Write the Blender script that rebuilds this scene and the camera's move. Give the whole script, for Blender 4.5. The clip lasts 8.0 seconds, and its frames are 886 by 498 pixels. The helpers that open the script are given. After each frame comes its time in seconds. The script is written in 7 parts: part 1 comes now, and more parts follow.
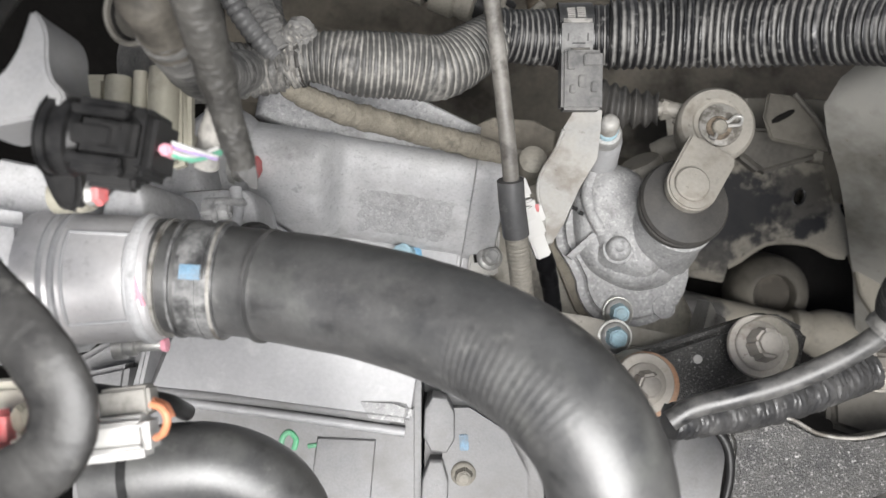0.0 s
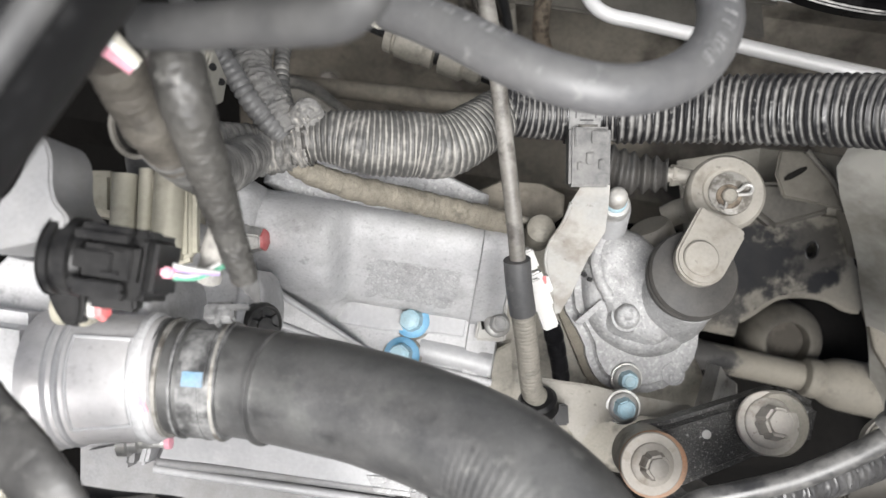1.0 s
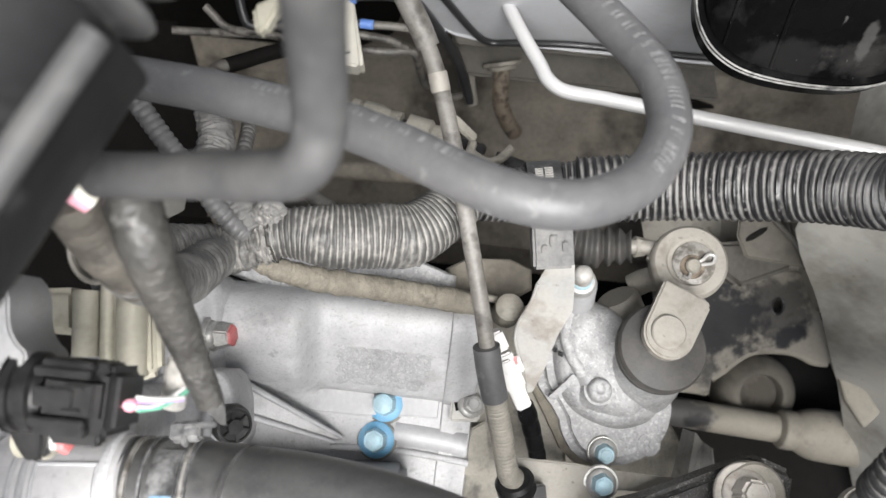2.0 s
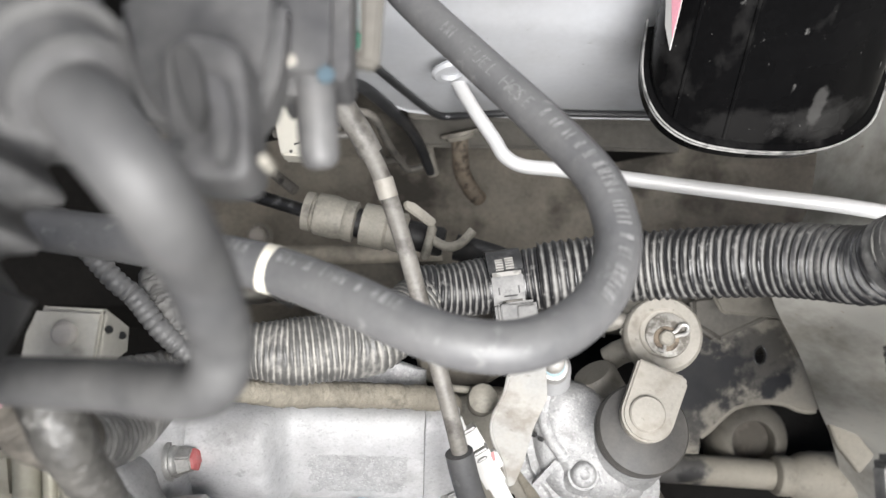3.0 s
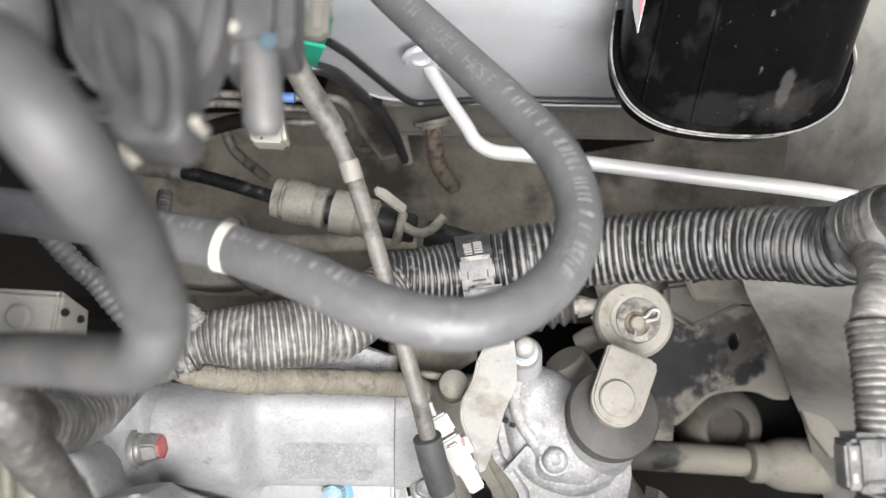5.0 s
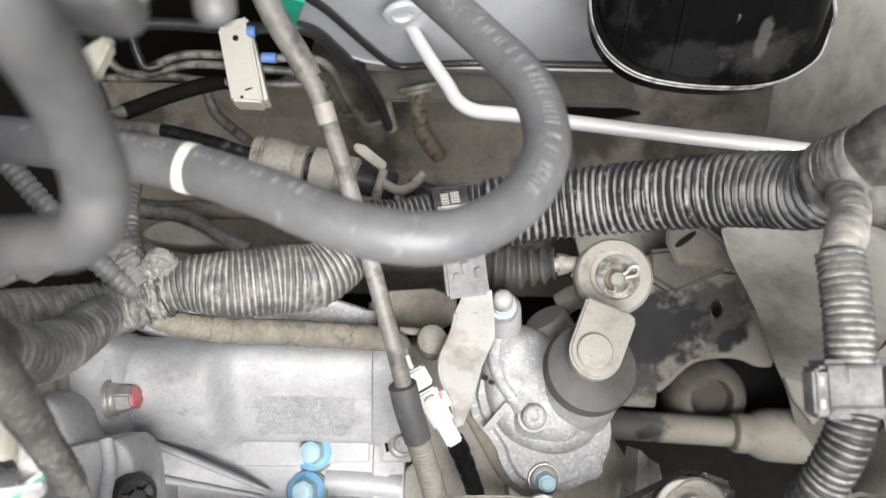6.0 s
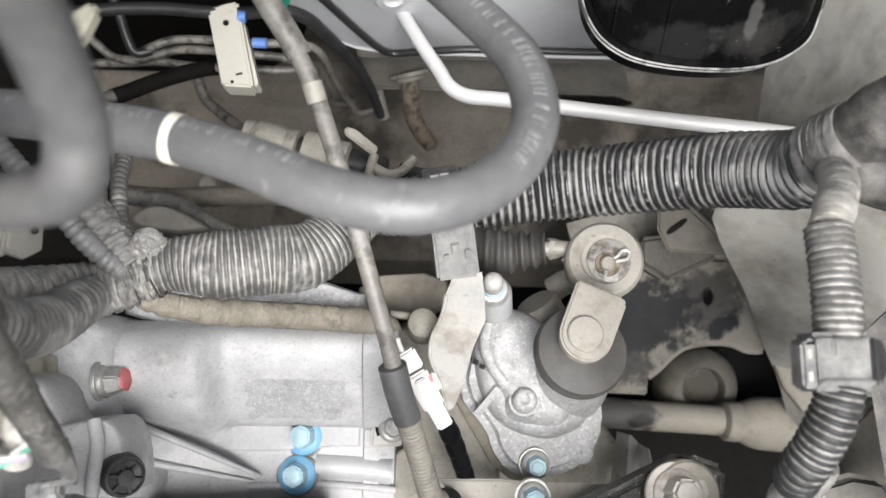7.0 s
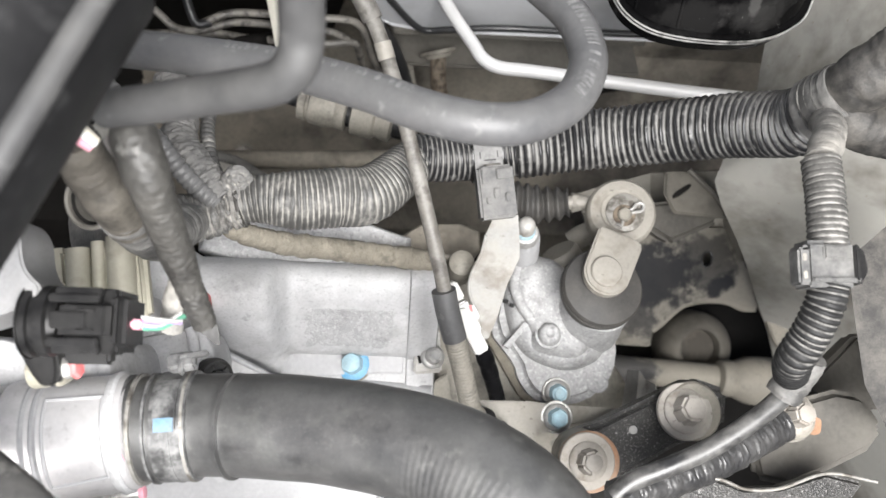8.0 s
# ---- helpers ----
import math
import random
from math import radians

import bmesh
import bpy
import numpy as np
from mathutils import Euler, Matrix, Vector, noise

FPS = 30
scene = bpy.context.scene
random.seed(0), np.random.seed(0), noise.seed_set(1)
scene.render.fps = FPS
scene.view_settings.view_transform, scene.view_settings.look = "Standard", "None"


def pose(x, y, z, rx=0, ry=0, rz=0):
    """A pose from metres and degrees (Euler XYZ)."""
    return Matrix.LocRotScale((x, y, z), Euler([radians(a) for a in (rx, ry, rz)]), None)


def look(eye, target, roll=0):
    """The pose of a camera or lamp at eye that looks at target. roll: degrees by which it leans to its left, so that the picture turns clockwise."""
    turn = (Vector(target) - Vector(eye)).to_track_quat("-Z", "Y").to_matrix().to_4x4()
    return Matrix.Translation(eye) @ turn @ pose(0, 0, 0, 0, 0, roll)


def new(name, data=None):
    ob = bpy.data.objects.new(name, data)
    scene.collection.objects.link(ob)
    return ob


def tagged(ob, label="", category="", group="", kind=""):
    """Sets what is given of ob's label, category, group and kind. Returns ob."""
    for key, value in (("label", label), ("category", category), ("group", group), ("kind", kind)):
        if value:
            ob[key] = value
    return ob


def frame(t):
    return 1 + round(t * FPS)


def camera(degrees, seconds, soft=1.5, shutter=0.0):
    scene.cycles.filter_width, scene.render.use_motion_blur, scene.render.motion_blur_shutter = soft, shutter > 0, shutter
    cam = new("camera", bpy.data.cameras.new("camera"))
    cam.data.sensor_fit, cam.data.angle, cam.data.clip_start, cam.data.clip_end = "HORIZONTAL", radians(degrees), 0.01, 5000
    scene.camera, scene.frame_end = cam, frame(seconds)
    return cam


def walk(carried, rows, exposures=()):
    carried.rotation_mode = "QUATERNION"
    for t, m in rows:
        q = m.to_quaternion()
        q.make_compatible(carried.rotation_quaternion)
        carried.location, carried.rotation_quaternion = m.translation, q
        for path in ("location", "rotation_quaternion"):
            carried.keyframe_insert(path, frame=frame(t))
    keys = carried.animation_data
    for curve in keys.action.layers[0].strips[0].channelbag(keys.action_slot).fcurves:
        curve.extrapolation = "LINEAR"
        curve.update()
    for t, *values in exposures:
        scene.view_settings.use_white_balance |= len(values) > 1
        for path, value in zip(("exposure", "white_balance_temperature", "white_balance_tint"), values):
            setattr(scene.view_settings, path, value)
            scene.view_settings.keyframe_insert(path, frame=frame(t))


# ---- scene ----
# Engine bay seen from above: z is up, y runs back to the bulkhead, x across the car.
cam = camera(57.0, 8.0, 1.5)
cam.data.dof.use_dof, cam.data.dof.focus_distance, cam.data.dof.aperture_fstop = True, 0.42, 11.5
PATH = [
    (0, 0.0015, -0.0226, 0.4480, 3.12, 0.08, -2.83),
    (0.5, 0.0015, -0.0027, 0.4347, 3.30, 1.20, -2.17),
    (1, 0.0075, 0.0133, 0.4490, 3.63, 1.10, -2.51),
    (1.5, 0.0173, 0.0261, 0.4491, 4.53, 0.40, -3.03),
    (2, 0.0126, 0.0355, 0.4522, 6.72, -0.48, -5.30),
    (2.2, 0.0178, 0.0523, 0.4518, 7.58, -0.51, -6.45),
    (3.3, 0.0316, 0.0690, 0.4421, 9.25, -1.01, -10.85),
    (3.5, 0.0327, 0.0689, 0.4422, 9.13, -1.13, -10.90),
    (4, 0.0336, 0.0658, 0.4413, 8.91, -1.41, -10.69),
    (5.3, 0.0414, 0.0592, 0.4389, 8.80, -1.96, -10.65),
    (5.5, 0.0437, 0.0546, 0.4370, 8.79, -1.99, -10.69),
    (6, 0.0424, 0.0392, 0.4349, 8.40, -2.30, -10.52),
    (6.5, 0.0419, 0.0332, 0.4336, 8.25, -2.54, -10.50),
    (7, 0.0429, 0.0310, 0.4330, 8.25, -2.72, -10.55),
    (7.5, 0.0431, 0.0249, 0.4378, 8.24, -2.87, -10.55),
    (7.6, 0.0397, 0.0183, 0.4475, 8.30, -2.85, -10.36),
    (7.7, 0.0310, 0.0130, 0.4562, 8.15, -3.12, -10.16),
    (7.8, 0.0212, 0.0049, 0.4704, 8.26, -3.25, -9.97),
    (7.9, 0.0097, 0.0012, 0.4817, 8.09, -3.61, -9.81),
    (8, 0.0014, -0.0029, 0.4877, 8.14, -3.74, -9.80),
]

walk(cam, [(row[0], pose(*row[1:])) for row in PATH],
     ((0.0, 0.16), (0.5, 0.36), (1.0, 0.50), (1.5, 0.60), (2.2, 0.60), (3.3, 0.83), (5.5, 0.78), (8.0, 0.70)))

# ---------------------------------------------------------------- light
world = bpy.data.worlds.new("sky")
scene.world = world
world.use_nodes = True
wn = world.node_tree.nodes
sky = wn.new("ShaderNodeTexSky")
sky.sky_type = "NISHITA"
sky.sun_disc = False
sky.sun_elevation, sky.sun_rotation = radians(74), radians(180)
sky.dust_density, sky.ozone_density, sky.air_density = 4.0, 0.6, 1.0
world.node_tree.links.new(sky.outputs[0], wn["Background"].inputs[0])
wn["Background"].inputs[1].default_value = 0.035
sun_data = bpy.data.lights.new("sun", "SUN")
sun_data.energy, sun_data.angle, sun_data.color = 0.5, radians(30), (1.0, 0.975, 0.95)
sun = new("sun", sun_data)
sun.matrix_basis = look((0.05, -0.40, 1.6), (0.05, 0.05, 0))
# added fill lamp over the bay; no such lamp is seen there
lamp_data = bpy.data.lights.new("overhead_fill", "AREA")
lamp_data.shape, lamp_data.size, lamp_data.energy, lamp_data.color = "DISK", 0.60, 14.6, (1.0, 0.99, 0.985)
lamp = new("overhead_fill", lamp_data)
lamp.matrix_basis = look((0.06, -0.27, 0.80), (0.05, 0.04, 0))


# ---------------------------------------------------------------- materials
def material(name, base, rough=0.5, metal=0.0, spread=0.25, scale=60.0, bump=0.2, dust=None, dust_amount=0.5,
             dust_scale=14.0, ridge=0.0, spec=0.5, coat=0.0, layers=(), depth=0.0006):
    """Base colour varied at two scales, fine relief, specks and stains in layers (colour, amount, scale, low, high), and a film of dust in patches or on ridges."""
    m = bpy.data.materials.new(name)
    m.use_nodes = True
    nodes, links = m.node_tree.nodes, m.node_tree.links
    out = nodes["Principled BSDF"]
    place = nodes.new("ShaderNodeNewGeometry")
    info = nodes.new("ShaderNodeObjectInfo")
    fine = nodes.new("ShaderNodeTexNoise")
    fine.inputs["Scale"].default_value, fine.inputs["Detail"].default_value = scale * 8, 6
    broad = nodes.new("ShaderNodeTexNoise")
    broad.inputs["Scale"].default_value, broad.inputs["Detail"].default_value = scale, 4
    links.new(place.outputs["Position"], fine.inputs["Vector"])
    links.new(place.outputs["Position"], broad.inputs["Vector"])
    both = nodes.new("ShaderNodeMath")
    both.operation = "MULTIPLY_ADD"
    both.inputs[1].default_value = 0.45
    links.new(fine.outputs["Fac"], both.inputs[0])
    half = nodes.new("ShaderNodeMath")
    half.operation = "MULTIPLY"
    half.inputs[1].default_value = 0.55
    links.new(broad.outputs["Fac"], half.inputs[0])
    links.new(half.outputs[0], both.inputs[2])
    ramp = nodes.new("ShaderNodeValToRGB")
    ramp.color_ramp.elements[0].position, ramp.color_ramp.elements[1].position = 0.3, 0.7
    ramp.color_ramp.elements[0].color = (*[c * (1 - spread) for c in base], 1)
    ramp.color_ramp.elements[1].color = (*[min(1, c * (1 + spread)) for c in base], 1)
    links.new(both.outputs[0], ramp.inputs[0])
    tint = nodes.new("ShaderNodeHueSaturation")
    shade = nodes.new("ShaderNodeMapRange")
    shade.inputs["To Min"].default_value, shade.inputs["To Max"].default_value = 0.9, 1.1
    links.new(info.outputs["Random"], shade.inputs["Value"])
    links.new(shade.outputs[0], tint.inputs["Value"])
    links.new(ramp.outputs[0], tint.inputs["Color"])
    colour = tint.outputs[0]
    gloss = nodes.new("ShaderNodeMapRange")
    gloss.inputs["To Min"].default_value, gloss.inputs["To Max"].default_value = max(0.05, rough - 0.12), min(1, rough + 0.12)
    links.new(broad.outputs["Fac"], gloss.inputs["Value"])
    rough_out = gloss.outputs[0]
    if dust:
        patch = nodes.new("ShaderNodeTexNoise")
        patch.inputs["Scale"].default_value, patch.inputs["Detail"].default_value = dust_scale, 8
        patch.inputs["Roughness"].default_value = 0.7
        links.new(place.outputs["Position"], patch.inputs["Vector"])
        film = nodes.new("ShaderNodeMapRange")
        film.inputs["From Min"].default_value, film.inputs["From Max"].default_value = 0.36, 0.66
        film.inputs["To Max"].default_value = dust_amount
        source = patch.outputs["Fac"]
        if ridge:
            top = nodes.new("ShaderNodeMapRange")
            top.inputs["From Min"].default_value, top.inputs["From Max"].default_value = 0.47, 0.55
            top.inputs["To Min"].default_value, top.inputs["To Max"].default_value = -ridge, ridge
            links.new(place.outputs["Pointiness"], top.inputs["Value"])
            total = nodes.new("ShaderNodeMath")
            links.new(top.outputs[0], total.inputs[0])
            links.new(source, total.inputs[1])
            source = total.outputs[0]
        links.new(source, film.inputs["Value"])
        blend = nodes.new("ShaderNodeMix")
        blend.data_type = "RGBA"
        blend.inputs["B"].default_value = (*dust, 1)
        links.new(film.outputs[0], blend.inputs["Factor"])
        links.new(colour, blend.inputs["A"])
        colour = blend.outputs["Result"]
        dull = nodes.new("ShaderNodeMix")
        dull.inputs["B"].default_value = 0.85
        links.new(film.outputs[0], dull.inputs["Factor"])
        links.new(rough_out, dull.inputs["A"])
        rough_out = dull.outputs["Result"]
        if metal:
            less = nodes.new("ShaderNodeMix")
            less.inputs["A"].default_value, less.inputs["B"].default_value = metal, 0.0
            links.new(film.outputs[0], less.inputs["Factor"])
            links.new(less.outputs["Result"], out.inputs["Metallic"])
    for stain, amount, size, low, high in layers:
        spots = nodes.new("ShaderNodeTexNoise")
        spots.inputs["Scale"].default_value, spots.inputs["Detail"].default_value = size, 5
        spots.inputs["Roughness"].default_value = 0.62
        links.new(place.outputs["Position"], spots.inputs["Vector"])
        cover = nodes.new("ShaderNodeMapRange")
        cover.inputs["From Min"].default_value, cover.inputs["From Max"].default_value = low, high
        cover.inputs["To Max"].default_value = amount
        links.new(spots.outputs["Fac"], cover.inputs["Value"])
        over = nodes.new("ShaderNodeMix")
        over.data_type = "RGBA"
        over.inputs["B"].default_value = (*stain, 1)
        links.new(cover.outputs[0], over.inputs["Factor"])
        links.new(colour, over.inputs["A"])
        colour = over.outputs["Result"]
    if metal and not dust:
        out.inputs["Metallic"].default_value = metal
    links.new(colour, out.inputs["Base Color"])
    links.new(rough_out, out.inputs["Roughness"])
    out.inputs["Specular IOR Level"].default_value = spec
    out.inputs["Coat Weight"].default_value = coat
    relief = nodes.new("ShaderNodeBump")
    relief.inputs["Strength"].default_value, relief.inputs["Distance"].default_value = bump, depth
    links.new(both.outputs[0], relief.inputs["Height"])
    links.new(relief.outputs[0], out.inputs["Normal"])
    return m


DUST = (0.30, 0.275, 0.235)
GREY_DUST = (0.36, 0.35, 0.33)
GRIME = (0.13, 0.125, 0.12)
cast_alu = material("cast_aluminium", (0.47, 0.47, 0.475), 0.68, 0.12, 0.14, 90, 0.4, GREY_DUST, 0.25, 30,
                    layers=((GRIME, 0.4, 30, 0.57, 0.75), ((0.24, 0.24, 0.24), 0.35, 500, 0.56, 0.66), ((0.66, 0.66, 0.66), 0.4, 45, 0.54, 0.7), ((0.20, 0.195, 0.19), 0.45, 110, 0.62, 0.70)))
dull_cast = material("dull_cast_aluminium", (0.20, 0.20, 0.204), 0.58, 0.15, 0.16, 90, 0.5, GREY_DUST, 0.3, 30, layers=((GRIME, 0.5, 30, 0.5, 0.7),))
smooth_alu = material("smooth_aluminium", (0.38, 0.38, 0.385), 0.55, 0.2, 0.10, 50, 0.2,
                      layers=((GRIME, 0.35, 26, 0.55, 0.75), ((0.62, 0.62, 0.62), 0.3, 60, 0.56, 0.7)))
bright_alu = material("bright_cast_aluminium", (0.55, 0.54, 0.54), 0.45, 0.40, 0.10, 50, 0.25, layers=(((0.20, 0.195, 0.19), 0.4, 30, 0.56, 0.75), ((0.26, 0.25, 0.25), 0.3, 300, 0.58, 0.68)))
rough_alu = material("sand_cast_aluminium", (0.37, 0.37, 0.37), 0.56, 0.12, 0.22, 120, 1.0,
                     layers=(((0.14, 0.14, 0.14), 0.5, 480, 0.54, 0.64), ((0.66, 0.66, 0.65), 0.45, 420, 0.55, 0.63), (GRIME, 0.42, 48, 0.51, 0.68), ((0.07, 0.068, 0.065), 0.5, 140, 0.64, 0.71)), depth=0.001)
pad_alu = material("grainy_aluminium", (0.42, 0.42, 0.42), 0.66, 0.12, 0.25, 130, 1.0,
                   layers=(((0.22, 0.22, 0.22), 0.45, 700, 0.53, 0.63), ((0.74, 0.74, 0.73), 0.45, 620, 0.57, 0.64), (GRIME, 0.4, 60, 0.55, 0.7)), depth=0.0016)
scuffed_edge = material("scuffed_plastic_edge", (0.12, 0.12, 0.118), 0.5, 0, 0.4, 60, 0.3, (0.50, 0.49, 0.47), 0.7, 70, layers=(((0.02, 0.02, 0.02), 0.8, 50, 0.5, 0.62),))
spiral_grey = material("grey_spiral_wrap", (0.10, 0.10, 0.10), 0.38, 0, 0.2, 60, 0.2, GREY_DUST, 0.2, 60, layers=(((0.03, 0.03, 0.03), 0.5, 120, 0.56, 0.68),))
rubber = material("black_rubber_hose", (0.038, 0.038, 0.038), 0.42, 0, 0.25, 70, 0.25, GREY_DUST, 0.10, 60, spec=1.0,
                  layers=(((0.24, 0.24, 0.22), 0.36, 90, 0.62, 0.76), ((0.20, 0.205, 0.18), 0.22, 34, 0.58, 0.76), ((0.012, 0.012, 0.012), 0.5, 110, 0.58, 0.72), ((0.10, 0.10, 0.098), 0.4, 700, 0.57, 0.68)))
soft_rubber = material("grey_rubber_hose", (0.070, 0.070, 0.072), 0.46, 0, 0.14, 45, 0.1, GREY_DUST, 0.12, 35,
                       layers=(((0.26, 0.26, 0.25), 0.35, 130, 0.60, 0.72),))
dust_cover = material("dusty_black_rubber", (0.032, 0.031, 0.030), 0.55, 0, 0.3, 80, 0.3, DUST, 0.10, 50)
conduit = material("corrugated_black_plastic", (0.008, 0.008, 0.009), 0.40, 0, 0.3, 60, 0.15, (0.38, 0.37, 0.35), 0.48, 45, 0.20, layers=(((0.30, 0.295, 0.28), 0.4, 150, 0.58, 0.68),))
pale_conduit = material("pale_dusty_conduit", (0.07, 0.068, 0.064), 0.95, 0, 0.3, 90, 0.5, (0.33, 0.32, 0.30), 0.85, 70, 0.24, spec=0.15, layers=(((0.05, 0.05, 0.048), 0.6, 110, 0.55, 0.66),))
joint_conduit = material("grey_fine_ribbed_conduit", (0.016, 0.016, 0.016), 0.55, 0, 0.3, 80, 0.4, (0.33, 0.32, 0.30), 0.65, 60, 0.22, spec=0.3, layers=(((0.012, 0.012, 0.012), 0.6, 110, 0.54, 0.66),))
grey_wrap = material("grey_dusty_wrap", (0.15, 0.147, 0.14), 0.55, 0, 0.35, 100, 0.5, (0.38, 0.36, 0.325), 0.72, 60, 0.16, spec=0.3, layers=(((0.03, 0.028, 0.026), 0.6, 90, 0.55, 0.66),))
clip_cream = material("pale_cream_plastic", (0.62, 0.60, 0.53), 0.5, 0, 0.06, 60, 0.1, DUST, 0.2, 60, layers=(((0.3, 0.27, 0.22), 0.5, 90, 0.62, 0.72),))
dusty_conduit = material("dusty_corrugated_plastic", (0.06, 0.059, 0.056), 0.5, 0, 0.3, 60, 0.2, (0.36, 0.345, 0.315), 0.75, 60, 0.18, layers=(((0.02, 0.02, 0.02), 0.5, 90, 0.54, 0.66),))
crumpled = material("crumpled_black_film", (0.018, 0.018, 0.019), 0.36, 0, 0.3, 70, 0.5, GREY_DUST, 0.12, 60, spec=0.6, layers=(((0.22, 0.215, 0.20), 0.4, 120, 0.62, 0.72),))
tail_tape = material("dust_dulled_black_tape", (0.027, 0.026, 0.024), 0.50, 0, 0.3, 80, 0.4, (0.20, 0.19, 0.17), 0.22, 45, layers=(((0.34, 0.33, 0.31), 0.4, 110, 0.62, 0.72), ((0.012, 0.011, 0.010), 0.6, 70, 0.52, 0.64),))
clip_grey = material("dusty_grey_latch", (0.11, 0.11, 0.108), 0.6, 0, 0.25, 100, 0.5, (0.30, 0.295, 0.285), 0.5, 90, layers=(((0.06, 0.06, 0.06), 0.6, 120, 0.55, 0.66),))
tape = material("dusty_cloth_tape", (0.17, 0.165, 0.155), 0.7, 0, 0.35, 120, 0.6, (0.34, 0.32, 0.285), 0.6, 60,
                layers=(((0.02, 0.02, 0.02), 0.6, 70, 0.56, 0.7),))
tan_tape = material("tan_mud_coated_tape", (0.155, 0.14, 0.112), 0.85, 0, 0.35, 130, 0.9, (0.30, 0.275, 0.225), 0.55, 70, layers=(((0.06, 0.055, 0.045), 0.6, 90, 0.56, 0.7),), depth=0.001)
black_plastic = material("black_plastic", (0.006, 0.006, 0.0065), 0.40, 0, 0.3, 70, 0.2, GREY_DUST, 0.045, 90, spec=0.25)
gloss_black = material("gloss_black_plastic", (0.004, 0.004, 0.0045), 0.32, 0, 0.2, 30, 0.03, (0.45, 0.45, 0.45), 0.01, 90, spec=0.03,
                       layers=(((0.30, 0.30, 0.30), 0.04, 70, 0.55, 0.75), ((0.4, 0.4, 0.4), 0.3, 300, 0.66, 0.73)))
duct_plastic = material("dark_grey_plastic", (0.009, 0.009, 0.0095), 0.5, 0, 0.2, 30, 0.08, spec=0.2, layers=(((0.045, 0.045, 0.045), 0.4, 60, 0.58, 0.75),))
dark_casting = material("dark_grey_casting", (0.024, 0.024, 0.025), 0.55, 0.1, 0.2, 40, 0.15, GREY_DUST, 0.12, 30)
throttle_grey = material("grey_anodised_casting", (0.042, 0.042, 0.044), 0.5, 0.1, 0.2, 40, 0.15, GREY_DUST, 0.2, 30)
pipe_plastic = material("matte_grey_plastic", (0.037, 0.037, 0.038), 0.55, 0, 0.15, 30, 0.08, GREY_DUST, 0.12, 25, spec=0.35, layers=(((0.15, 0.15, 0.145), 0.3, 120, 0.60, 0.72),))
dirty_steel = material("dirt_covered_steel", (0.235, 0.222, 0.19), 0.6, 0.15, 0.25, 80, 0.6, DUST, 0.5, 40, layers=(((0.05, 0.045, 0.04), 0.7, 60, 0.55, 0.7),))
pale_steel = material("pale_dusty_steel", (0.25, 0.236, 0.21), 0.55, 0.15, 0.16, 70, 0.5, (0.31, 0.29, 0.25), 0.5, 40, layers=(((0.12, 0.10, 0.078), 0.6, 70, 0.54, 0.70), ((0.05, 0.04, 0.03), 0.5, 260, 0.63, 0.70)))
zinc = material("zinc_plated_steel", (0.46, 0.46, 0.45), 0.4, 0.7, 0.2, 90, 0.3, DUST, 0.45, 60, layers=((GRIME, 0.5, 120, 0.55, 0.68),))
worn_zinc = material("dull_dirty_zinc", (0.26, 0.255, 0.24), 0.5, 0.4, 0.25, 90, 0.4, DUST, 0.45, 60, layers=(((0.07, 0.06, 0.048), 0.8, 110, 0.50, 0.62),))
panel_paint = material("silver_grey_body_paint", (0.47, 0.48, 0.50), 0.35, 0.2, 0.05, 30, 0.03, GREY_DUST, 0.25, 14, coat=0.3,
                       layers=(((0.10, 0.09, 0.08), 0.8, 160, 0.70, 0.74), ((0.2, 0.19, 0.18), 0.3, 18, 0.55, 0.75)))
rail_paint = material("dusty_beige_grey_paint", (0.30, 0.285, 0.25), 0.6, 0, 0.14, 30, 0.3, (0.40, 0.37, 0.31), 0.4, 26,
                      layers=(((0.045, 0.042, 0.036), 0.85, 12, 0.50, 0.62), ((0.10, 0.08, 0.06), 0.6, 120, 0.62, 0.72)))
floor_dirt = material("brown_dirt_on_steel", (0.185, 0.166, 0.136), 0.8, 0, 0.35, 30, 0.6, (0.29, 0.265, 0.22), 0.5, 22,
                      layers=(((0.030, 0.026, 0.021), 0.85, 10, 0.50, 0.64), ((0.05, 0.042, 0.032), 0.5, 120, 0.62, 0.72)))
black_steel = material("black_painted_rough_steel", (0.010, 0.010, 0.010), 0.34, 0, 0.5, 160, 1.0, (0.25, 0.235, 0.21), 0.12, 60,
                       layers=(((0.30, 0.295, 0.28), 0.5, 900, 0.55, 0.67), ((0.5, 0.49, 0.47), 0.6, 420, 0.62, 0.69)), depth=0.0012)
oil_stain = material("oil_stained_steel", (0.010, 0.011, 0.014), 0.35, 0, 0.5, 60, 0.5, (0.22, 0.21, 0.19), 0.22, 45, layers=(((0.004, 0.004, 0.005), 0.8, 40, 0.5, 0.6), ((0.20, 0.185, 0.16), 0.85, 38, 0.55, 0.62)))
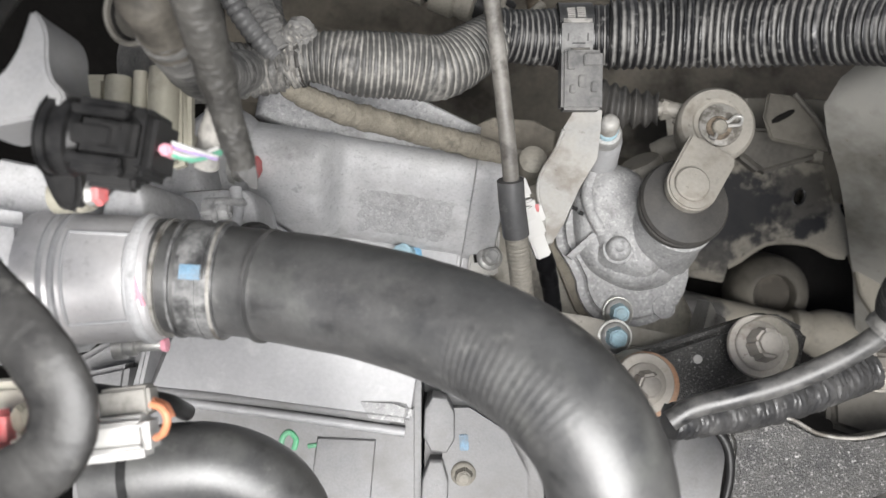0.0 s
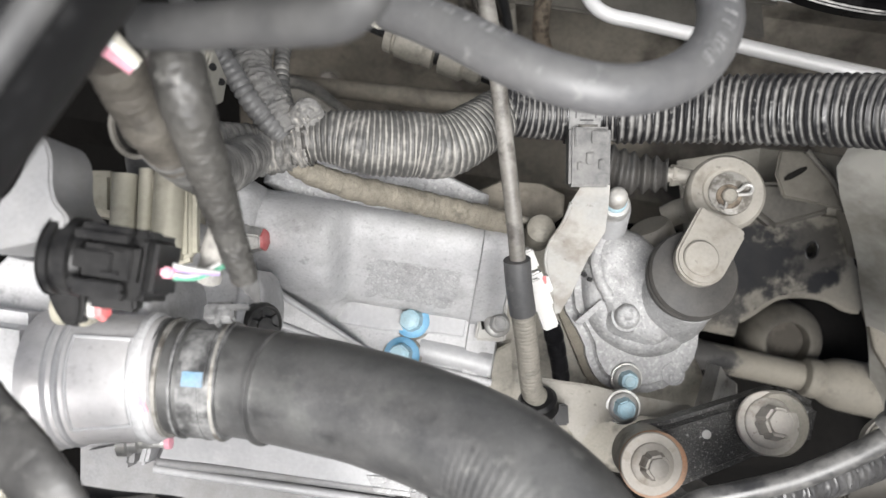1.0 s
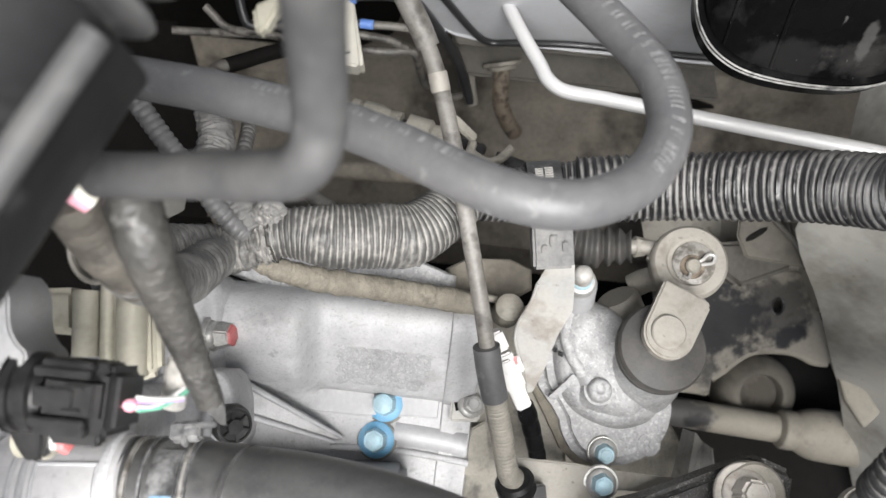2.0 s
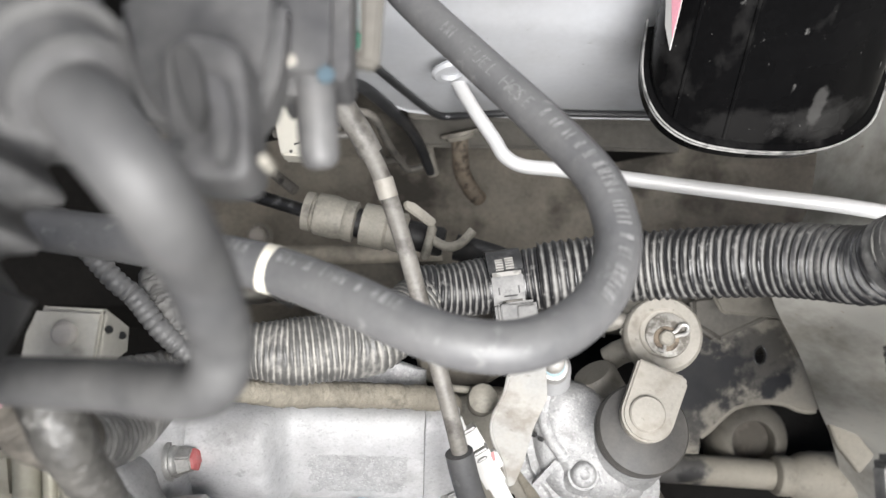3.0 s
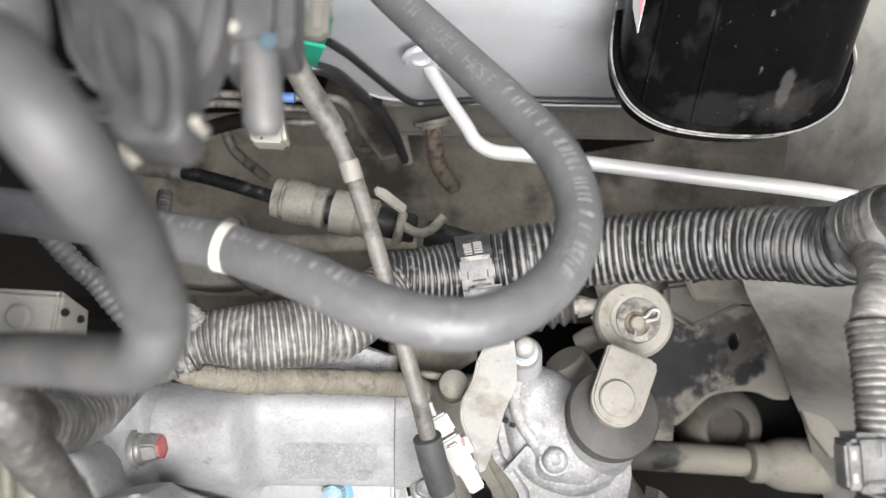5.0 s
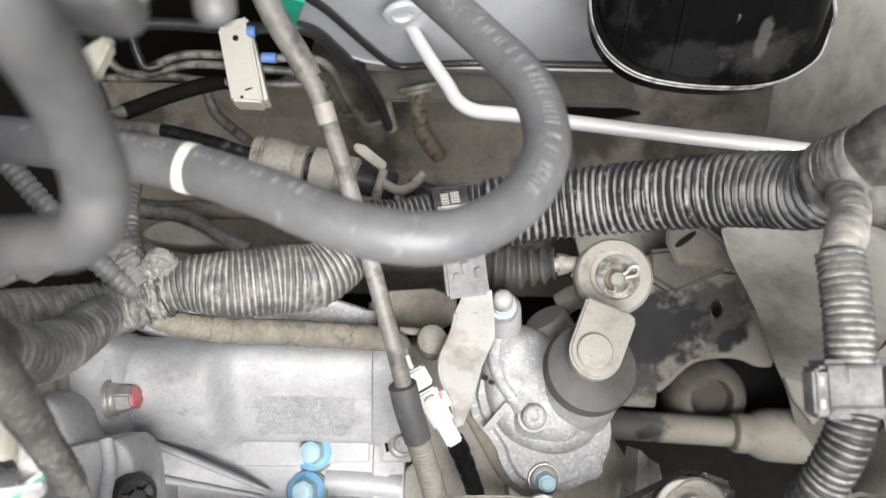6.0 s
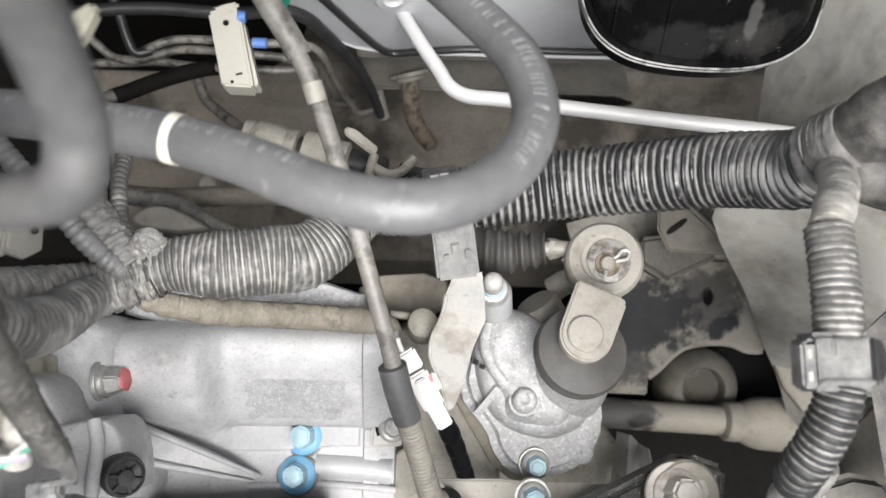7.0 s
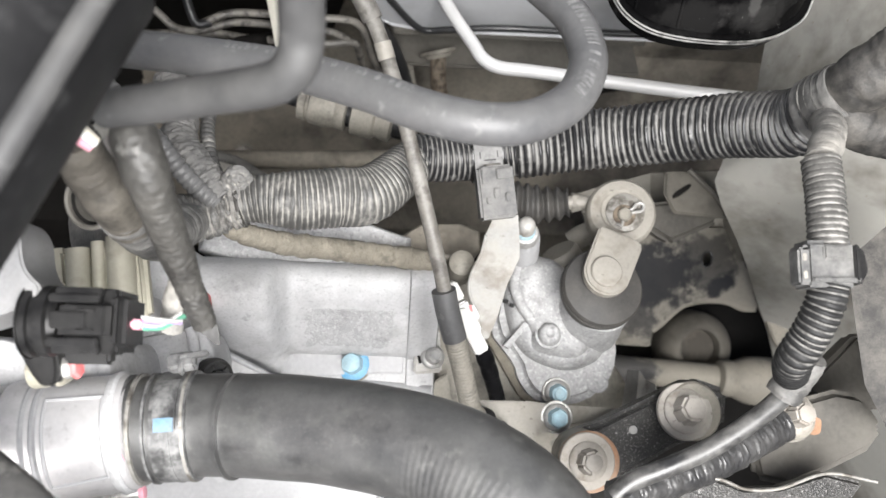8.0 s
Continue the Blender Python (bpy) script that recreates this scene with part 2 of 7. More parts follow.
def streaked(m, colour, amount, stretch, low, high, wobble=0.0):
    """Lays drawn-out scuffs over a material; stretch: the pattern's scale along x, y and z."""
    nodes, links = m.node_tree.nodes, m.node_tree.links
    out = nodes["Principled BSDF"]
    place = nodes.new("ShaderNodeNewGeometry")
    mapping = nodes.new("ShaderNodeMapping")
    mapping.inputs["Scale"].default_value = stretch
    links.new(place.outputs["Position"], mapping.inputs["Vector"])
    grain = nodes.new("ShaderNodeTexNoise")
    grain.inputs["Scale"].default_value, grain.inputs["Detail"].default_value = 1.0, 5
    grain.inputs["Distortion"].default_value = wobble
    links.new(mapping.outputs[0], grain.inputs["Vector"])
    cover = nodes.new("ShaderNodeMapRange")
    cover.inputs["From Min"].default_value, cover.inputs["From Max"].default_value = low, high
    cover.inputs["To Max"].default_value = amount
    links.new(grain.outputs["Fac"], cover.inputs["Value"])
    blend = nodes.new("ShaderNodeMix")
    blend.data_type = "RGBA"
    links.new(cover.outputs[0], blend.inputs["Factor"])
    links.new(out.inputs["Base Color"].links[0].from_socket, blend.inputs["A"])
    blend.inputs["B"].default_value = (*colour, 1)
    links.new(blend.outputs["Result"], out.inputs["Base Color"])


def blot(m, colour, at, size, lean, amount):
    """One ragged stain of its own shape on a material: its middle, its half-lengths and its lean in degrees about z."""
    nodes, links = m.node_tree.nodes, m.node_tree.links
    out = nodes["Principled BSDF"]
    place = nodes.new("ShaderNodeNewGeometry")
    mapping = nodes.new("ShaderNodeMapping")
    mapping.vector_type = "TEXTURE"
    mapping.inputs["Location"].default_value, mapping.inputs["Scale"].default_value = at, size
    mapping.inputs["Rotation"].default_value = (0, 0, radians(lean))
    links.new(place.outputs["Position"], mapping.inputs["Vector"])
    far = nodes.new("ShaderNodeVectorMath")
    far.operation = "LENGTH"
    links.new(mapping.outputs[0], far.inputs[0])
    ragged = nodes.new("ShaderNodeTexNoise")
    ragged.inputs["Scale"].default_value, ragged.inputs["Detail"].default_value, ragged.inputs["Roughness"].default_value = 85, 7, 0.65
    links.new(place.outputs["Position"], ragged.inputs["Vector"])
    total = nodes.new("ShaderNodeMath")
    total.operation = "MULTIPLY_ADD"
    total.inputs[1].default_value = 2.4
    links.new(ragged.outputs["Fac"], total.inputs[0])
    links.new(far.outputs["Value"], total.inputs[2])
    cover = nodes.new("ShaderNodeMapRange")
    cover.interpolation_type = "SMOOTHSTEP"
    cover.inputs["From Min"].default_value, cover.inputs["From Max"].default_value = 2.70, 2.00
    cover.inputs["To Max"].default_value = amount
    links.new(total.outputs[0], cover.inputs["Value"])
    blend = nodes.new("ShaderNodeMix")
    blend.data_type = "RGBA"
    links.new(cover.outputs[0], blend.inputs["Factor"])
    links.new(out.inputs["Base Color"].links[0].from_socket, blend.inputs["A"])
    blend.inputs["B"].default_value = (*colour, 1)
    links.new(blend.outputs["Result"], out.inputs["Base Color"])


can_black = material("scuffed_gloss_black", (0.0035, 0.0035, 0.0037), 0.26, 0, 0.2, 30, 0.03, spec=0.05,
                     layers=(((0.36, 0.355, 0.34), 0.40, 420, 0.70, 0.75),))
streaked(can_black, (0.30, 0.295, 0.285), 0.35, (190, 190, 8), 0.68, 0.80)
streaked(can_black, (0.26, 0.255, 0.245), 0.08, (46, 46, 26), 0.58, 0.80, 0.2)
for spot, size, amount in (((0.2030, 0.1620, 0.048), (0.020, 0.012, 0.010), 0.03), ((0.2460, 0.1600, 0.050), (0.018, 0.010, 0.010), 0.05), ((0.2420, 0.1660, 0.058), (0.003, 0.008, 0.014), 0.14)):
    blot(can_black, (0.30, 0.295, 0.285), spot, size, 0, amount)
streaked(panel_paint, (0.10, 0.085, 0.07), 0.8, (150, 260, 150), 0.745, 0.765)
blue_paint = material("blue_bolt_paint", (0.15, 0.42, 0.66), 0.45, 0.1, 0.2, 90, 0.3, GREY_DUST, 0.35, 90)
teal_steel = material("blue_tinted_bolt_head", (0.38, 0.56, 0.64), 0.5, 0.2, 0.2, 90, 0.3, GREY_DUST, 0.3, 120)
red_paint = material("red_marking_paint", (0.56, 0.11, 0.11), 0.5, 0, 0.2, 90, 0.2, (0.5, 0.45, 0.44), 0.35, 120)
pink_paint = material("pink_marking_paint", (0.66, 0.30, 0.36), 0.6, 0, 0.15, 90, 0.1)
green_paint = material("green_marking_paint", (0.10, 0.42, 0.21), 0.5, 0, 0.2, 90, 0.1, (0.4, 0.4, 0.4), 0.4, 120)
white_plastic = material("white_plastic", (0.52, 0.515, 0.50), 0.45, 0, 0.06, 60, 0.1, DUST, 0.25, 60)
cream_plastic = material("cream_plastic", (0.62, 0.59, 0.50), 0.5, 0, 0.08, 60, 0.1, DUST, 0.35, 60)
white_pipe_paint = material("white_coated_pipe", (0.52, 0.52, 0.52), 0.35, 0.1, 0.05, 50, 0.05, GREY_DUST, 0.2, 50)
print_ink = material("pale_printing", (0.175, 0.175, 0.174), 0.6, 0, 0.4, 300, 0.1, (0.085, 0.085, 0.086), 0.95, 380)
brown_rust = material("dark_flaking_rust", (0.16, 0.125, 0.09), 0.8, 0.1, 0.3, 90, 0.6, DUST, 0.35, 70, layers=(((0.03, 0.022, 0.016), 0.8, 120, 0.5, 0.62),))
bolt_steel = material("dusty_flange_bolt", (0.42, 0.395, 0.36), 0.5, 0.15, 0.14, 70, 0.4, (0.44, 0.41, 0.36), 0.5, 40, layers=(((0.16, 0.13, 0.10), 0.6, 80, 0.55, 0.70), ((0.07, 0.055, 0.04), 0.5, 260, 0.63, 0.70)))
dull_bolt = material("dull_dusty_bolt", (0.30, 0.278, 0.25), 0.55, 0.1, 0.14, 70, 0.4, (0.33, 0.305, 0.265), 0.5, 40, layers=(((0.13, 0.105, 0.08), 0.6, 80, 0.55, 0.70),))
rust = material("rusty_steel", (0.28, 0.15, 0.085), 0.8, 0.1, 0.3, 90, 0.6, DUST, 0.5, 60)
apron_paint = material("dusty_grey_wing_paint", (0.36, 0.357, 0.335), 0.5, 0, 0.08, 14, 0.15, (0.42, 0.40, 0.35), 0.5, 9, layers=(((0.09, 0.08, 0.065), 0.7, 12, 0.48, 0.66), ((0.16, 0.11, 0.07), 0.6, 150, 0.66, 0.72)))
scuffed_black = material("scuffed_black_plastic", (0.010, 0.010, 0.010), 0.3, 0, 0.3, 60, 0.2, (0.42, 0.42, 0.42), 0.30, 120, 0.22)
# black of rubber and plastic parts; also stands in for unlit gaps
black_and_shade = material("black_plastic_and_shade", (0.008, 0.0075, 0.007), 0.8, 0, 0.4, 20, 0.2, spec=0.1)
# dark steel; also carries the shade under the bulkhead and along one plate edge
dim_steel = material("dark_steel_and_shade", (0.075, 0.070, 0.062), 0.65, 0.1, 0.35, 40, 0.4, (0.15, 0.14, 0.12), 0.5, 30)
grimy_pipe = material("grimy_coated_pipe", (0.13, 0.125, 0.115), 0.45, 0.1, 0.3, 60, 0.2, DUST, 0.4, 60, layers=(((0.02, 0.018, 0.016), 0.8, 90, 0.5, 0.62),))
steel_pipe = material("dark_coated_pipe", (0.028, 0.029, 0.031), 0.34, 0.3, 0.2, 50, 0.05, GREY_DUST, 0.06, 40)
yellow_zinc = material("yellow_passivated_steel", (0.34, 0.325, 0.26), 0.48, 0.3, 0.15, 60, 0.3, DUST, 0.5, 40, layers=(((0.08, 0.075, 0.06), 0.6, 60, 0.55, 0.7),))
bracket_zinc = material("pale_plated_bracket", (0.42, 0.41, 0.365), 0.5, 0.2, 0.12, 60, 0.3, DUST, 0.4, 40, layers=(((0.12, 0.11, 0.09), 0.6, 60, 0.56, 0.7),))
shiny_tube = material("glossy_dark_tube", (0.022, 0.022, 0.023), 0.32, 0, 0.2, 40, 0.05, GREY_DUST, 0.3, 80, spec=0.6)
vinyl = material("black_vinyl_tape", (0.020, 0.0195, 0.019), 0.42, 0, 0.3, 70, 0.4, GREY_DUST, 0.10, 60, layers=(((0.20, 0.195, 0.18), 0.35, 90, 0.6, 0.72),))
cable_skin = material("grimy_cable_sheath", (0.105, 0.098, 0.086), 0.5, 0, 0.3, 70, 0.3, GREY_DUST, 0.35, 50, layers=(((0.035, 0.03, 0.026), 0.7, 80, 0.52, 0.66),))
brown_tape = material("brown_dusty_tape", (0.044, 0.039, 0.033), 0.6, 0, 0.35, 120, 0.6, (0.22, 0.20, 0.165), 0.26, 50, layers=(((0.02, 0.018, 0.015), 0.7, 70, 0.5, 0.64),))
clip_plastic = material("dusty_black_clip", (0.05, 0.05, 0.05), 0.5, 0, 0.3, 80, 0.3, GREY_DUST, 0.35, 90)
worn_blue = material("worn_blue_paint", (0.13, 0.23, 0.32), 0.5, 0.2, 0.3, 120, 0.3, (0.2, 0.2, 0.2), 0.85, 160)
beige_dirt = material("beige_dust_coat", (0.215, 0.20, 0.17), 0.7, 0, 0.16, 40, 0.4, (0.28, 0.258, 0.215), 0.5, 24, layers=(((0.06, 0.053, 0.044), 0.75, 26, 0.56, 0.72), ((0.08, 0.065, 0.05), 0.5, 160, 0.64, 0.72)))
disc_dirt = material("dusty_disc_steel", (0.075, 0.069, 0.058), 0.7, 0, 0.2, 40, 0.4, (0.19, 0.175, 0.145), 0.5, 24, layers=(((0.04, 0.036, 0.03), 0.7, 26, 0.54, 0.72),))
oiled_plate = material("oil_stained_beige_paint", (0.215, 0.20, 0.17), 0.6, 0, 0.16, 40, 0.4, (0.28, 0.258, 0.215), 0.5, 24, layers=(((0.06, 0.053, 0.044), 0.6, 26, 0.58, 0.74), ((0.08, 0.065, 0.05), 0.5, 160, 0.64, 0.72)))
for spot, size, lean, amount in (((0.2330, 0.0360, -0.21), (0.044, 0.026, 0.05), -6, 0.97), ((0.2890, 0.0390, -0.21), (0.028, 0.022, 0.05), 20, 0.72), ((0.2985, 0.0170, -0.21), (0.0125, 0.0065, 0.05), 25, 1.0), ((0.2160, 0.0200, -0.21), (0.025, 0.030, 0.05), 0, 0.8)):
    blot(oiled_plate, (0.008, 0.0085, 0.011), spot, size, lean, amount)
oiled_shaft = material("oil_stained_shaft_steel", (0.215, 0.20, 0.17), 0.6, 0, 0.16, 40, 0.4, (0.28, 0.258, 0.215), 0.5, 24, layers=(((0.06, 0.053, 0.044), 0.75, 26, 0.56, 0.72),))
blot(oiled_shaft, (0.045, 0.045, 0.048), (0.2250, -0.0450, -0.30), (0.030, 0.016, 0.05), -14, 0.85)
blot(oiled_shaft, (0.012, 0.012, 0.013), (0.2420, -0.0560, -0.30), (0.010, 0.006, 0.05), -14, 0.9)
joint_tape = material("dusty_black_joint_tape", (0.06, 0.059, 0.057), 0.55, 0, 0.35, 120, 0.5, (0.34, 0.33, 0.31), 0.55, 45, layers=(((0.014, 0.014, 0.014), 0.6, 60, 0.54, 0.66),))
dark_tape = material("dark_cloth_tape", (0.026, 0.025, 0.024), 0.6, 0, 0.35, 120, 0.6, DUST, 0.24, 60, layers=(((0.012, 0.012, 0.012), 0.6, 80, 0.5, 0.64),))
leaf_steel = material("pale_stained_steel", (0.36, 0.358, 0.345), 0.5, 0.2, 0.12, 60, 0.3, (0.38, 0.35, 0.30), 0.5, 45, layers=(((0.19, 0.17, 0.145), 0.7, 48, 0.50, 0.66), ((0.10, 0.085, 0.07), 0.5, 200, 0.64, 0.71)))
worn_band = material("worn_dark_band", (0.085, 0.085, 0.086), 0.4, 0.3, 0.3, 120, 0.4, (0.42, 0.42, 0.41), 0.5, 130, layers=(((0.015, 0.015, 0.015), 0.7, 100, 0.52, 0.65),))
green_plastic = material("green_plastic", (0.02, 0.42, 0.27), 0.4, 0, 0.1, 60, 0.1)
dim_blue = material("dull_blue_sticker", (0.05, 0.075, 0.092), 0.7, 0, 0.1, 60, 0.1, spec=0.2)
blue_plastic = material("blue_plastic", (0.12, 0.23, 0.55), 0.4, 0, 0.1, 60, 0.1)
orange_plastic = material("orange_plastic", (0.60, 0.23, 0.12), 0.45, 0, 0.1, 60, 0.1)
wire_white = material("white_wire", (0.62, 0.62, 0.6), 0.5, 0, 0.1, 60, 0.1)
wire_violet = material("violet_wire", (0.36, 0.28, 0.48), 0.5, 0, 0.1, 60, 0.1)
wire_green = material("green_wire", (0.13, 0.36, 0.25), 0.5, 0, 0.1, 60, 0.1)
concrete = material("concrete_floor", (0.22, 0.21, 0.2), 0.8, 0, 0.2, 6, 0.3)


# ---------------------------------------------------------------- building helpers
def thing(name, at=(0, 0, 0), label="", category="", group="", turn=0.0, kind=""):
    ob = new(name)
    ob.empty_display_size = 0.02
    ob.matrix_basis = pose(*at, 0, 0, turn)
    return tagged(ob, label, category, group, kind)


def part(name, shape, mat, parent=None, label="", sharp=38, local=False):
    """Links a bmesh, or (verts, faces), as one mesh under a thing or a part. World coordinates unless local."""
    data = bpy.data.meshes.new(name)
    if isinstance(shape, tuple):
        data.from_pydata(shape[0], [], shape[1])
    else:
        bmesh.ops.recalc_face_normals(shape, faces=shape.faces)
        shape.to_mesh(data)
        shape.free()
    ob = new(name, data)
    if parent is not None:
        ob.parent = parent
        if not local:
            chain, up = Matrix.Identity(4), parent
            while up is not None:
                chain, up = up.matrix_basis @ chain, up.parent
            data.transform(chain.inverted())
    data.materials.append(mat)
    for f in data.polygons:
        f.use_smooth = True
    data.set_sharp_from_angle(angle=radians(sharp))
    return tagged(ob, label)


def spline(points, step):
    """Points evenly spaced on a smooth curve through the given ones."""
    p = [Vector(q) for q in points]
    p = [p[0] * 2 - p[1]] + p + [p[-1] * 2 - p[-2]]
    fine = []
    for a, b, c, d in zip(p, p[1:], p[2:], p[3:]):
        for k in range(24):
            t = k / 24
            fine.append(0.5 * (2 * b + (c - a) * t + (2 * a - 5 * b + 4 * c - d) * t * t + (3 * b - a - 3 * c + d) * t ** 3))
    fine.append(p[-2])
    lengths = [0.0]
    for a, b in zip(fine, fine[1:]):
        lengths.append(lengths[-1] + (b - a).length)
    n = max(2, int(lengths[-1] / step))
    xyz = [np.interp(np.linspace(0, lengths[-1], n + 1), lengths, [q[i] for q in fine]) for i in range(3)]
    return [Vector(q) for q in zip(*xyz)], lengths[-1]


def frames(line):
    """Tangent, side and up at each point, turned as little as possible on the way."""
    tangents = [(line[min(i + 1, len(line) - 1)] - line[max(i - 1, 0)]).normalized() for i in range(len(line))]
    up = Vector((0, 0, 1)) if abs(tangents[0].z) < 0.9 else Vector((0, 1, 0))
    result = []
    for t in tangents:
        up = (up - t * up.dot(t)).normalized()
        result.append((t, t.cross(up), up))
    return result


def sweep(points, radius, sides=24, step=0.004, flat=1.0, ends=True, crease=0.0):
    """A tube along a curve. radius: metres, or a function of the distance gone and the whole length; crease: depth of its folds."""
    line, length = spline(points, step)
    verts, faces = [], []
    n = len(line)
    for i, (p, (t, side, up)) in enumerate(zip(line, frames(line))):
        r = radius(length * i / (n - 1), length) if callable(radius) else radius
        for k in range(sides):
            a = 2 * math.pi * k / sides
            out = side * (r * math.cos(a)) + up * (r * flat * math.sin(a))
            if crease:
                q = p + out
                d = length * i / (n - 1)
                fold = 0.25 - abs(noise.noise((d * 420, 2.2 * math.cos(a), 2.2 * math.sin(a) + r * 100))) + 0.3 * noise.noise(q * 480)
                out = out * (1 + 0.6 * crease * fold / r)
            verts.append(p + out)
    for i in range(n - 1):
        for k in range(sides):
            j = (k + 1) % sides
            faces.append((i * sides + k, i * sides + j, (i + 1) * sides + j, (i + 1) * sides + k))
    if ends:
        faces.append(tuple(reversed(range(sides))))
        faces.append(tuple(range((n - 1) * sides, n * sides)))
    return [tuple(v) for v in verts], faces


def ribbed(r, depth, pitch, start=None, wide=0.6):
    """Radius of a corrugated tube; start: a function of the distance that gives the mean radius."""
    def at(s, length):
        base = start(s / length) if start else r
        wave = 0.5 + 0.5 * math.cos(2 * math.pi * s / pitch)
        uneven = 0.75 + 0.5 * noise.noise((math.floor(s / pitch) * 0.73, r * 50, 0.4))
        return base - depth * uneven * (1 - wave ** wide)
    return at


def wrapped(r, lump=0.0006, start=None):
    """Radius of a taped bundle: overlapping turns and small lumps."""
    def at(s, length):
        base = start(s / length) if start else r
        turn = (s / 0.011) % 1.0
        return base + 0.00035 * turn + lump * noise.noise((s * 120, base * 900, 3.1))
    return at


def axis(at, way):
    """The pose of a round thing: its foot, and the way that its axis points."""
    return Matrix.Translation(at) @ Vector(way).to_track_quat("Z", "Y").to_matrix().to_4x4()


def lathe(profile, m, sides=32):
    bm = bmesh.new()
    rings = []
    for r, h in profile:
        if r < 1e-6:
            rings.append([bm.verts.new(m @ Vector((0, 0, h)))])
        else:
            rings.append([bm.verts.new(m @ Vector((r * math.cos(2 * math.pi * k / sides), r * math.sin(2 * math.pi * k / sides), h))) for k in range(sides)])
    for a, b in zip(rings, rings[1:]):
        for k in range(sides):
            j = (k + 1) % sides
            if len(a) == 1 and len(b) == 1:
                continue
            if len(a) == 1:
                bm.faces.new((a[0], b[k], b[j]))
            elif len(b) == 1:
                bm.faces.new((a[k], a[j], b[0]))
            else:
                bm.faces.new((a[k], a[j], b[j], b[k]))
    for ring, flip in ((rings[0], True), (rings[-1], False)):
        if len(ring) > 1:
            bm.faces.new(ring[::-1] if flip else ring)
    return bm


def prism(outline, low, high, bevel=0.0015, m=None, holes=(), rounds=2, smooth=0):
    """A plate or block with the given outline, rounded along its edges."""
    bm = bmesh.new()
    def loop(pts):
        pts = [Vector((p[0], p[1])) for p in pts]
        for _ in range(smooth):
            pts = [q for a, b in zip(pts, pts[1:] + pts[:1]) for q in (a * 0.75 + b * 0.25, a * 0.25 + b * 0.75)]
        vs = [bm.verts.new((p.x, p.y, low)) for p in pts]
        return [bm.edges.new((a, b)) for a, b in zip(vs, vs[1:] + vs[:1])]
    edges = loop(outline)
    for hole in holes:
        edges += loop(hole)
    if holes:
        bmesh.ops.triangle_fill(bm, use_beauty=True, edges=edges)
    else:
        bm.faces.new([e.verts[0] for e in edges])
    made = bmesh.ops.extrude_face_region(bm, geom=list(bm.faces))
    bmesh.ops.translate(bm, vec=(0, 0, high - low), verts=[v for v in made["geom"] if isinstance(v, bmesh.types.BMVert)])
    bmesh.ops.recalc_face_normals(bm, faces=bm.faces)
    if bevel:
        rim = [e for e in bm.edges if len(e.link_faces) == 2 and e.calc_face_angle(0) > 0.6]
        bmesh.ops.bevel(bm, geom=rim, offset=bevel, segments=rounds, affect="EDGES", clamp_overlap=True)
    if m is not None:
        bmesh.ops.transform(bm, matrix=m, verts=bm.verts)
    return bm


def block(size, m, bevel=0.0015, taper=1.0):
    x, y = size[0] / 2, size[1] / 2
    bm = prism([(-x, -y), (x, -y), (x, y), (-x, y)], 0, size[2], bevel)
    if taper != 1.0:
        for v in bm.verts:
            k = 1 + (taper - 1) * v.co.z / size[2]
            v.co.x *= k
            v.co.y *= k
    bmesh.ops.transform(bm, matrix=m, verts=bm.verts)
    return bm


def loft(sections, caps=True):
    verts = [tuple(p) for s in sections for p in s]
    n = len(sections[0])
    faces = [(i * n + k, i * n + (k + 1) % n, (i + 1) * n + (k + 1) % n, (i + 1) * n + k) for i in range(len(sections) - 1) for k in range(n)]
    if caps:
        faces += [tuple(reversed(range(n))), tuple(range((len(sections) - 1) * n, len(sections) * n))]
    bm = bmesh.new()
    vs = [bm.verts.new(v) for v in verts]
    for f in faces:
        bm.faces.new([vs[i] for i in f])
    return bm


def pillow(outline, low, high, drop=0.02, inset=0.3, smooth=2, lump=0.0):
    """A casting with a rounded top: the outline drawn in towards its middle as it rises."""
    pts = [Vector((p[0], p[1])) for p in outline]
    for _ in range(smooth):
        pts = [q for a, b in zip(pts, pts[1:] + pts[:1]) for q in (a * 0.75 + b * 0.25, a * 0.25 + b * 0.75)]
    mid = sum(pts, Vector((0, 0))) / len(pts)
    rings = [[(p.x, p.y, low) for p in pts]]
    for k in range(9):
        turn = math.pi / 2 * k / 8
        z, scale = high - drop * (1 - math.sin(turn)), 1 - inset * (1 - math.cos(turn))
        ring = [mid + (p - mid) * scale for p in pts]
        rings.append([(p.x, p.y, z + lump * noise.noise((p.x * 90, p.y * 90, z * 40))) for p in ring])
    for scale in (0.6, 0.35, 0.12):
        ring = [mid + (p - mid) * (1 - inset) * scale for p in pts]
        rings.append([(p.x, p.y, high + lump * noise.noise((p.x * 90, p.y * 90, high * 40))) for p in ring])
    return loft(rings)


def circle(x, y, r, n=24, squash=1.0, turn=0.0):
    c, s = math.cos(turn), math.sin(turn)
    pts = [(r * math.cos(2 * math.pi * k / n), r * squash * math.sin(2 * math.pi * k / n)) for k in range(n)]
    return [(x + c * a - s * b, y + s * a + c * b) for a, b in pts]


def hexagon(af, h, m, worn=0.07):
    bm = prism(circle(0, 0, af / math.sqrt(3), 6), 0, h, af * worn, None, rounds=4)
    for v in bm.verts:
        k = 1.08 - 0.26 * v.co.z / h
        v.co.x, v.co.y = v.co.x * k, v.co.y * k
    bmesh.ops.transform(bm, matrix=m, verts=bm.verts)
    return bm


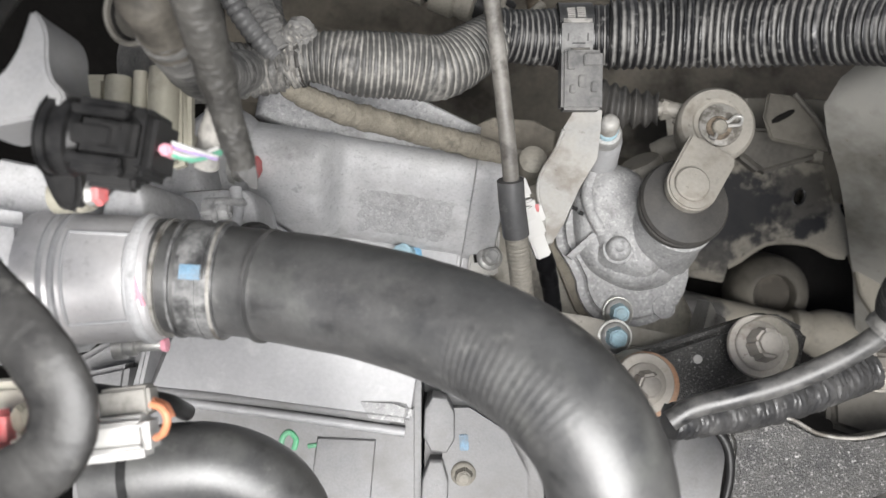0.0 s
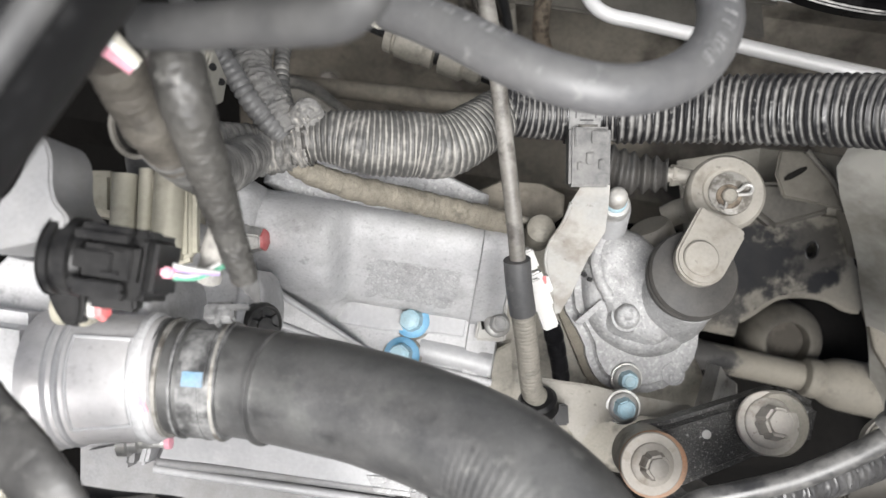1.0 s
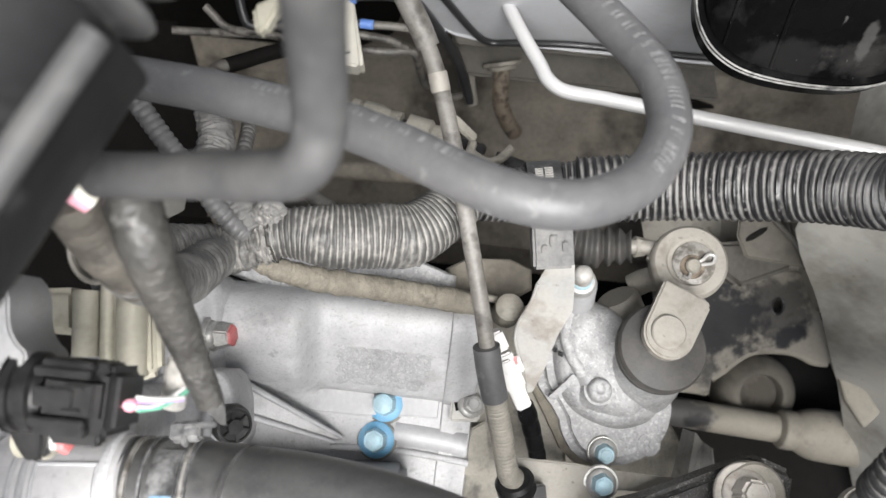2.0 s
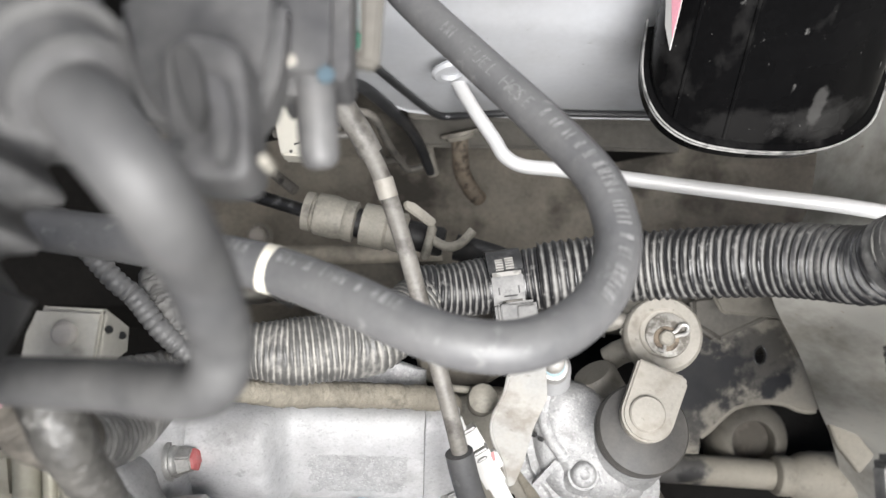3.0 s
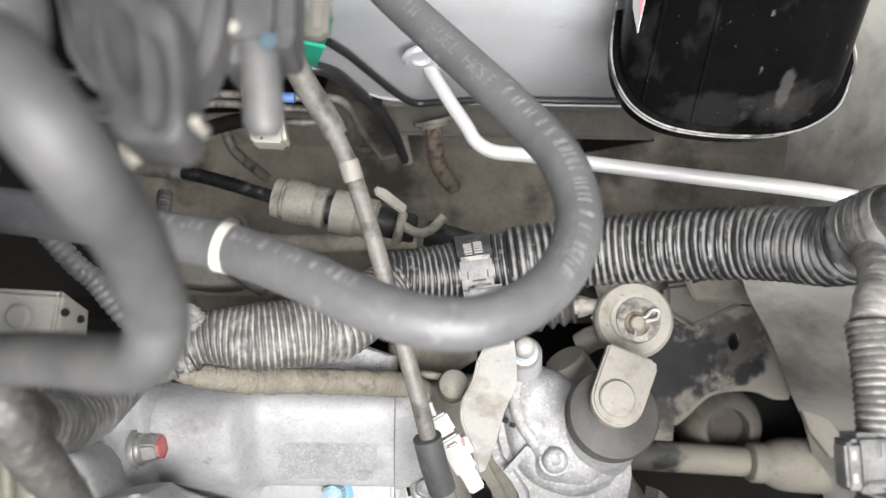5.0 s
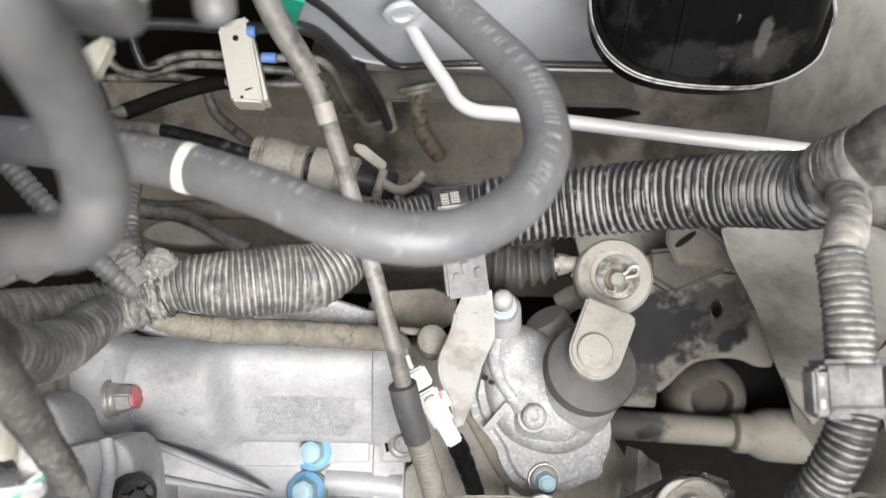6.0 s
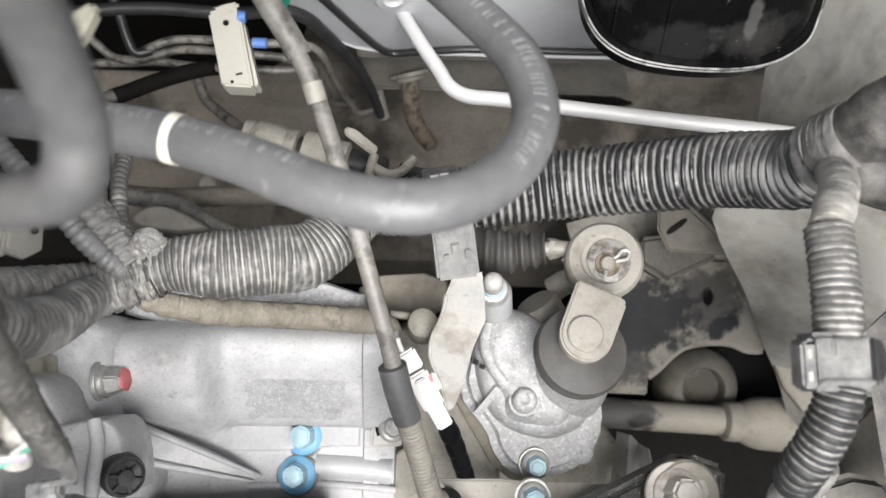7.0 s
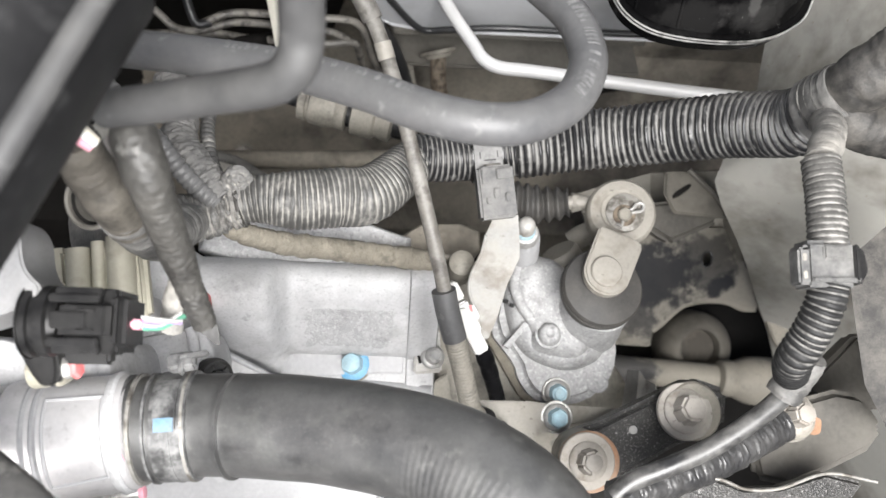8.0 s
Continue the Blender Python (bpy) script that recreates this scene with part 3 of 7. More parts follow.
def bolt(parent, at, way, af, h, flange, head_mat, flange_mat, label="", washer=None, worn=0.07):
    """A hexagon head on its flange, at the foot of the flange; washer: radius and material."""
    m = axis(at, way) @ pose(0, 0, 0, 0, 0, 17)
    head = part("bolt", hexagon(af, h, m @ pose(0, 0, 0.002), worn), head_mat, parent, label)
    part("flange", lathe([(flange, 0), (flange, 0.0014), (flange * 0.94, 0.0022), (af * 0.52, 0.0034), (af * 0.3, 0.0036)], m), flange_mat, head)
    part("head_recess", lathe([(af * 0.34, h + 0.0010), (af * 0.34, h + 0.0021), (af * 0.29, h + 0.0025), (0, h + 0.0023)], m), head_mat, head)
    if washer:
        part("washer", lathe([(washer[0], -0.0026), (washer[0], -0.0006), (washer[0] * 0.97, 0), (flange * 0.6, 0.0002)], m), washer[1], head)
    return head


# ---------------------------------------------------------------- structure
def sheet(name, grid, thick, mat, label="", kind="structure", category="panel", sharp=25):
    """A bent metal sheet through rows of points, with thickness."""
    bm = bmesh.new()
    rows = [[bm.verts.new(p) for p in row] for row in grid]
    for a, b in zip(rows, rows[1:]):
        for k in range(len(a) - 1):
            bm.faces.new((a[k], a[k + 1], b[k + 1], b[k]))
    bmesh.ops.recalc_face_normals(bm, faces=bm.faces)
    bmesh.ops.solidify(bm, geom=list(bm.faces), thickness=thick)
    ob = part(name, bm, mat, sharp=sharp)
    return tagged(ob, label, category, kind=kind)


def refined(grid, step=0.02):
    """The same sheet with more rows and columns, bent smoothly between the given points."""
    n = max(4, max(int(spline(row, step)[1] / step) for row in grid))
    rows = [spline(row, spline(row, 1)[1] / n * 0.9999)[0][:n + 1] for row in grid]
    columns = [list(c) for c in zip(*rows)]
    k = max(4, max(int(spline(c, step)[1] / step) for c in columns))
    columns = [spline(c, spline(c, 1)[1] / k * 0.9999)[0][:k + 1] for c in columns]
    return [list(r) for r in zip(*columns)]


ground = part("ground", prism([(-1.6, -1.6), (1.6, -1.6), (1.6, 1.6), (-1.6, 1.6)], -0.75, -0.70, 0), concrete)
tagged(ground, "grey concrete floor beneath the car", "floor", kind="structure")

# bulkhead panel with a pressed step, and the toe board that drops behind it
def back(x):
    """The line of the bulkhead across the car."""
    return 0.284 - 0.20 * x


COLUMNS = (-0.6, -0.10, -0.04, 0.0, 0.018, 0.032, 0.048, 0.068, 0.10, 0.20, 0.30)
LOW = (0.16, 0.15, 0.05, -0.08, -0.113, -0.140, -0.154, -0.160, -0.162, -0.160, -0.158)
firewall = [[(x, back(x) + d, max(z, low + e)) for d, z, e in ((0.020, 0.36, 0.012), (0.018, 0.06, 0.010), (0.012, 0.022, 0.008), (0.004, 0.002, 0.006), (0.0, -0.01, 0.004), (0.0, -0.2, 0.002), (-0.003, -0.3, 0.0))] for x, low in zip(COLUMNS, LOW)]
sheet("wall_bulkhead", firewall, 0.003, panel_paint, "silver-grey painted bulkhead panel with a pressed step", category="wall")
toe = [[(x, back(x) + d, z) for d, z in ((0.030, 0.33), (0.050, 0.0), (0.06, -0.14), (0.085, -0.25), (0.07, -0.36), (0.03, -0.40), (-0.05, -0.405), (-0.13, -0.41), (-0.15, -0.44))] for x in (-0.215, -0.15, 0.0, 0.1, 0.2, 0.27, 0.34, 0.42, 0.52)]
# black sheet in place of the unlit toe board at the left
shade_left = [[(x, back(x) + d - 0.004, z) for d, z in ((0.030, 0.33), (0.050, 0.0), (0.06, -0.14), (0.085, -0.25), (0.07, -0.36), (0.03, -0.40), (-0.05, -0.405), (-0.13, -0.41), (-0.15, -0.44))] for x in (-0.62, -0.4, -0.213)]
sheet("wall_lining", shade_left, 0.005, black_and_shade, "black sheet standing in for the unlit left of the toe board", category="wall")
sheet("wall_toe_board", toe, 0.006, floor_dirt, "dirt-brown toe board below the bulkhead", category="wall")
# black sheet that paints the deep shadow behind the pipes
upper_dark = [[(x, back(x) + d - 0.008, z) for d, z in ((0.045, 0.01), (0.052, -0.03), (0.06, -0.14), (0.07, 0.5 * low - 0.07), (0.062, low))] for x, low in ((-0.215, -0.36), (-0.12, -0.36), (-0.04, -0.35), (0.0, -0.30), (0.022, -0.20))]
sheet("wall_lining_upper", upper_dark, 0.004, black_and_shade, "black sheet standing in for the deep shadow behind the pipes", category="wall")
# added black sheet, so that the gaps look dark instead of showing lit ground
tagged(part("floor_undertray", prism([(-0.7, -0.6), (0.6, -0.6), (0.6, 0.4), (-0.7, 0.4)], -0.56, -0.55, 0), black_and_shade), "black sheet added below the engine to darken the gaps", "floor", kind="structure")
apron = [[(0.270, 0.248, -0.13), (0.290, 0.252, 0.03), (0.340, 0.255, 0.28)],
         [(0.330, 0.215, -0.10), (0.350, 0.218, 0.03), (0.400, 0.225, 0.28)],
         [(0.322, 0.170, -0.10), (0.352, 0.172, 0.03), (0.400, 0.175, 0.27)],
         [(0.300, 0.125, -0.10), (0.345, 0.130, 0.04), (0.390, 0.135, 0.26)],
         [(0.2668, 0.0919, -0.0980), (0.33, 0.10, 0.04), (0.38, 0.11, 0.26)],
         [(0.2965, 0.0397, -0.1450), (0.36, 0.05, 0.02), (0.40, 0.05, 0.26)],
         [(0.3220, -0.0062, -0.1910), (0.385, 0.0, 0.0), (0.42, 0.0, 0.26)],
         [(0.3607, -0.0463, -0.2660), (0.40, -0.05, -0.02), (0.43, -0.05, 0.26)],
         [(0.3919, -0.1266, -0.3300), (0.42, -0.14, -0.03), (0.44, -0.16, 0.26)],
         [(0.42, -0.30, -0.36), (0.44, -0.30, -0.03), (0.45, -0.32, 0.26)]]
sheet("wall_wing_apron", refined(apron), 0.003, apron_paint, "dusty grey-beige inner wing panel", category="wall", sharp=80)
# no hole is cut: a black sheet gives the darkness of the opening
sheet("wall_opening", [[(0.2395, 0.2620, -0.3342), (0.2832, 0.2620, -0.5243)], [(0.3002, 0.2600, -0.3573), (0.3841, 0.2600, -0.6584)], [(0.3640, 0.2570, -0.4170), (0.4693, 0.2570, -0.6959)]], 0.003, black_and_shade, "black sheet painted as the dark of an opening in the toe board", category="wall")
sheet("wall_left", [[(-0.62, 0.27, 0.3), (-0.62, 0.27, -0.70)], [(-0.62, -0.5, 0.3), (-0.62, -0.5, -0.70)]], 0.004, black_plastic, "black inner wing lining", category="wall")
sheet("wall_front", [[(-0.62, -0.5, 0.3), (-0.62, -0.5, -0.70)], [(0.46, -0.5, 0.3), (0.46, -0.5, -0.70)]], 0.004, black_plastic, "black radiator support lining", category="wall")

sheet("wall_wing_rail", [[(0.2060, 0.1284, -0.2700), (0.2147, 0.0267, -0.2900)], [(0.2732, 0.1331, -0.2500), (0.2630, 0.0370, -0.2700)], [(0.3066, 0.1107, -0.1700), (0.3240, 0.0433, -0.2400)], [(0.2997, 0.0976, -0.1200), (0.3229, 0.0292, -0.1800)]], 0.003, rail_paint, "stained beige rail below the wing panel", category="wall")

# ---------------------------------------------------------------- transmission case
CASE = (-0.05, 0.06, 0.0)
case = thing("transmission_case", (*CASE[:2], 0), "cast aluminium transmission case with a ribbed ledge and blue bolts", "engine part", turn=-11.6)
NARROW = [(-0.135, -0.16), (-0.135, -0.082), (-0.098, -0.070), (-0.080, -0.064), (-0.060, -0.062), (-0.046, -0.061), (-0.0445, -0.056), (-0.043, -0.0495), (-0.034, -0.040), (-0.024, -0.030), (-0.0135, -0.0205), (-0.0075, -0.0155), (0.0, -0.0125), (0.006, -0.0150), (0.0105, -0.022), (0.013, -0.034), (0.014, -0.06), (0.014, -0.16)]
WIDE = [(-0.135, -0.16), (-0.135, -0.082), (-0.098, -0.072), (-0.080, -0.066), (-0.062, -0.060), (-0.052, -0.052), (-0.047, -0.042), (-0.043, -0.030), (-0.038, -0.016), (-0.031, -0.005), (-0.022, 0.003), (-0.013, 0.006), (-0.003, 0.004), (0.005, -0.004), (0.0105, -0.016), (0.0135, -0.032), (0.015, -0.06), (0.015, -0.16)]
sections = []
for i in range(41):
    x = -0.064 + 0.138 * i / 40
    k = min(1, max(0, (x + 0.012) / 0.013))
    k = k * k * (3 - 2 * k)
    grow = 1 + 0.06 * max(0, -x / 0.06)
    sections.append([(x, (1 - k) * w[0] + k * n[0], (1 - k) * w[1] * (1 if w[1] < 0 else grow) + k * n[1]) for w, n in zip(WIDE, NARROW)])
part("body", loft(sections), cast_alu, case, local=True, sharp=50)
rim = [(y * 1.02, z + 0.0012) for y, z in NARROW]
part("end_cover", loft([[(x, y + dy, z + dz) for y, z in rim] for x, dy, dz in ((0.0742, 0, -0.001), (0.0748, 0, 0), (0.083, 0, 0), (0.0845, 0, -0.0015), (0.0925, 0, -0.003), (0.0935, 0, -0.006))]), cast_alu, case, local=True, sharp=50)
PAD = ((-0.043, -0.0495), (-0.034, -0.040), (-0.024, -0.030), (-0.0140, -0.0209))
pad_rows = []
for i in range(61):
    x, row = 0.001 + 0.0715 * i / 60, []
    for j in range(31):
        k = 3 * j / 30
        n = min(2, int(k))
        y, z = [PAD[n][c] + (PAD[n + 1][c] - PAD[n][c]) * (k - n) for c in (0, 1)]
        edge = min(i, 60 - i, 2 * j, 2 * (30 - j)) / 8
        row.append((x, y, z - 0.0016 + 0.0018 * min(1, edge) + 0.0006 * noise.noise((x * 300, y * 300, 1.7)) + 0.00035 * noise.noise((x * 900, y * 900, 4.2))))
    pad_rows.append(row)
part("cast_pad", loft([row + [(row[-1][0], -0.020, -0.034), (row[0][0], -0.040, -0.052)] for row in pad_rows]), pad_alu, case, local=True, sharp=70)
RIBS = ((Vector((-0.1073, 0.0304, -0.0200)), Vector((-0.0504, -0.0150, -0.0585))), (Vector((-0.1068, 0.0076, -0.0300)), Vector((-0.0550, -0.0173, -0.0585))))
for a, b in RIBS:
    part("rib", sweep([a, a.lerp(b, 0.5), b], lambda d, n: 0.0024 - 0.0012 * d / n, 14, 0.003), smooth_alu, case)
low = Vector((0, 0, -0.002))
deep = Vector((0, 0, -0.03))
part("gusset", loft([[a + low, c + low, c + deep, a + deep] for a, c in zip(RIBS[0], RIBS[1])]), cast_alu, case)
part("side_cover", pillow([(-0.092, -0.050), (-0.05, -0.050), (-0.046, -0.004), (-0.054, 0.014), (-0.075, 0.018), (-0.094, -0.004)], -0.10, 0.010, 0.03, 0.35, lump=0.002), cast_alu, case, local=True)
part("boss", pillow([(-0.105, -0.095), (-0.040, -0.095), (-0.038, -0.050), (-0.052, -0.038), (-0.105, -0.036)], -0.12, 0.004, 0.03, 0.28, lump=0.002), cast_alu, case, local=True)
part("back_ledge", pillow([(-0.062, 0.008), (0.074, 0.004), (0.074, 0.040), (-0.062, 0.046)], -0.12, -0.030, 0.01, 0.12, 1, 0.002), rough_alu, case, local=True)
part("tab", prism([(0.0220, 0.0159), (0.0378, 0.0149), (0.0347, -0.0133), (0.0160, -0.0110)], -0.060, -0.050, 0.0015, rounds=3), leaf_steel, case, "pale slotted tab")
part("slot", prism([(0.0231, 0.0150), (0.0283, 0.0101), (0.0244, -0.0042), (0.0196, -0.0053)], -0.0502, -0.0494, 0, smooth=1), black_and_shade, case)
part("pin", sweep([(0.0137, 0.0202, -0.0460), (0.0226, 0.0188, -0.0460), (0.0330, 0.0175, -0.0460)], 0.0021, 14, 0.002), leaf_steel, case)
part("lower_flange", pillow([(0.0135, 0.0567), (0.0692, 0.0611), (0.0951, 0.0417), (0.0935, -0.0509), (0.0735, -0.0884), (-0.0084, -0.0724)], -0.16, -0.088, 0.012, 0.12, 1, 0.004), dirty_steel, case, "oil-stained lower flange")
part("lower_flange", pillow([(0.0786, -0.0235), (0.1691, -0.0252), (0.1796, -0.0503), (0.1867, -0.0895), (0.1600, -0.1215), (0.0635, -0.1026)], -0.20, -0.128, 0.012, 0.15, 1, 0.004), dirty_steel, case)
part("rear_lug", pillow([(0.0240, 0.0917), (0.0803, 0.0852), (0.0771, 0.0587), (0.0227, 0.0633)], -0.13, -0.073, 0.008, 0.12, 1, 0.003), floor_dirt, case, "dirt-covered rear lug")
cm = pose(*CASE, 0, 0, -11.6)
for spot, up in (((0.0391, -0.0506), -0.0615), ((0.0361, -0.0730), -0.0615)):
    bolt(case, cm @ Vector((*spot, up)), (-0.1, 0.05, 1), 0.0136, 0.0095, 0.0112, teal_steel, blue_paint, "blue-painted flange bolt", (0.0126, dirty_steel))
STEP = [(-0.0882, 0.0158), (-0.0688, 0.0250), (0.0066, 0.0071), (0.0130, 0.0049), (0.0098, -0.0101), (-0.0058, -0.0071), (-0.0384, -0.0035), (-0.0672, 0.0020)]
BULGE = [(-0.0181, -0.0156, -0.0680), (0.0046, -0.0213, -0.0680), (0.0250, -0.0280, -0.0680)]
LEDGE = [(-0.0580, -0.0203, -0.0630), (-0.0193, -0.0265, -0.0630), (0.0064, -0.0328, -0.0630), (0.0255, -0.0384, -0.0630)]
red_way = (1, -0.10, 0.14)
red_foot = cm @ Vector((-0.0545, -0.0194, 0.0070))
bolt(case, red_foot, red_way, 0.0132, 0.0085, 0.0088, zinc, zinc, "flange bolt with a red-painted end", (0.0104, zinc))
part("paint_mark", lathe([(0.0062, 0.0105), (0.0060, 0.0118), (0.0050, 0.0124), (0, 0.0125)], axis(red_foot, red_way) @ pose(0, 0, 0, 0, 0, 17), 6), red_paint, case, "red paint on a bolt end")
part("paint_mark", prism(circle(0, 0, 0.0032, 12), 0, 0.0005, 0, axis((-0.1316, 0.0438, 0.0090), (-0.2, 0, 1)), smooth=1), pink_paint, case, "faint pink paint dab")
part("step", prism(STEP, -0.066, -0.0588, 0.0012, rounds=3), smooth_alu, case, "raised flat with bolt seats")
part("bulge", sweep(BULGE, 0.0088, 28, 0.003), smooth_alu, case)
part("ledge", sweep(LEDGE, 0.0022, 14, 0.003), cast_alu, case)
bolt(case, (0.0301, -0.0021, -0.05), (0.2, 0.1, 1), 0.0105, 0.007, 0.008, zinc, zinc)
part("plug", lathe([(0.0098, -0.02), (0.0098, 0.001), (0.0088, 0.0022), (0.0086, 0.0050), (0.0074, 0.0056), (0.0072, 0.0046), (0.0040, 0.0042), (0.0036, 0.0066), (0, 0.0068)], axis((-0.0890, 0.0071, 0.0510), (0.6, -0.25, 1)), 24), vinyl, case, "black rubber plug")
for k in range(3):
    part("plug_rib", block((0.0014, 0.0150, 0.0016), axis((-0.0890, 0.0071, 0.0510), (0.6, -0.25, 1)) @ pose(0, 0, 0.0045, 0, 0, 60 * k), 0.0003), vinyl, case)

# lower half of the casing in front of the hose
block_case = thing("engine_casing", (-0.0924, -0.1058, -0.0100), "pale cast aluminium engine casing with ribs and a split line", "engine part")
part("body", prism([(-0.2102, -0.0501), (-0.1428, -0.0156), (-0.0121, -0.0347), (-0.0195, -0.1892), (-0.2134, -0.1797)], -0.14, -0.012, 0.004), dull_cast, block_case)
part("upper_plate", loft([[(-0.1705, -0.0679, -0.0120), (-0.1464, -0.0281, -0.0120), (-0.1413, -0.0279, 0.0040), (-0.1597, -0.0668, 0.0020)], [(-0.1405, -0.0710, -0.0120), (-0.1392, -0.0316, -0.0120), (-0.1325, -0.0312, 0.0100), (-0.1361, -0.0680, 0.0020)], [(-0.0573, -0.0876, -0.0120), (-0.0460, -0.0457, -0.0120), (-0.0437, -0.0446, 0.0100), (-0.0557, -0.0829, 0.0000)], [(-0.0212, -0.0925, -0.0120), (-0.0149, -0.0599, -0.0120), (-0.0144, -0.0587, 0.0030), (-0.0209, -0.0901, -0.0060)]]), smooth_alu, block_case)
part("rib", sweep([(-0.1639, -0.0713, -0.0040), (-0.1151, -0.0802, -0.0040), (-0.0660, -0.0897, -0.0060), (-0.0241, -0.0980, -0.0080)], 0.0028, 12), smooth_alu, block_case)
part("rib", sweep([(-0.1601, -0.0669, 0.0010), (-0.1138, -0.0742, 0.0000), (-0.0655, -0.0833, -0.0040), (-0.0319, -0.0905, -0.0080)], 0.0026, 12), dull_cast, block_case)
part("rough_pad", prism([(-0.0533, -0.0743), (-0.0279, -0.0771), (-0.0182, -0.0813), (-0.0200, -0.0929), (-0.0471, -0.0879)], -0.02, 0.001, 0.004, rounds=3), rough_alu, block_case)
part("web", prism([(-0.1992, -0.0565), (-0.1709, -0.0517), (-0.1739, -0.0702), (-0.1978, -0.0659)], -0.03, 0.004, 0.003), dull_cast, block_case)
part("web", prism([(-0.1675, -0.0667), (-0.1590, -0.0395), (-0.1553, -0.0397), (-0.1623, -0.0669)], -0.03, 0.012, 0.002), smooth_alu, block_case)
part("pad", pillow([(-0.0730, -0.0987), (-0.0403, -0.1018), (-0.0449, -0.1355), (-0.0791, -0.1338)], -0.03, -0.0095, 0.003, 0.06, 0), dull_cast, block_case)
part("paint_mark", sweep([(-0.0936, -0.1048, -0.0115), (-0.0924, -0.0983, -0.0115), (-0.0885, -0.0954, -0.0115), (-0.0849, -0.0996, -0.0115), (-0.0864, -0.1051, -0.0115)], 0.0016, 8, 0.001), green_paint, block_case, "hand-painted green ring")
part("paint_mark", sweep([(-0.0784, -0.1037, -0.0115), (-0.0731, -0.1033, -0.0115)], 0.0013, 8, 0.001), green_paint, block_case)
cover = thing("bell_housing", (0.0239, -0.1134, -0.0200), "bright cast aluminium bell housing beside the split line", "engine part")
part("body", prism([(-0.0118, -0.0755), (0.0158, -0.0769), (0.0401, -0.0937), (0.0527, -0.1222), (0.0502, -0.1926), (-0.0186, -0.1893)], -0.14, -0.010, 0.010, rounds=4), dull_cast, cover)
part("post", pillow([(-0.0118, -0.0779), (0.0045, -0.0802), (0.0030, -0.1109), (-0.0145, -0.1085)], -0.03, -0.0045, 0.004, 0.10, 1), dull_cast, cover)
part("post", pillow([(-0.0147, -0.1131), (-0.0002, -0.1138), (-0.0040, -0.1577), (-0.0187, -0.1569)], -0.03, -0.0050, 0.004, 0.10, 1), dull_cast, cover)
part("web", pillow([(0.1258, -0.1010), (0.1514, -0.1013), (0.1616, -0.1170), (0.1635, -0.1361), (0.1539, -0.1827), (0.1190, -0.1810)], -0.10, -0.020, 0.01, 0.15, 1), dull_cast, cover)
part("paint_mark", block((0.005, 0.009, 0.0012), axis((0.0084, -0.1055, -0.0100), (0, 0, 1)), 0.0005), worn_blue, cover, "blue paint dab")
bolt(cover, (0.0072, -0.1227, -0.0110), (0, -0.2, 1), 0.0095, 0.006, 0.007, dirty_steel, dirty_steel)

# ---------------------------------------------------------------- coolant hose, clamp and outlet
hose = thing("coolant_hose", (-0.0178, -0.0305, 0.1300), "thick black rubber coolant hose bending downwards", "hose")
HOSE = [(-0.1074, -0.0107, 0.1330), (-0.0756, -0.0143, 0.1340), (-0.0291, -0.0239, 0.1460), (0.0094, -0.0372, 0.1630), (0.0318, -0.0514, 0.1750), (0.0464, -0.0695, 0.1820), (0.0528, -0.0919, 0.1800), (0.0531, -0.1213, 0.1700), (0.0497, -0.1616, 0.1500)]
def rippled(points, radius, sides, step, start, end, towards):
    """A tube with moulded ripples on one side of its bend, between two distances along it."""
    verts, faces = sweep(points, lambda s, n: radius + 0.0005 * noise.noise((s * 40, 1, 0)), sides, step)
    line, length = spline(points, step)
    way, made = Vector(towards).normalized(), []
    for i, v in enumerate(verts):
        centre = line[i // sides]
        s = length * (i // sides) / (len(line) - 1)
        out = (Vector(v) - centre).normalized()
        k = max(0.0, min(1.0, (s - start) / 0.012, (end - s) / 0.012)) * max(0.0, out.dot(way)) ** 3
        made.append(tuple(Vector(v) + out * (0.00012 * k * math.sin(2 * math.pi * s / 0.0029 + 2 * out.x))))
    return made, faces


part("tube", rippled(HOSE, 0.0213, 56, 0.0006, 0.122, 0.178, (-0.55, -0.55, 0.75)), rubber, hose)
part("sleeve_edge", sweep([(-0.0651, -0.0164, 0.1385), (-0.0640, -0.0166, 0.1388)], 0.0218, 48, 0.0006), rubber, hose)
clamp = thing("hose_clamp", (-0.0941, -0.0124, 0.1300), "wide spring hose clamp with worn zinc and a blue dab", "clamp")
CL = [(-0.1050, -0.0111, 0.1330), (-0.0942, -0.0120, 0.1332), (-0.0803, -0.0136, 0.1340)]
part("band", sweep(CL[1:], 0.0226, 48, 0.002), worn_band, clamp, "dark worn band")
for a, b, r, m in ((-0.11, -0.05, 0.0228, worn_band), (0.06, 0.12, 0.0230, worn_zinc), (0.30, 0.34, 0.0229, worn_band), (0.70, 0.74, 0.0229, worn_band), (0.91, 0.96, 0.0230, worn_zinc)):
    part("rim", sweep([Vector(CL[0]).lerp(Vector(CL[2]), k) for k in (a, b)], r, 48, 0.0008), m, clamp)


def on_hose(along, turn, r):
    """A point on the clamp: its place along the band, and radians from the top towards the bulkhead."""
    p, q = Vector(CL[0]), Vector(CL[2])
    t = (q - p).normalized()
    side = Vector((0, 0, 1)).cross(t).normalized()
    return p.lerp(q, along) + (t.cross(side) * math.cos(turn) + side * math.sin(turn)) * r


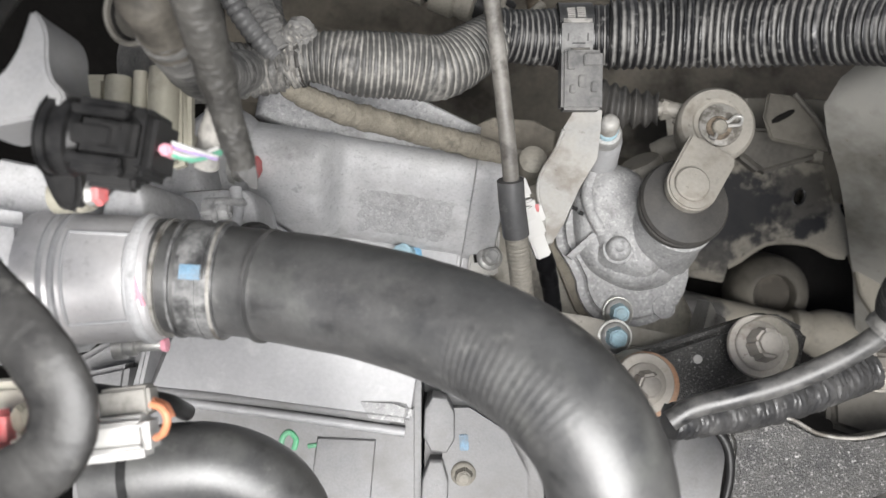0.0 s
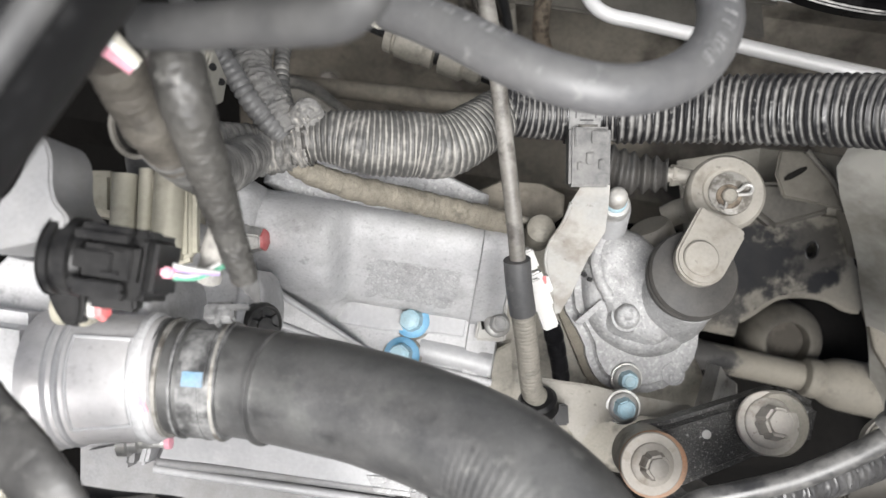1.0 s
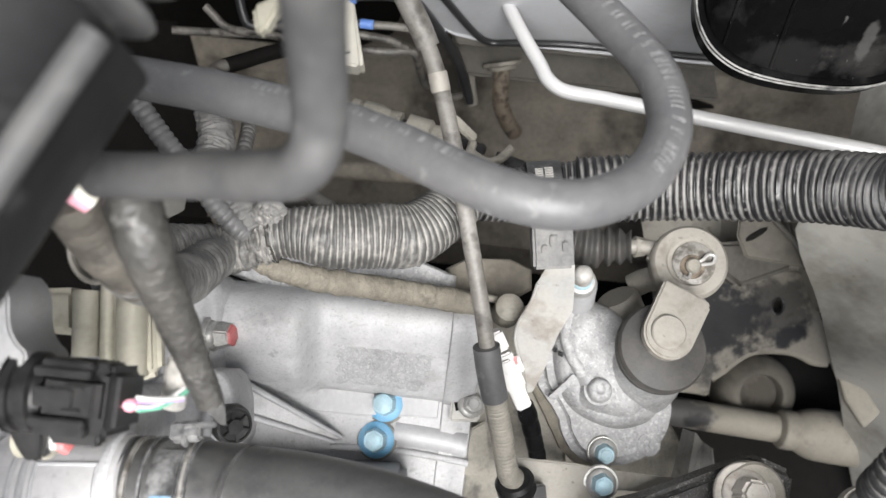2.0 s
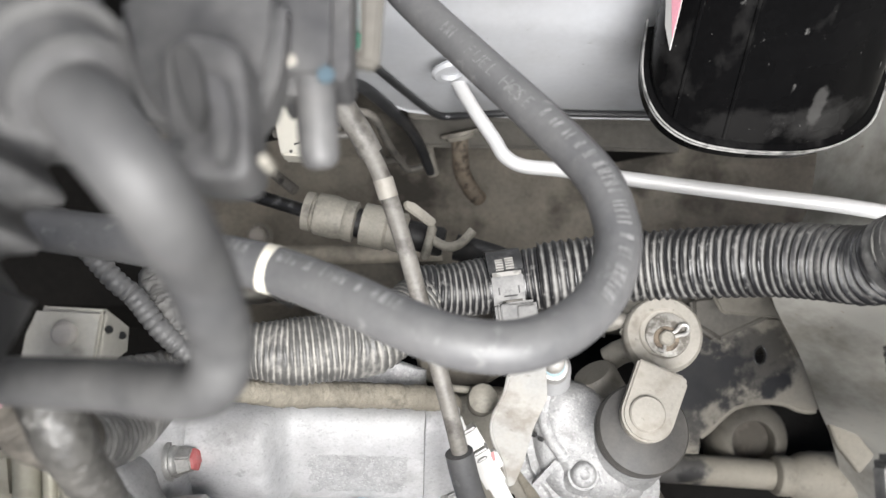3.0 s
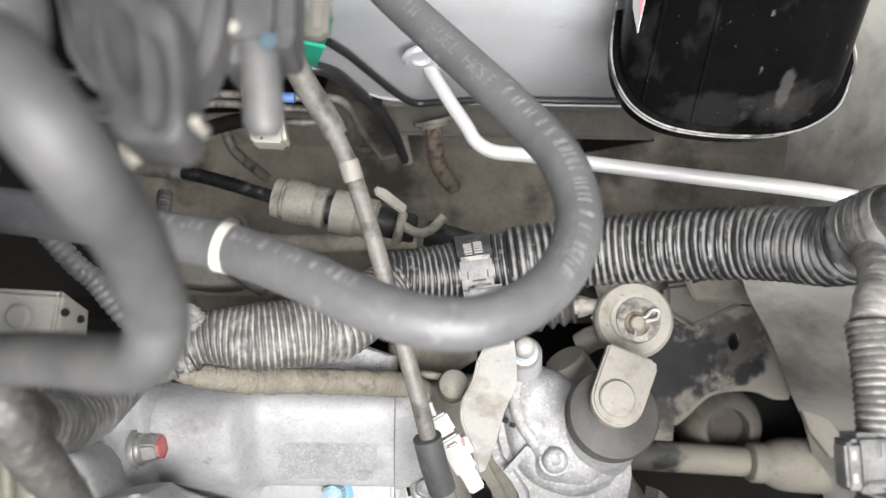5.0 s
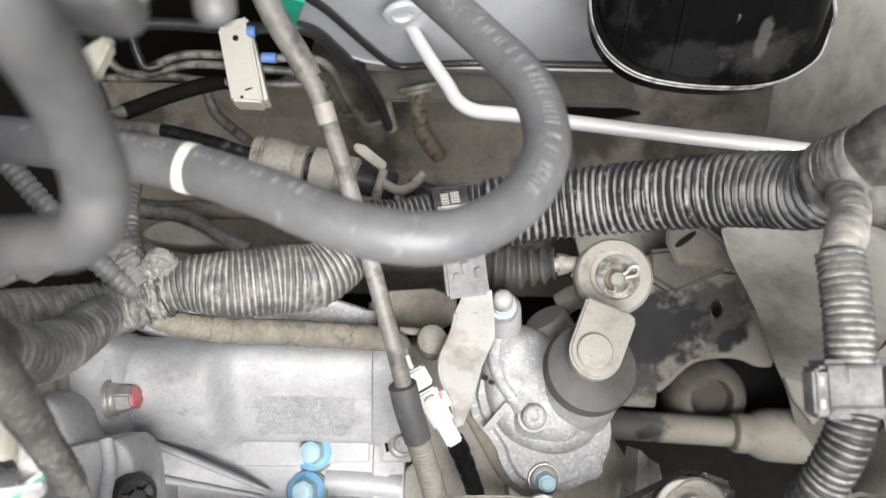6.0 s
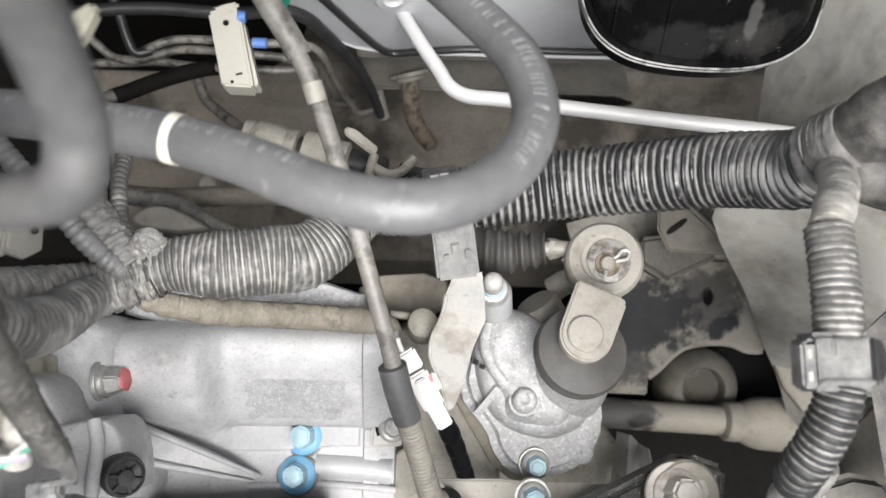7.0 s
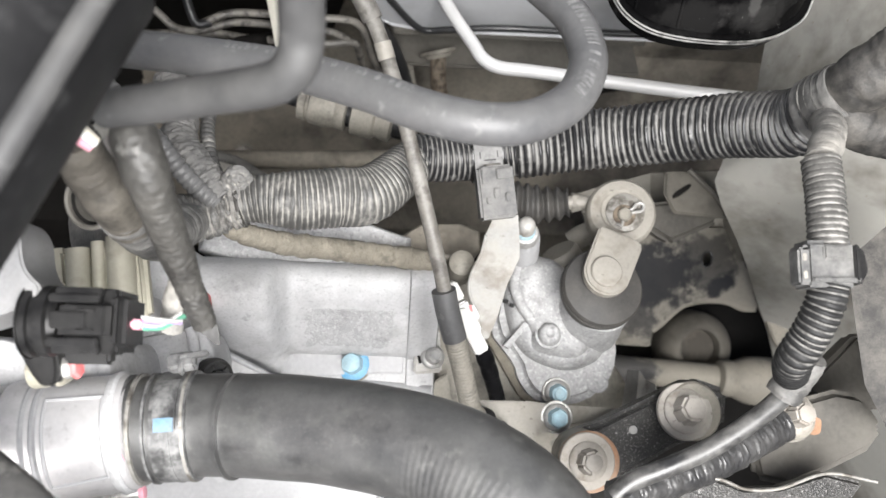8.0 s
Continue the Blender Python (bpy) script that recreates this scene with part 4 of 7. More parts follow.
part("tongue", loft([[on_hose(a, k * 0.12, r) for a, r in ((0.50, 0.0224), (0.50, 0.0238), (0.86, 0.0238), (0.86, 0.0224))] for k in range(0, 9)]), worn_band, clamp, "dark tongue of the band")
part("paint_mark", loft([[on_hose(a, k * 0.045 - 0.02, r) for a, r in ((0.52, 0.0236), (0.53, 0.0241), (0.83, 0.0241), (0.84, 0.0236))] for k in range(0, 6)]), worn_blue, clamp, "worn blue paint dab")
part("tang", block((0.011, 0.007, 0.006), axis((-0.0805, 0.0116, 0.1460), (0, 0.4, 1)), 0.001), worn_band, clamp)
part("tang", prism([(-0.006, -0.004), (0.006, -0.004), (0.006, 0.004), (0.0042, 0.004), (0.0042, -0.002), (-0.006, -0.002)], 0, 0.004, 0.0005, axis((-0.0755, 0.0111, 0.1490), (0, 0.3, 1))), worn_band, clamp)

outlet = thing("thermostat_housing", (-0.1441, -0.0082, 0.1000), "bright cast aluminium thermostat housing with a raised pad", "engine part")
way = Vector((-0.1074, -0.0112, 0.1330)) - Vector((-0.1477, -0.0098, 0.1330))
part("neck", lathe([(0.020, -0.008), (0.0265, -0.006), (0.0275, 0.0), (0.0258, 0.004), (0.0250, 0.012), (0.0242, 0.030), (0.0236, 0.040), (0.0232, 0.0405), (0.0205, 0.0415), (0.0205, 0.060), (0.018, 0.060)], axis((-0.1466, -0.0099, 0.1330), way), 48), bright_alu, outlet)
part("lip", lathe([(0.0245, 0), (0.0252, 0.001), (0.0252, 0.003), (0.0243, 0.004)], axis((-0.1124, -0.0111, 0.1330), way), 48), cast_alu, outlet)
part("ring", lathe([(0.0245, 0), (0.0264, 0.0006), (0.0266, 0.0016), (0.0255, 0.0028), (0.0255, 0.0042), (0.0262, 0.0050), (0.0262, 0.0062), (0.0245, 0.0075)], axis((-0.1438, -0.0100, 0.1330), way), 48), smooth_alu, outlet)
part("body", prism([(-0.2017, 0.0139), (-0.1750, 0.0193), (-0.1497, 0.0147), (-0.1492, -0.0328), (-0.1587, -0.0410), (-0.2069, -0.0430)], 0.06, 0.148, 0.014, rounds=5), cast_alu, outlet)
part("upper_bracket", pillow([(-0.1359, 0.0252), (-0.1232, 0.0311), (-0.1160, 0.0266), (-0.1146, 0.0104), (-0.1195, 0.0015), (-0.1377, 0.0024)], 0.03, 0.122, 0.02, 0.3, lump=0.002), cast_alu, outlet)
part("web", pillow([(-0.1333, 0.0338), (-0.0942, 0.0348), (-0.0873, 0.0274), (-0.0859, 0.0109), (-0.0893, -0.0060), (-0.1372, -0.0017)], 0.012, 0.052, 0.010, 0.10, 1, 0.001), cast_alu, outlet)
part("rear_web", pillow([(-0.1802, 0.0425), (-0.1502, 0.0350), (-0.1372, 0.0229), (-0.1361, 0.0105), (-0.1834, 0.0067)], 0.05, 0.128, 0.012, 0.15, 1, 0.001), cast_alu, outlet)
part("web_rib", sweep([(-0.0969, 0.0331, 0.0550), (-0.0956, 0.0212, 0.0585), (-0.0984, 0.0096, 0.0600), (-0.1009, -0.0021, 0.0600)], 0.0030, 14, 0.002), cast_alu, outlet)
bolt(outlet, (-0.1187, 0.0163, 0.1770), (1, 0.02, 0.15), 0.0072, 0.0065, 0.0062, zinc, yellow_zinc, "plated bolt with a red-painted end")
part("sleeve", lathe([(0.0056, -0.010), (0.0060, -0.004), (0.0060, 0.002), (0.0050, 0.004)], axis((-0.1193, 0.0168, 0.1730), (1, 0.02, 0.15)), 24), yellow_zinc, outlet)
part("paint_mark", lathe([(0.0038, 0), (0.0038, 0.0015), (0.0030, 0.0022), (0, 0.0022)], axis((-0.1108, 0.0154, 0.1810), (1, 0.0, 0.25)), 6), red_paint, outlet, "red paint on a bolt end")
part("stud", lathe([(0.0052, 0), (0.0052, 0.004), (0.0040, 0.0045), (0.0040, 0.008), (0.0024, 0.0085), (0.0024, 0.018), (0.0018, 0.0188), (0, 0.0188)], axis((-0.1290, -0.0372, 0.1240), (1, 0, 0.05)), 16), zinc, outlet, "threaded stud with a red tip")
part("paint_mark", lathe([(0.0027, 0), (0.0027, 0.002), (0, 0.0024)], axis((-0.1103, -0.0374, 0.1249), (1, 0, 0.05)), 12), pink_paint, outlet)
nm = axis((-0.1466, -0.0099, 0.1330), way)
rise = nm.to_3x3().inverted() @ Vector((0, 0, 1))
top = math.atan2(rise.y, rise.x)


def on_neck(h, turn, r):
    return nm @ Vector((r * math.cos(top + turn), r * math.sin(top + turn), h))


for ends in (((0.012, -0.75), (0.012, 0.75)), ((0.034, -0.70), (0.034, 0.70)), ((0.012, 0.75), (0.034, 0.70)), ((0.012, -0.75), (0.034, -0.70))):
    (h0, t0), (h1, t1) = ends
    part("raised_line", sweep([on_neck(h0 + (h1 - h0) * k / 6, t0 + (t1 - t0) * k / 6, 0.0250 - 0.035 * (h0 + (h1 - h0) * k / 6 - 0.012)) for k in range(7)], 0.0008, 8, 0.002), smooth_alu, outlet)
for h, t0, t1 in ((0.0365, -0.15, 0.45), (0.0345, 0.1, 0.35)):
    part("paint_mark", sweep([on_neck(h + 0.001 * k, t0 + (t1 - t0) * k / 4, 0.0239) for k in range(5)], 0.0009, 8, 0.001, 0.5), pink_paint, outlet, "smudged pink paint stroke")

# black sensor plug with its flange and bracket
plug = thing("sensor_connector", (-0.1093, 0.0353, 0.1800), "black plastic sensor connector with ribbed collar", "connector")
pw = Vector((-0.0843, 0.0278, 0.1960)) - Vector((-0.1168, 0.0340, 0.1960))
px = axis((-0.1130, 0.0326, 0.1920), pw) @ pose(0, 0, 0, 0, 0, 90) @ Matrix.Diagonal((1, 1, 0.86, 1))
part("collar", lathe([(0.0110, -0.008), (0.0128, -0.007), (0.0128, -0.0045), (0.0113, -0.004), (0.0113, -0.002), (0.0125, -0.0015), (0.0125, 0.002), (0.0108, 0.003), (0.0100, 0.006)], px, 36), black_plastic, plug)
part("shell", prism([(-0.0115, -0.0095), (0.0115, -0.0095), (0.0115, 0.0095), (-0.0115, 0.0095)], 0.004, 0.033, 0.0045, px, rounds=4), black_plastic, plug)
for dx, dz, lx, lz in ((0.0, 0.008, 0.010, 0.010), (0.0, 0.022, 0.013, 0.008), (-0.0095, 0.013, 0.004, 0.018), (0.0095, 0.013, 0.004, 0.018)):
    part("rib", block((lx, 0.003, lz), px @ pose(dx, 0.0098, dz - lz / 2 + 0.002), 0.0006), black_plastic, plug)
    part("rib", block((lx, 0.003, lz), px @ pose(dx, -0.0098, dz - lz / 2 + 0.002), 0.0006), black_plastic, plug)
part("end_rim", prism([(-0.0125, -0.0105), (0.0125, -0.0105), (0.0125, 0.0105), (-0.0125, 0.0105)], 0.027, 0.034, 0.003, px, rounds=3), black_plastic, plug)
for dy, dz, ly, lz in ((-0.0075, 0.014, 0.0030, 0.020), (0.0075, 0.014, 0.0030, 0.020), (0.0, 0.012, 0.0060, 0.014), (0.0, 0.024, 0.0100, 0.004), (-0.0035, 0.019, 0.0014, 0.008), (0.0035, 0.019, 0.0014, 0.008)):
    for sx in (-1, 1):
        part("rib", block((0.0030, ly, lz), px @ pose(sx * 0.0113, dy, dz - lz / 2), 0.0006), black_plastic, plug)
part("flange", prism(circle(0, 0, 0.0134, 28), -0.0085, -0.0065, 0.0008, px), black_plastic, plug, "black mounting flange")
part("foot", prism([(-0.1300, 0.0300), (-0.1165, 0.0290), (-0.1150, 0.0180), (-0.1160, 0.0105), (-0.1215, 0.0100), (-0.1260, 0.0170)], 0.172, 0.184, 0.002, rounds=3, smooth=1), black_plastic, plug)
part("latch", prism([(-0.0045, -0.0040), (0.0045, -0.0040), (0.0036, 0.0040), (-0.0036, 0.0040)], 0.008, 0.026, 0.0012, px @ pose(0, 0.0108, 0)), black_plastic, plug)
part("seal", block((0.0035, 0.0090, 0.0040), axis((-0.0838, 0.0262, 0.1950), (1, -0.19, 0.1)) @ pose(0, 0, 0, 0, 0, 0), 0.0008), pink_paint, plug, "pink wire seal")
part("wire", sweep([(-0.0805, 0.0282, 0.1975), (-0.0765, 0.0270, 0.1930), (-0.0715, 0.0262, 0.1800)], 0.0007, 8), wire_white, plug)
part("wire", sweep([(-0.0805, 0.0270, 0.1975), (-0.0765, 0.0260, 0.1920), (-0.0715, 0.0255, 0.1800)], 0.0006, 8), wire_violet, plug)
part("wire", sweep([(-0.0805, 0.0254, 0.1975), (-0.0790, 0.0250, 0.1950), (-0.0766, 0.0248, 0.1900), (-0.0711, 0.0292, 0.1800)], 0.0007, 8), wire_white, plug)
part("wire", sweep([(-0.0805, 0.0246, 0.1970), (-0.0790, 0.0240, 0.1940), (-0.0754, 0.0243, 0.1880), (-0.0707, 0.0284, 0.1780)], 0.0007, 8), wire_green, plug)
part("wire", sweep([(-0.0805, 0.0240, 0.1965), (-0.0795, 0.0240, 0.1930), (-0.0769, 0.0242, 0.1860), (-0.0709, 0.0280, 0.1760)], 0.0006, 8), wire_green, plug)

# pale casting and lining at the far side
casting = thing("intake_casting", (-0.1709, 0.0478, 0.1200), "pale cast aluminium bracket behind the sensor plug", "engine part")
part("body", prism([(-0.1217, 0.0727), (-0.1169, 0.0653), (-0.1175, 0.0547), (-0.1159, 0.0488), (-0.1115, 0.0441), (-0.1141, 0.0386), (-0.1322, 0.0357), (-0.1444, 0.0340), (-0.1442, 0.0472), (-0.1328, 0.0501), (-0.1265, 0.0587), (-0.1235, 0.0674)], 0.170, 0.200, 0.005, rounds=4, smooth=2), dull_cast, casting)
part("shoulder", pillow([(-0.1744, 0.0537), (-0.1317, 0.0630), (-0.1179, 0.0537), (-0.1143, 0.0337), (-0.1078, 0.0178), (-0.1111, 0.0039), (-0.1755, 0.0085)], 0.0, 0.046, 0.012, 0.18, 1, 0.002), cast_alu, casting)

bracket = thing("mounting_bracket", (-0.1256, 0.0592, 0.1000), "pressed steel bracket with pale yellow passivation", "bracket")
part("plate", prism([(-0.1197, 0.0712), (-0.0954, 0.0716), (-0.0963, 0.0343), (-0.1065, 0.0317), (-0.1223, 0.0443)], 0.118, 0.128, 0.003, rounds=3), yellow_zinc, bracket)
part("leg", prism([(-0.1448, 0.0725), (-0.1277, 0.0716), (-0.1281, 0.0521), (-0.1451, 0.0554)], -0.02, 0.128, 0.003), yellow_zinc, bracket)
part("rib", sweep([(-0.1233, 0.0695, 0.1280), (-0.1251, 0.0437, 0.1280)], 0.0050, 18), yellow_zinc, bracket)
part("rib", sweep([(-0.1147, 0.0713, 0.1280), (-0.1167, 0.0411, 0.1280)], 0.0028, 18), yellow_zinc, bracket)
part("rib", sweep([(-0.1048, 0.0719, 0.1280), (-0.1074, 0.0343, 0.1280)], 0.0062, 18), yellow_zinc, bracket)
ring = thing("cable_grommet", (-0.1096, 0.0784, 0.1600), "steel eyelet with a dark rubber grommet", "grommet")
part("eyelet", lathe([(0.0105, 0), (0.0112, 0.001), (0.0112, 0.0025), (0.0102, 0.0032), (0.0094, 0.0025), (0.0094, 0)], axis((-0.0993, 0.0777, 0.1750), (-0.4, -0.2, 1)), 32), dim_steel, ring)
part("rubber", lathe([(0.0094, -0.002), (0.0092, 0.001), (0.0060, -0.002), (0.0035, -0.004), (0, -0.004)], axis((-0.0993, 0.0777, 0.1750), (-0.4, -0.2, 1)), 28), black_and_shade, ring)

# ---------------------------------------------------------------- wiring harness in corrugated conduit
harness = thing("wiring_harness", (-0.0150, 0.0944, 0.0300), "dusty wiring harness in ribbed black conduit", "wiring")
part("conduit", sweep([(-0.0697, 0.0978, 0.0470), (-0.0520, 0.0977, 0.0460), (-0.0342, 0.0945, 0.0440), (-0.0135, 0.0935, 0.0400), (0.0079, 0.0941, 0.0340), (0.0383, 0.1147, 0.0180)], ribbed(0, 0.0011, 0.0028, lambda k: 0.0105 + 0.0063 * min(1, k * 3.2) - 0.0035 * max(0, k - 0.62) / 0.38), 40, 0.00045, crease=0.0015), dusty_conduit, harness, "grey dust-covered ribbed conduit")
part("conduit", sweep([(0.0295, 0.1156, 0.0200), (0.0515, 0.1127, 0.0160), (0.0788, 0.1120, 0.0140), (0.1084, 0.1102, 0.0180)], ribbed(0, 0.0014, 0.0032, lambda k: 0.0135 + 0.004 * k), 36, 0.0005, crease=0.0008), conduit, harness)
part("conduit", sweep([(0.0967, 0.1113, 0.0170), (0.1317, 0.1088, 0.0220), (0.1561, 0.1055, 0.0300), (0.1796, 0.1006, 0.0450), (0.1983, 0.0959, 0.0600), (0.2092, 0.0921, 0.0710), (0.2183, 0.0875, 0.0830), (0.2239, 0.0840, 0.0930), (0.2275, 0.0828, 0.1010), (0.2310, 0.0836, 0.1110), (0.2335, 0.0846, 0.1200)], ribbed(0, 0.0021, 0.0043, lambda k: 0.0186 - 0.0010 * k, 1.15), 40, 0.0006, crease=0.0007), conduit, harness)
part("tape_joint", sweep([(0.2308, 0.0838, 0.1110), (0.2318, 0.0842, 0.1150), (0.2335, 0.0847, 0.1220), (0.2365, 0.0867, 0.1300)], ribbed(0.0180, 0.0007, 0.0090, lambda k: 0.0182 - 0.002 * k), 44, 0.0008, crease=0.0014), joint_tape, harness, "taped joint of the harness")
for k in range(4):
    a, b = Vector((0.2318, 0.0842, 0.1150)), Vector((0.2364, 0.0863, 0.1290))
    part("tape_edge", sweep([a.lerp(b, k * 0.27), a.lerp(b, k * 0.27 + 0.03)], 0.0181 - 0.0004 * k, 40, 0.0006), dusty_conduit, harness)
part("tail", sweep([(0.2342, 0.0803, 0.1250), (0.2400, 0.0711, 0.1250), (0.2694, 0.0612, 0.1200)], wrapped(0.0120, 0.0008), 36, 0.001, crease=0.002), dark_tape, harness)
part("tail", sweep([(0.2351, 0.0861, 0.1260), (0.2391, 0.0890, 0.1400), (0.2555, 0.0960, 0.1600)], ribbed(0.0150, 0.0012, 0.016), 40, 0.001, crease=0.002), dark_tape, harness)
part("branch", sweep([(0.2285, 0.0802, 0.1150), (0.2158, 0.0685, 0.1400), (0.2026, 0.0579, 0.1560), (0.1944, 0.0500, 0.1630)], wrapped(0.0068, 0.0005), 28, 0.0007, crease=0.0015), tape, harness)
part("branch_conduit", sweep([(0.1944, 0.0509, 0.1630), (0.1919, 0.0383, 0.1650), (0.1890, 0.0269, 0.1670), (0.1858, 0.0132, 0.1680)], ribbed(0.0080, 0.0007, 0.0026), 28, 0.0004, crease=0.0012), pale_conduit, harness)
part("branch_conduit", sweep([(0.1833, -0.0004, 0.1680), (0.1798, -0.0091, 0.1660), (0.1744, -0.0198, 0.1600), (0.1700, -0.0296, 0.1500), (0.1799, -0.0369, 0.1250)], ribbed(0.0081, 0.0013, 0.0028), 28, 0.0004, crease=0.0008), joint_conduit, harness, "finely ribbed grey conduit")
hm = axis((0.1848, 0.0064, 0.1660), (0, 0, 1)) @ pose(0, 0, 0, 0, 0, -10)
part("clip_body", block((0.022, 0.019, 0.015), hm @ pose(0.003, 0, -0.005), 0.002), clip_plastic, harness, "dusty harness clip")
part("clip_rib", block((0.020, 0.0022, 0.002), hm @ pose(0.002, 0.0065, 0.0092), 0.0006), clip_plastic, harness)
part("clip_rib", block((0.012, 0.0060, 0.002), hm @ pose(0.001, -0.0045, 0.0092), 0.0008), joint_tape, harness)
part("clip_rib", block((0.0022, 0.015, 0.002), hm @ pose(-0.0065, 0.0, 0.0096), 0.0006), black_plastic, harness)
part("clip_lid", block((0.006, 0.015, 0.009), hm @ pose(0.0135, 0.001, 0.0), 0.001), clip_plastic, harness)
for k in (-1, 1):
    part("clip_slot", block((0.0016, 0.0030, 0.0006), hm @ pose(0.0140, 0.001 + k * 0.0036, 0.0087), 0.0002), pale_steel, harness)
part("clip_wing", prism([(-0.008, -0.008), (-0.014, -0.007), (-0.0155, 0.002), (-0.012, 0.008), (-0.008, 0.007)], -0.004, 0.004, 0.0008, hm), black_plastic, harness)
part("clip", block((0.0215, 0.031, 0.014), axis((0.0786, 0.0857, 0.0200), (0, -0.12, 1)) @ pose(0, 0, -0.004, 0, 0, -3), 0.0015), clip_plastic, harness, "black harness clip with a latch")
qm = axis((0.0786, 0.0857, 0.0200), (0, -0.12, 1)) @ pose(0, 0, 0.010, 0, 0, -3)
for bx, by, sx, sy in ((-0.006, 0.010, 0.004, 0.010), (0.005, 0.010, 0.009, 0.006), (0.0, -0.001, 0.004, 0.006), (-0.005, -0.005, 0.003, 0.004), (0.006, -0.004, 0.003, 0.005)):
    part("latch", block((sx, sy, 0.0022), qm @ pose(bx, by, 0), 0.0005), clip_plastic, harness)
# toothed strap that holds the conduit to the clip
SA, SB = Vector((0.0688, 0.1126, 0.0145)), Vector((0.0868, 0.1117, 0.0148))


def on_strap(along, turn, r):
    """A point on the strap: its place along the conduit, and radians from the top towards the bulkhead."""
    t = (SB - SA).normalized()
    side = Vector((0, 0, 1)).cross(t).normalized()
    return SA.lerp(SB, along) + (t.cross(side) * math.cos(turn) + side * math.sin(turn)) * r


def strap_patch(a0, a1, t0, t1, r0, r1, n=6):
    """A curved pad on the strap between two places along it and two turns."""
    return loft([[on_strap(a, t0 + (t1 - t0) * k / n, r) for a, r in ((a0, r0), (a0, r1), (a1, r1), (a1, r0))] for k in range(n + 1)])


part("strap", sweep([SA, SA.lerp(SB, 0.5), SB], 0.0176, 40, 0.002), scuffed_black, harness, "scuffed black plastic strap")
for k in range(5):
    for n, (a0, a1) in enumerate(((0.22, 0.44), (0.50, 0.74))):
        part("strap_tooth", strap_patch(a0, a1, 0.24 + 0.085 * k + 0.03 * n, 0.285 + 0.085 * k + 0.03 * n, 0.0172, 0.0184, 2), pale_conduit, harness)
part("strap_latch", strap_patch(0.04, 0.94, -0.85, 0.06, 0.0172, 0.0192), clip_grey, harness, "dusty grey latch")
part("strap_latch", strap_patch(0.08, 0.90, 0.06, 0.17, 0.0172, 0.0200), pale_conduit, harness)
for a in (0.20, 0.76):
    part("latch_slot", strap_patch(a, a + 0.045, -0.42, -0.22, 0.0190, 0.0194, 2), black_plastic, harness)
part("latch_slot", strap_patch(0.34, 0.72, -0.50, -0.46, 0.0190, 0.0194, 2), black_plastic, harness)
part("latch_hollow", strap_patch(0.30, 0.86, -0.80, -0.60, 0.0176, 0.0195, 3), dark_tape, harness)
# the taped crossing and its branches
part("knot", sweep([(-0.0621, 0.0956, 0.0470), (-0.0700, 0.0954, 0.0470), (-0.0795, 0.0949, 0.0470)], 0.0112, 48, 0.0004, crease=0.0060), grey_wrap, harness, "creased tape binding")
for k, lean in enumerate((-0.2, 0.25, -0.1, 0.3)):
    d = Vector((-0.0795, 0.0949, 0.0470)) - Vector((-0.0621, 0.0956, 0.0470))
    p = Vector((-0.0626, 0.0957, 0.0470)) + d * (k * 0.25)
    part("tape_turn", sweep([p, p + d.normalized() * 0.0020 + Vector((0, 0, 0.0008 * lean))], 0.0119 + 0.0004 * (k % 2), 44, 0.0004, crease=0.0050), (dark_tape, tape, grey_wrap, dark_tape)[k], harness)
part("branch", sweep([(-0.0734, 0.0938, 0.0470), (-0.0908, 0.0921, 0.0500), (-0.1050, 0.0899, 0.0600), (-0.1193, 0.0874, 0.0780), (-0.1319, 0.0865, 0.0900)], ribbed(0, 0.0012, 0.0050, lambda k: 0.0122 + 0.006 * k), 40, 0.0005, crease=0.0026), grey_wrap, harness, "ribbed conduit under worn tape")
part("branch", sweep([(-0.0729, 0.0996, 0.0500), (-0.0799, 0.1114, 0.0520), (-0.0862, 0.1233, 0.0520), (-0.0920, 0.1395, 0.0450), (-0.0902, 0.1519, 0.0400), (-0.0952, 0.1777, 0.0350)], wrapped(0, 0.0010, lambda k: 0.0098 - 0.0015 * k), 40, 0.0005, crease=0.0035), joint_tape, harness)
part("tape_lump", sweep([(-0.0699, 0.1034, 0.0540), (-0.0649, 0.1078, 0.0580), (-0.0608, 0.1081, 0.0580), (-0.0595, 0.1032, 0.0540), (-0.0614, 0.0973, 0.0520)], 0.0058, 36, 0.0005, 0.6, crease=0.0050), grey_wrap, harness, "folded tape end")
part("spiral_wrap", sweep([(-0.0748, 0.0961, 0.0560), (-0.0829, 0.1055, 0.0600), (-0.0902, 0.1167, 0.0640), (-0.0977, 0.1307, 0.0660), (-0.1035, 0.1380, 0.0690), (-0.1095, 0.1475, 0.0710), (-0.1170, 0.1600, 0.0720), (-0.1260, 0.1740, 0.0720)], ribbed(0.0053, 0.0010, 0.0036), 26, 0.0005), spiral_grey, harness, "grey spiral-wrapped cable")
part("thin_conduit", sweep([(-0.0719, 0.1075, 0.0500), (-0.0763, 0.1226, 0.0460), (-0.0773, 0.1408, 0.0400), (-0.0760, 0.1574, 0.0300), (-0.0766, 0.1812, 0.0100)], ribbed(0.0042, 0.0008, 0.0032), 18, 0.0006), dusty_conduit, harness)
loom = thing("taped_cable", (-0.0321, 0.0733, 0.0000), "cable bound in tan mud-stained cloth tape", "wiring")
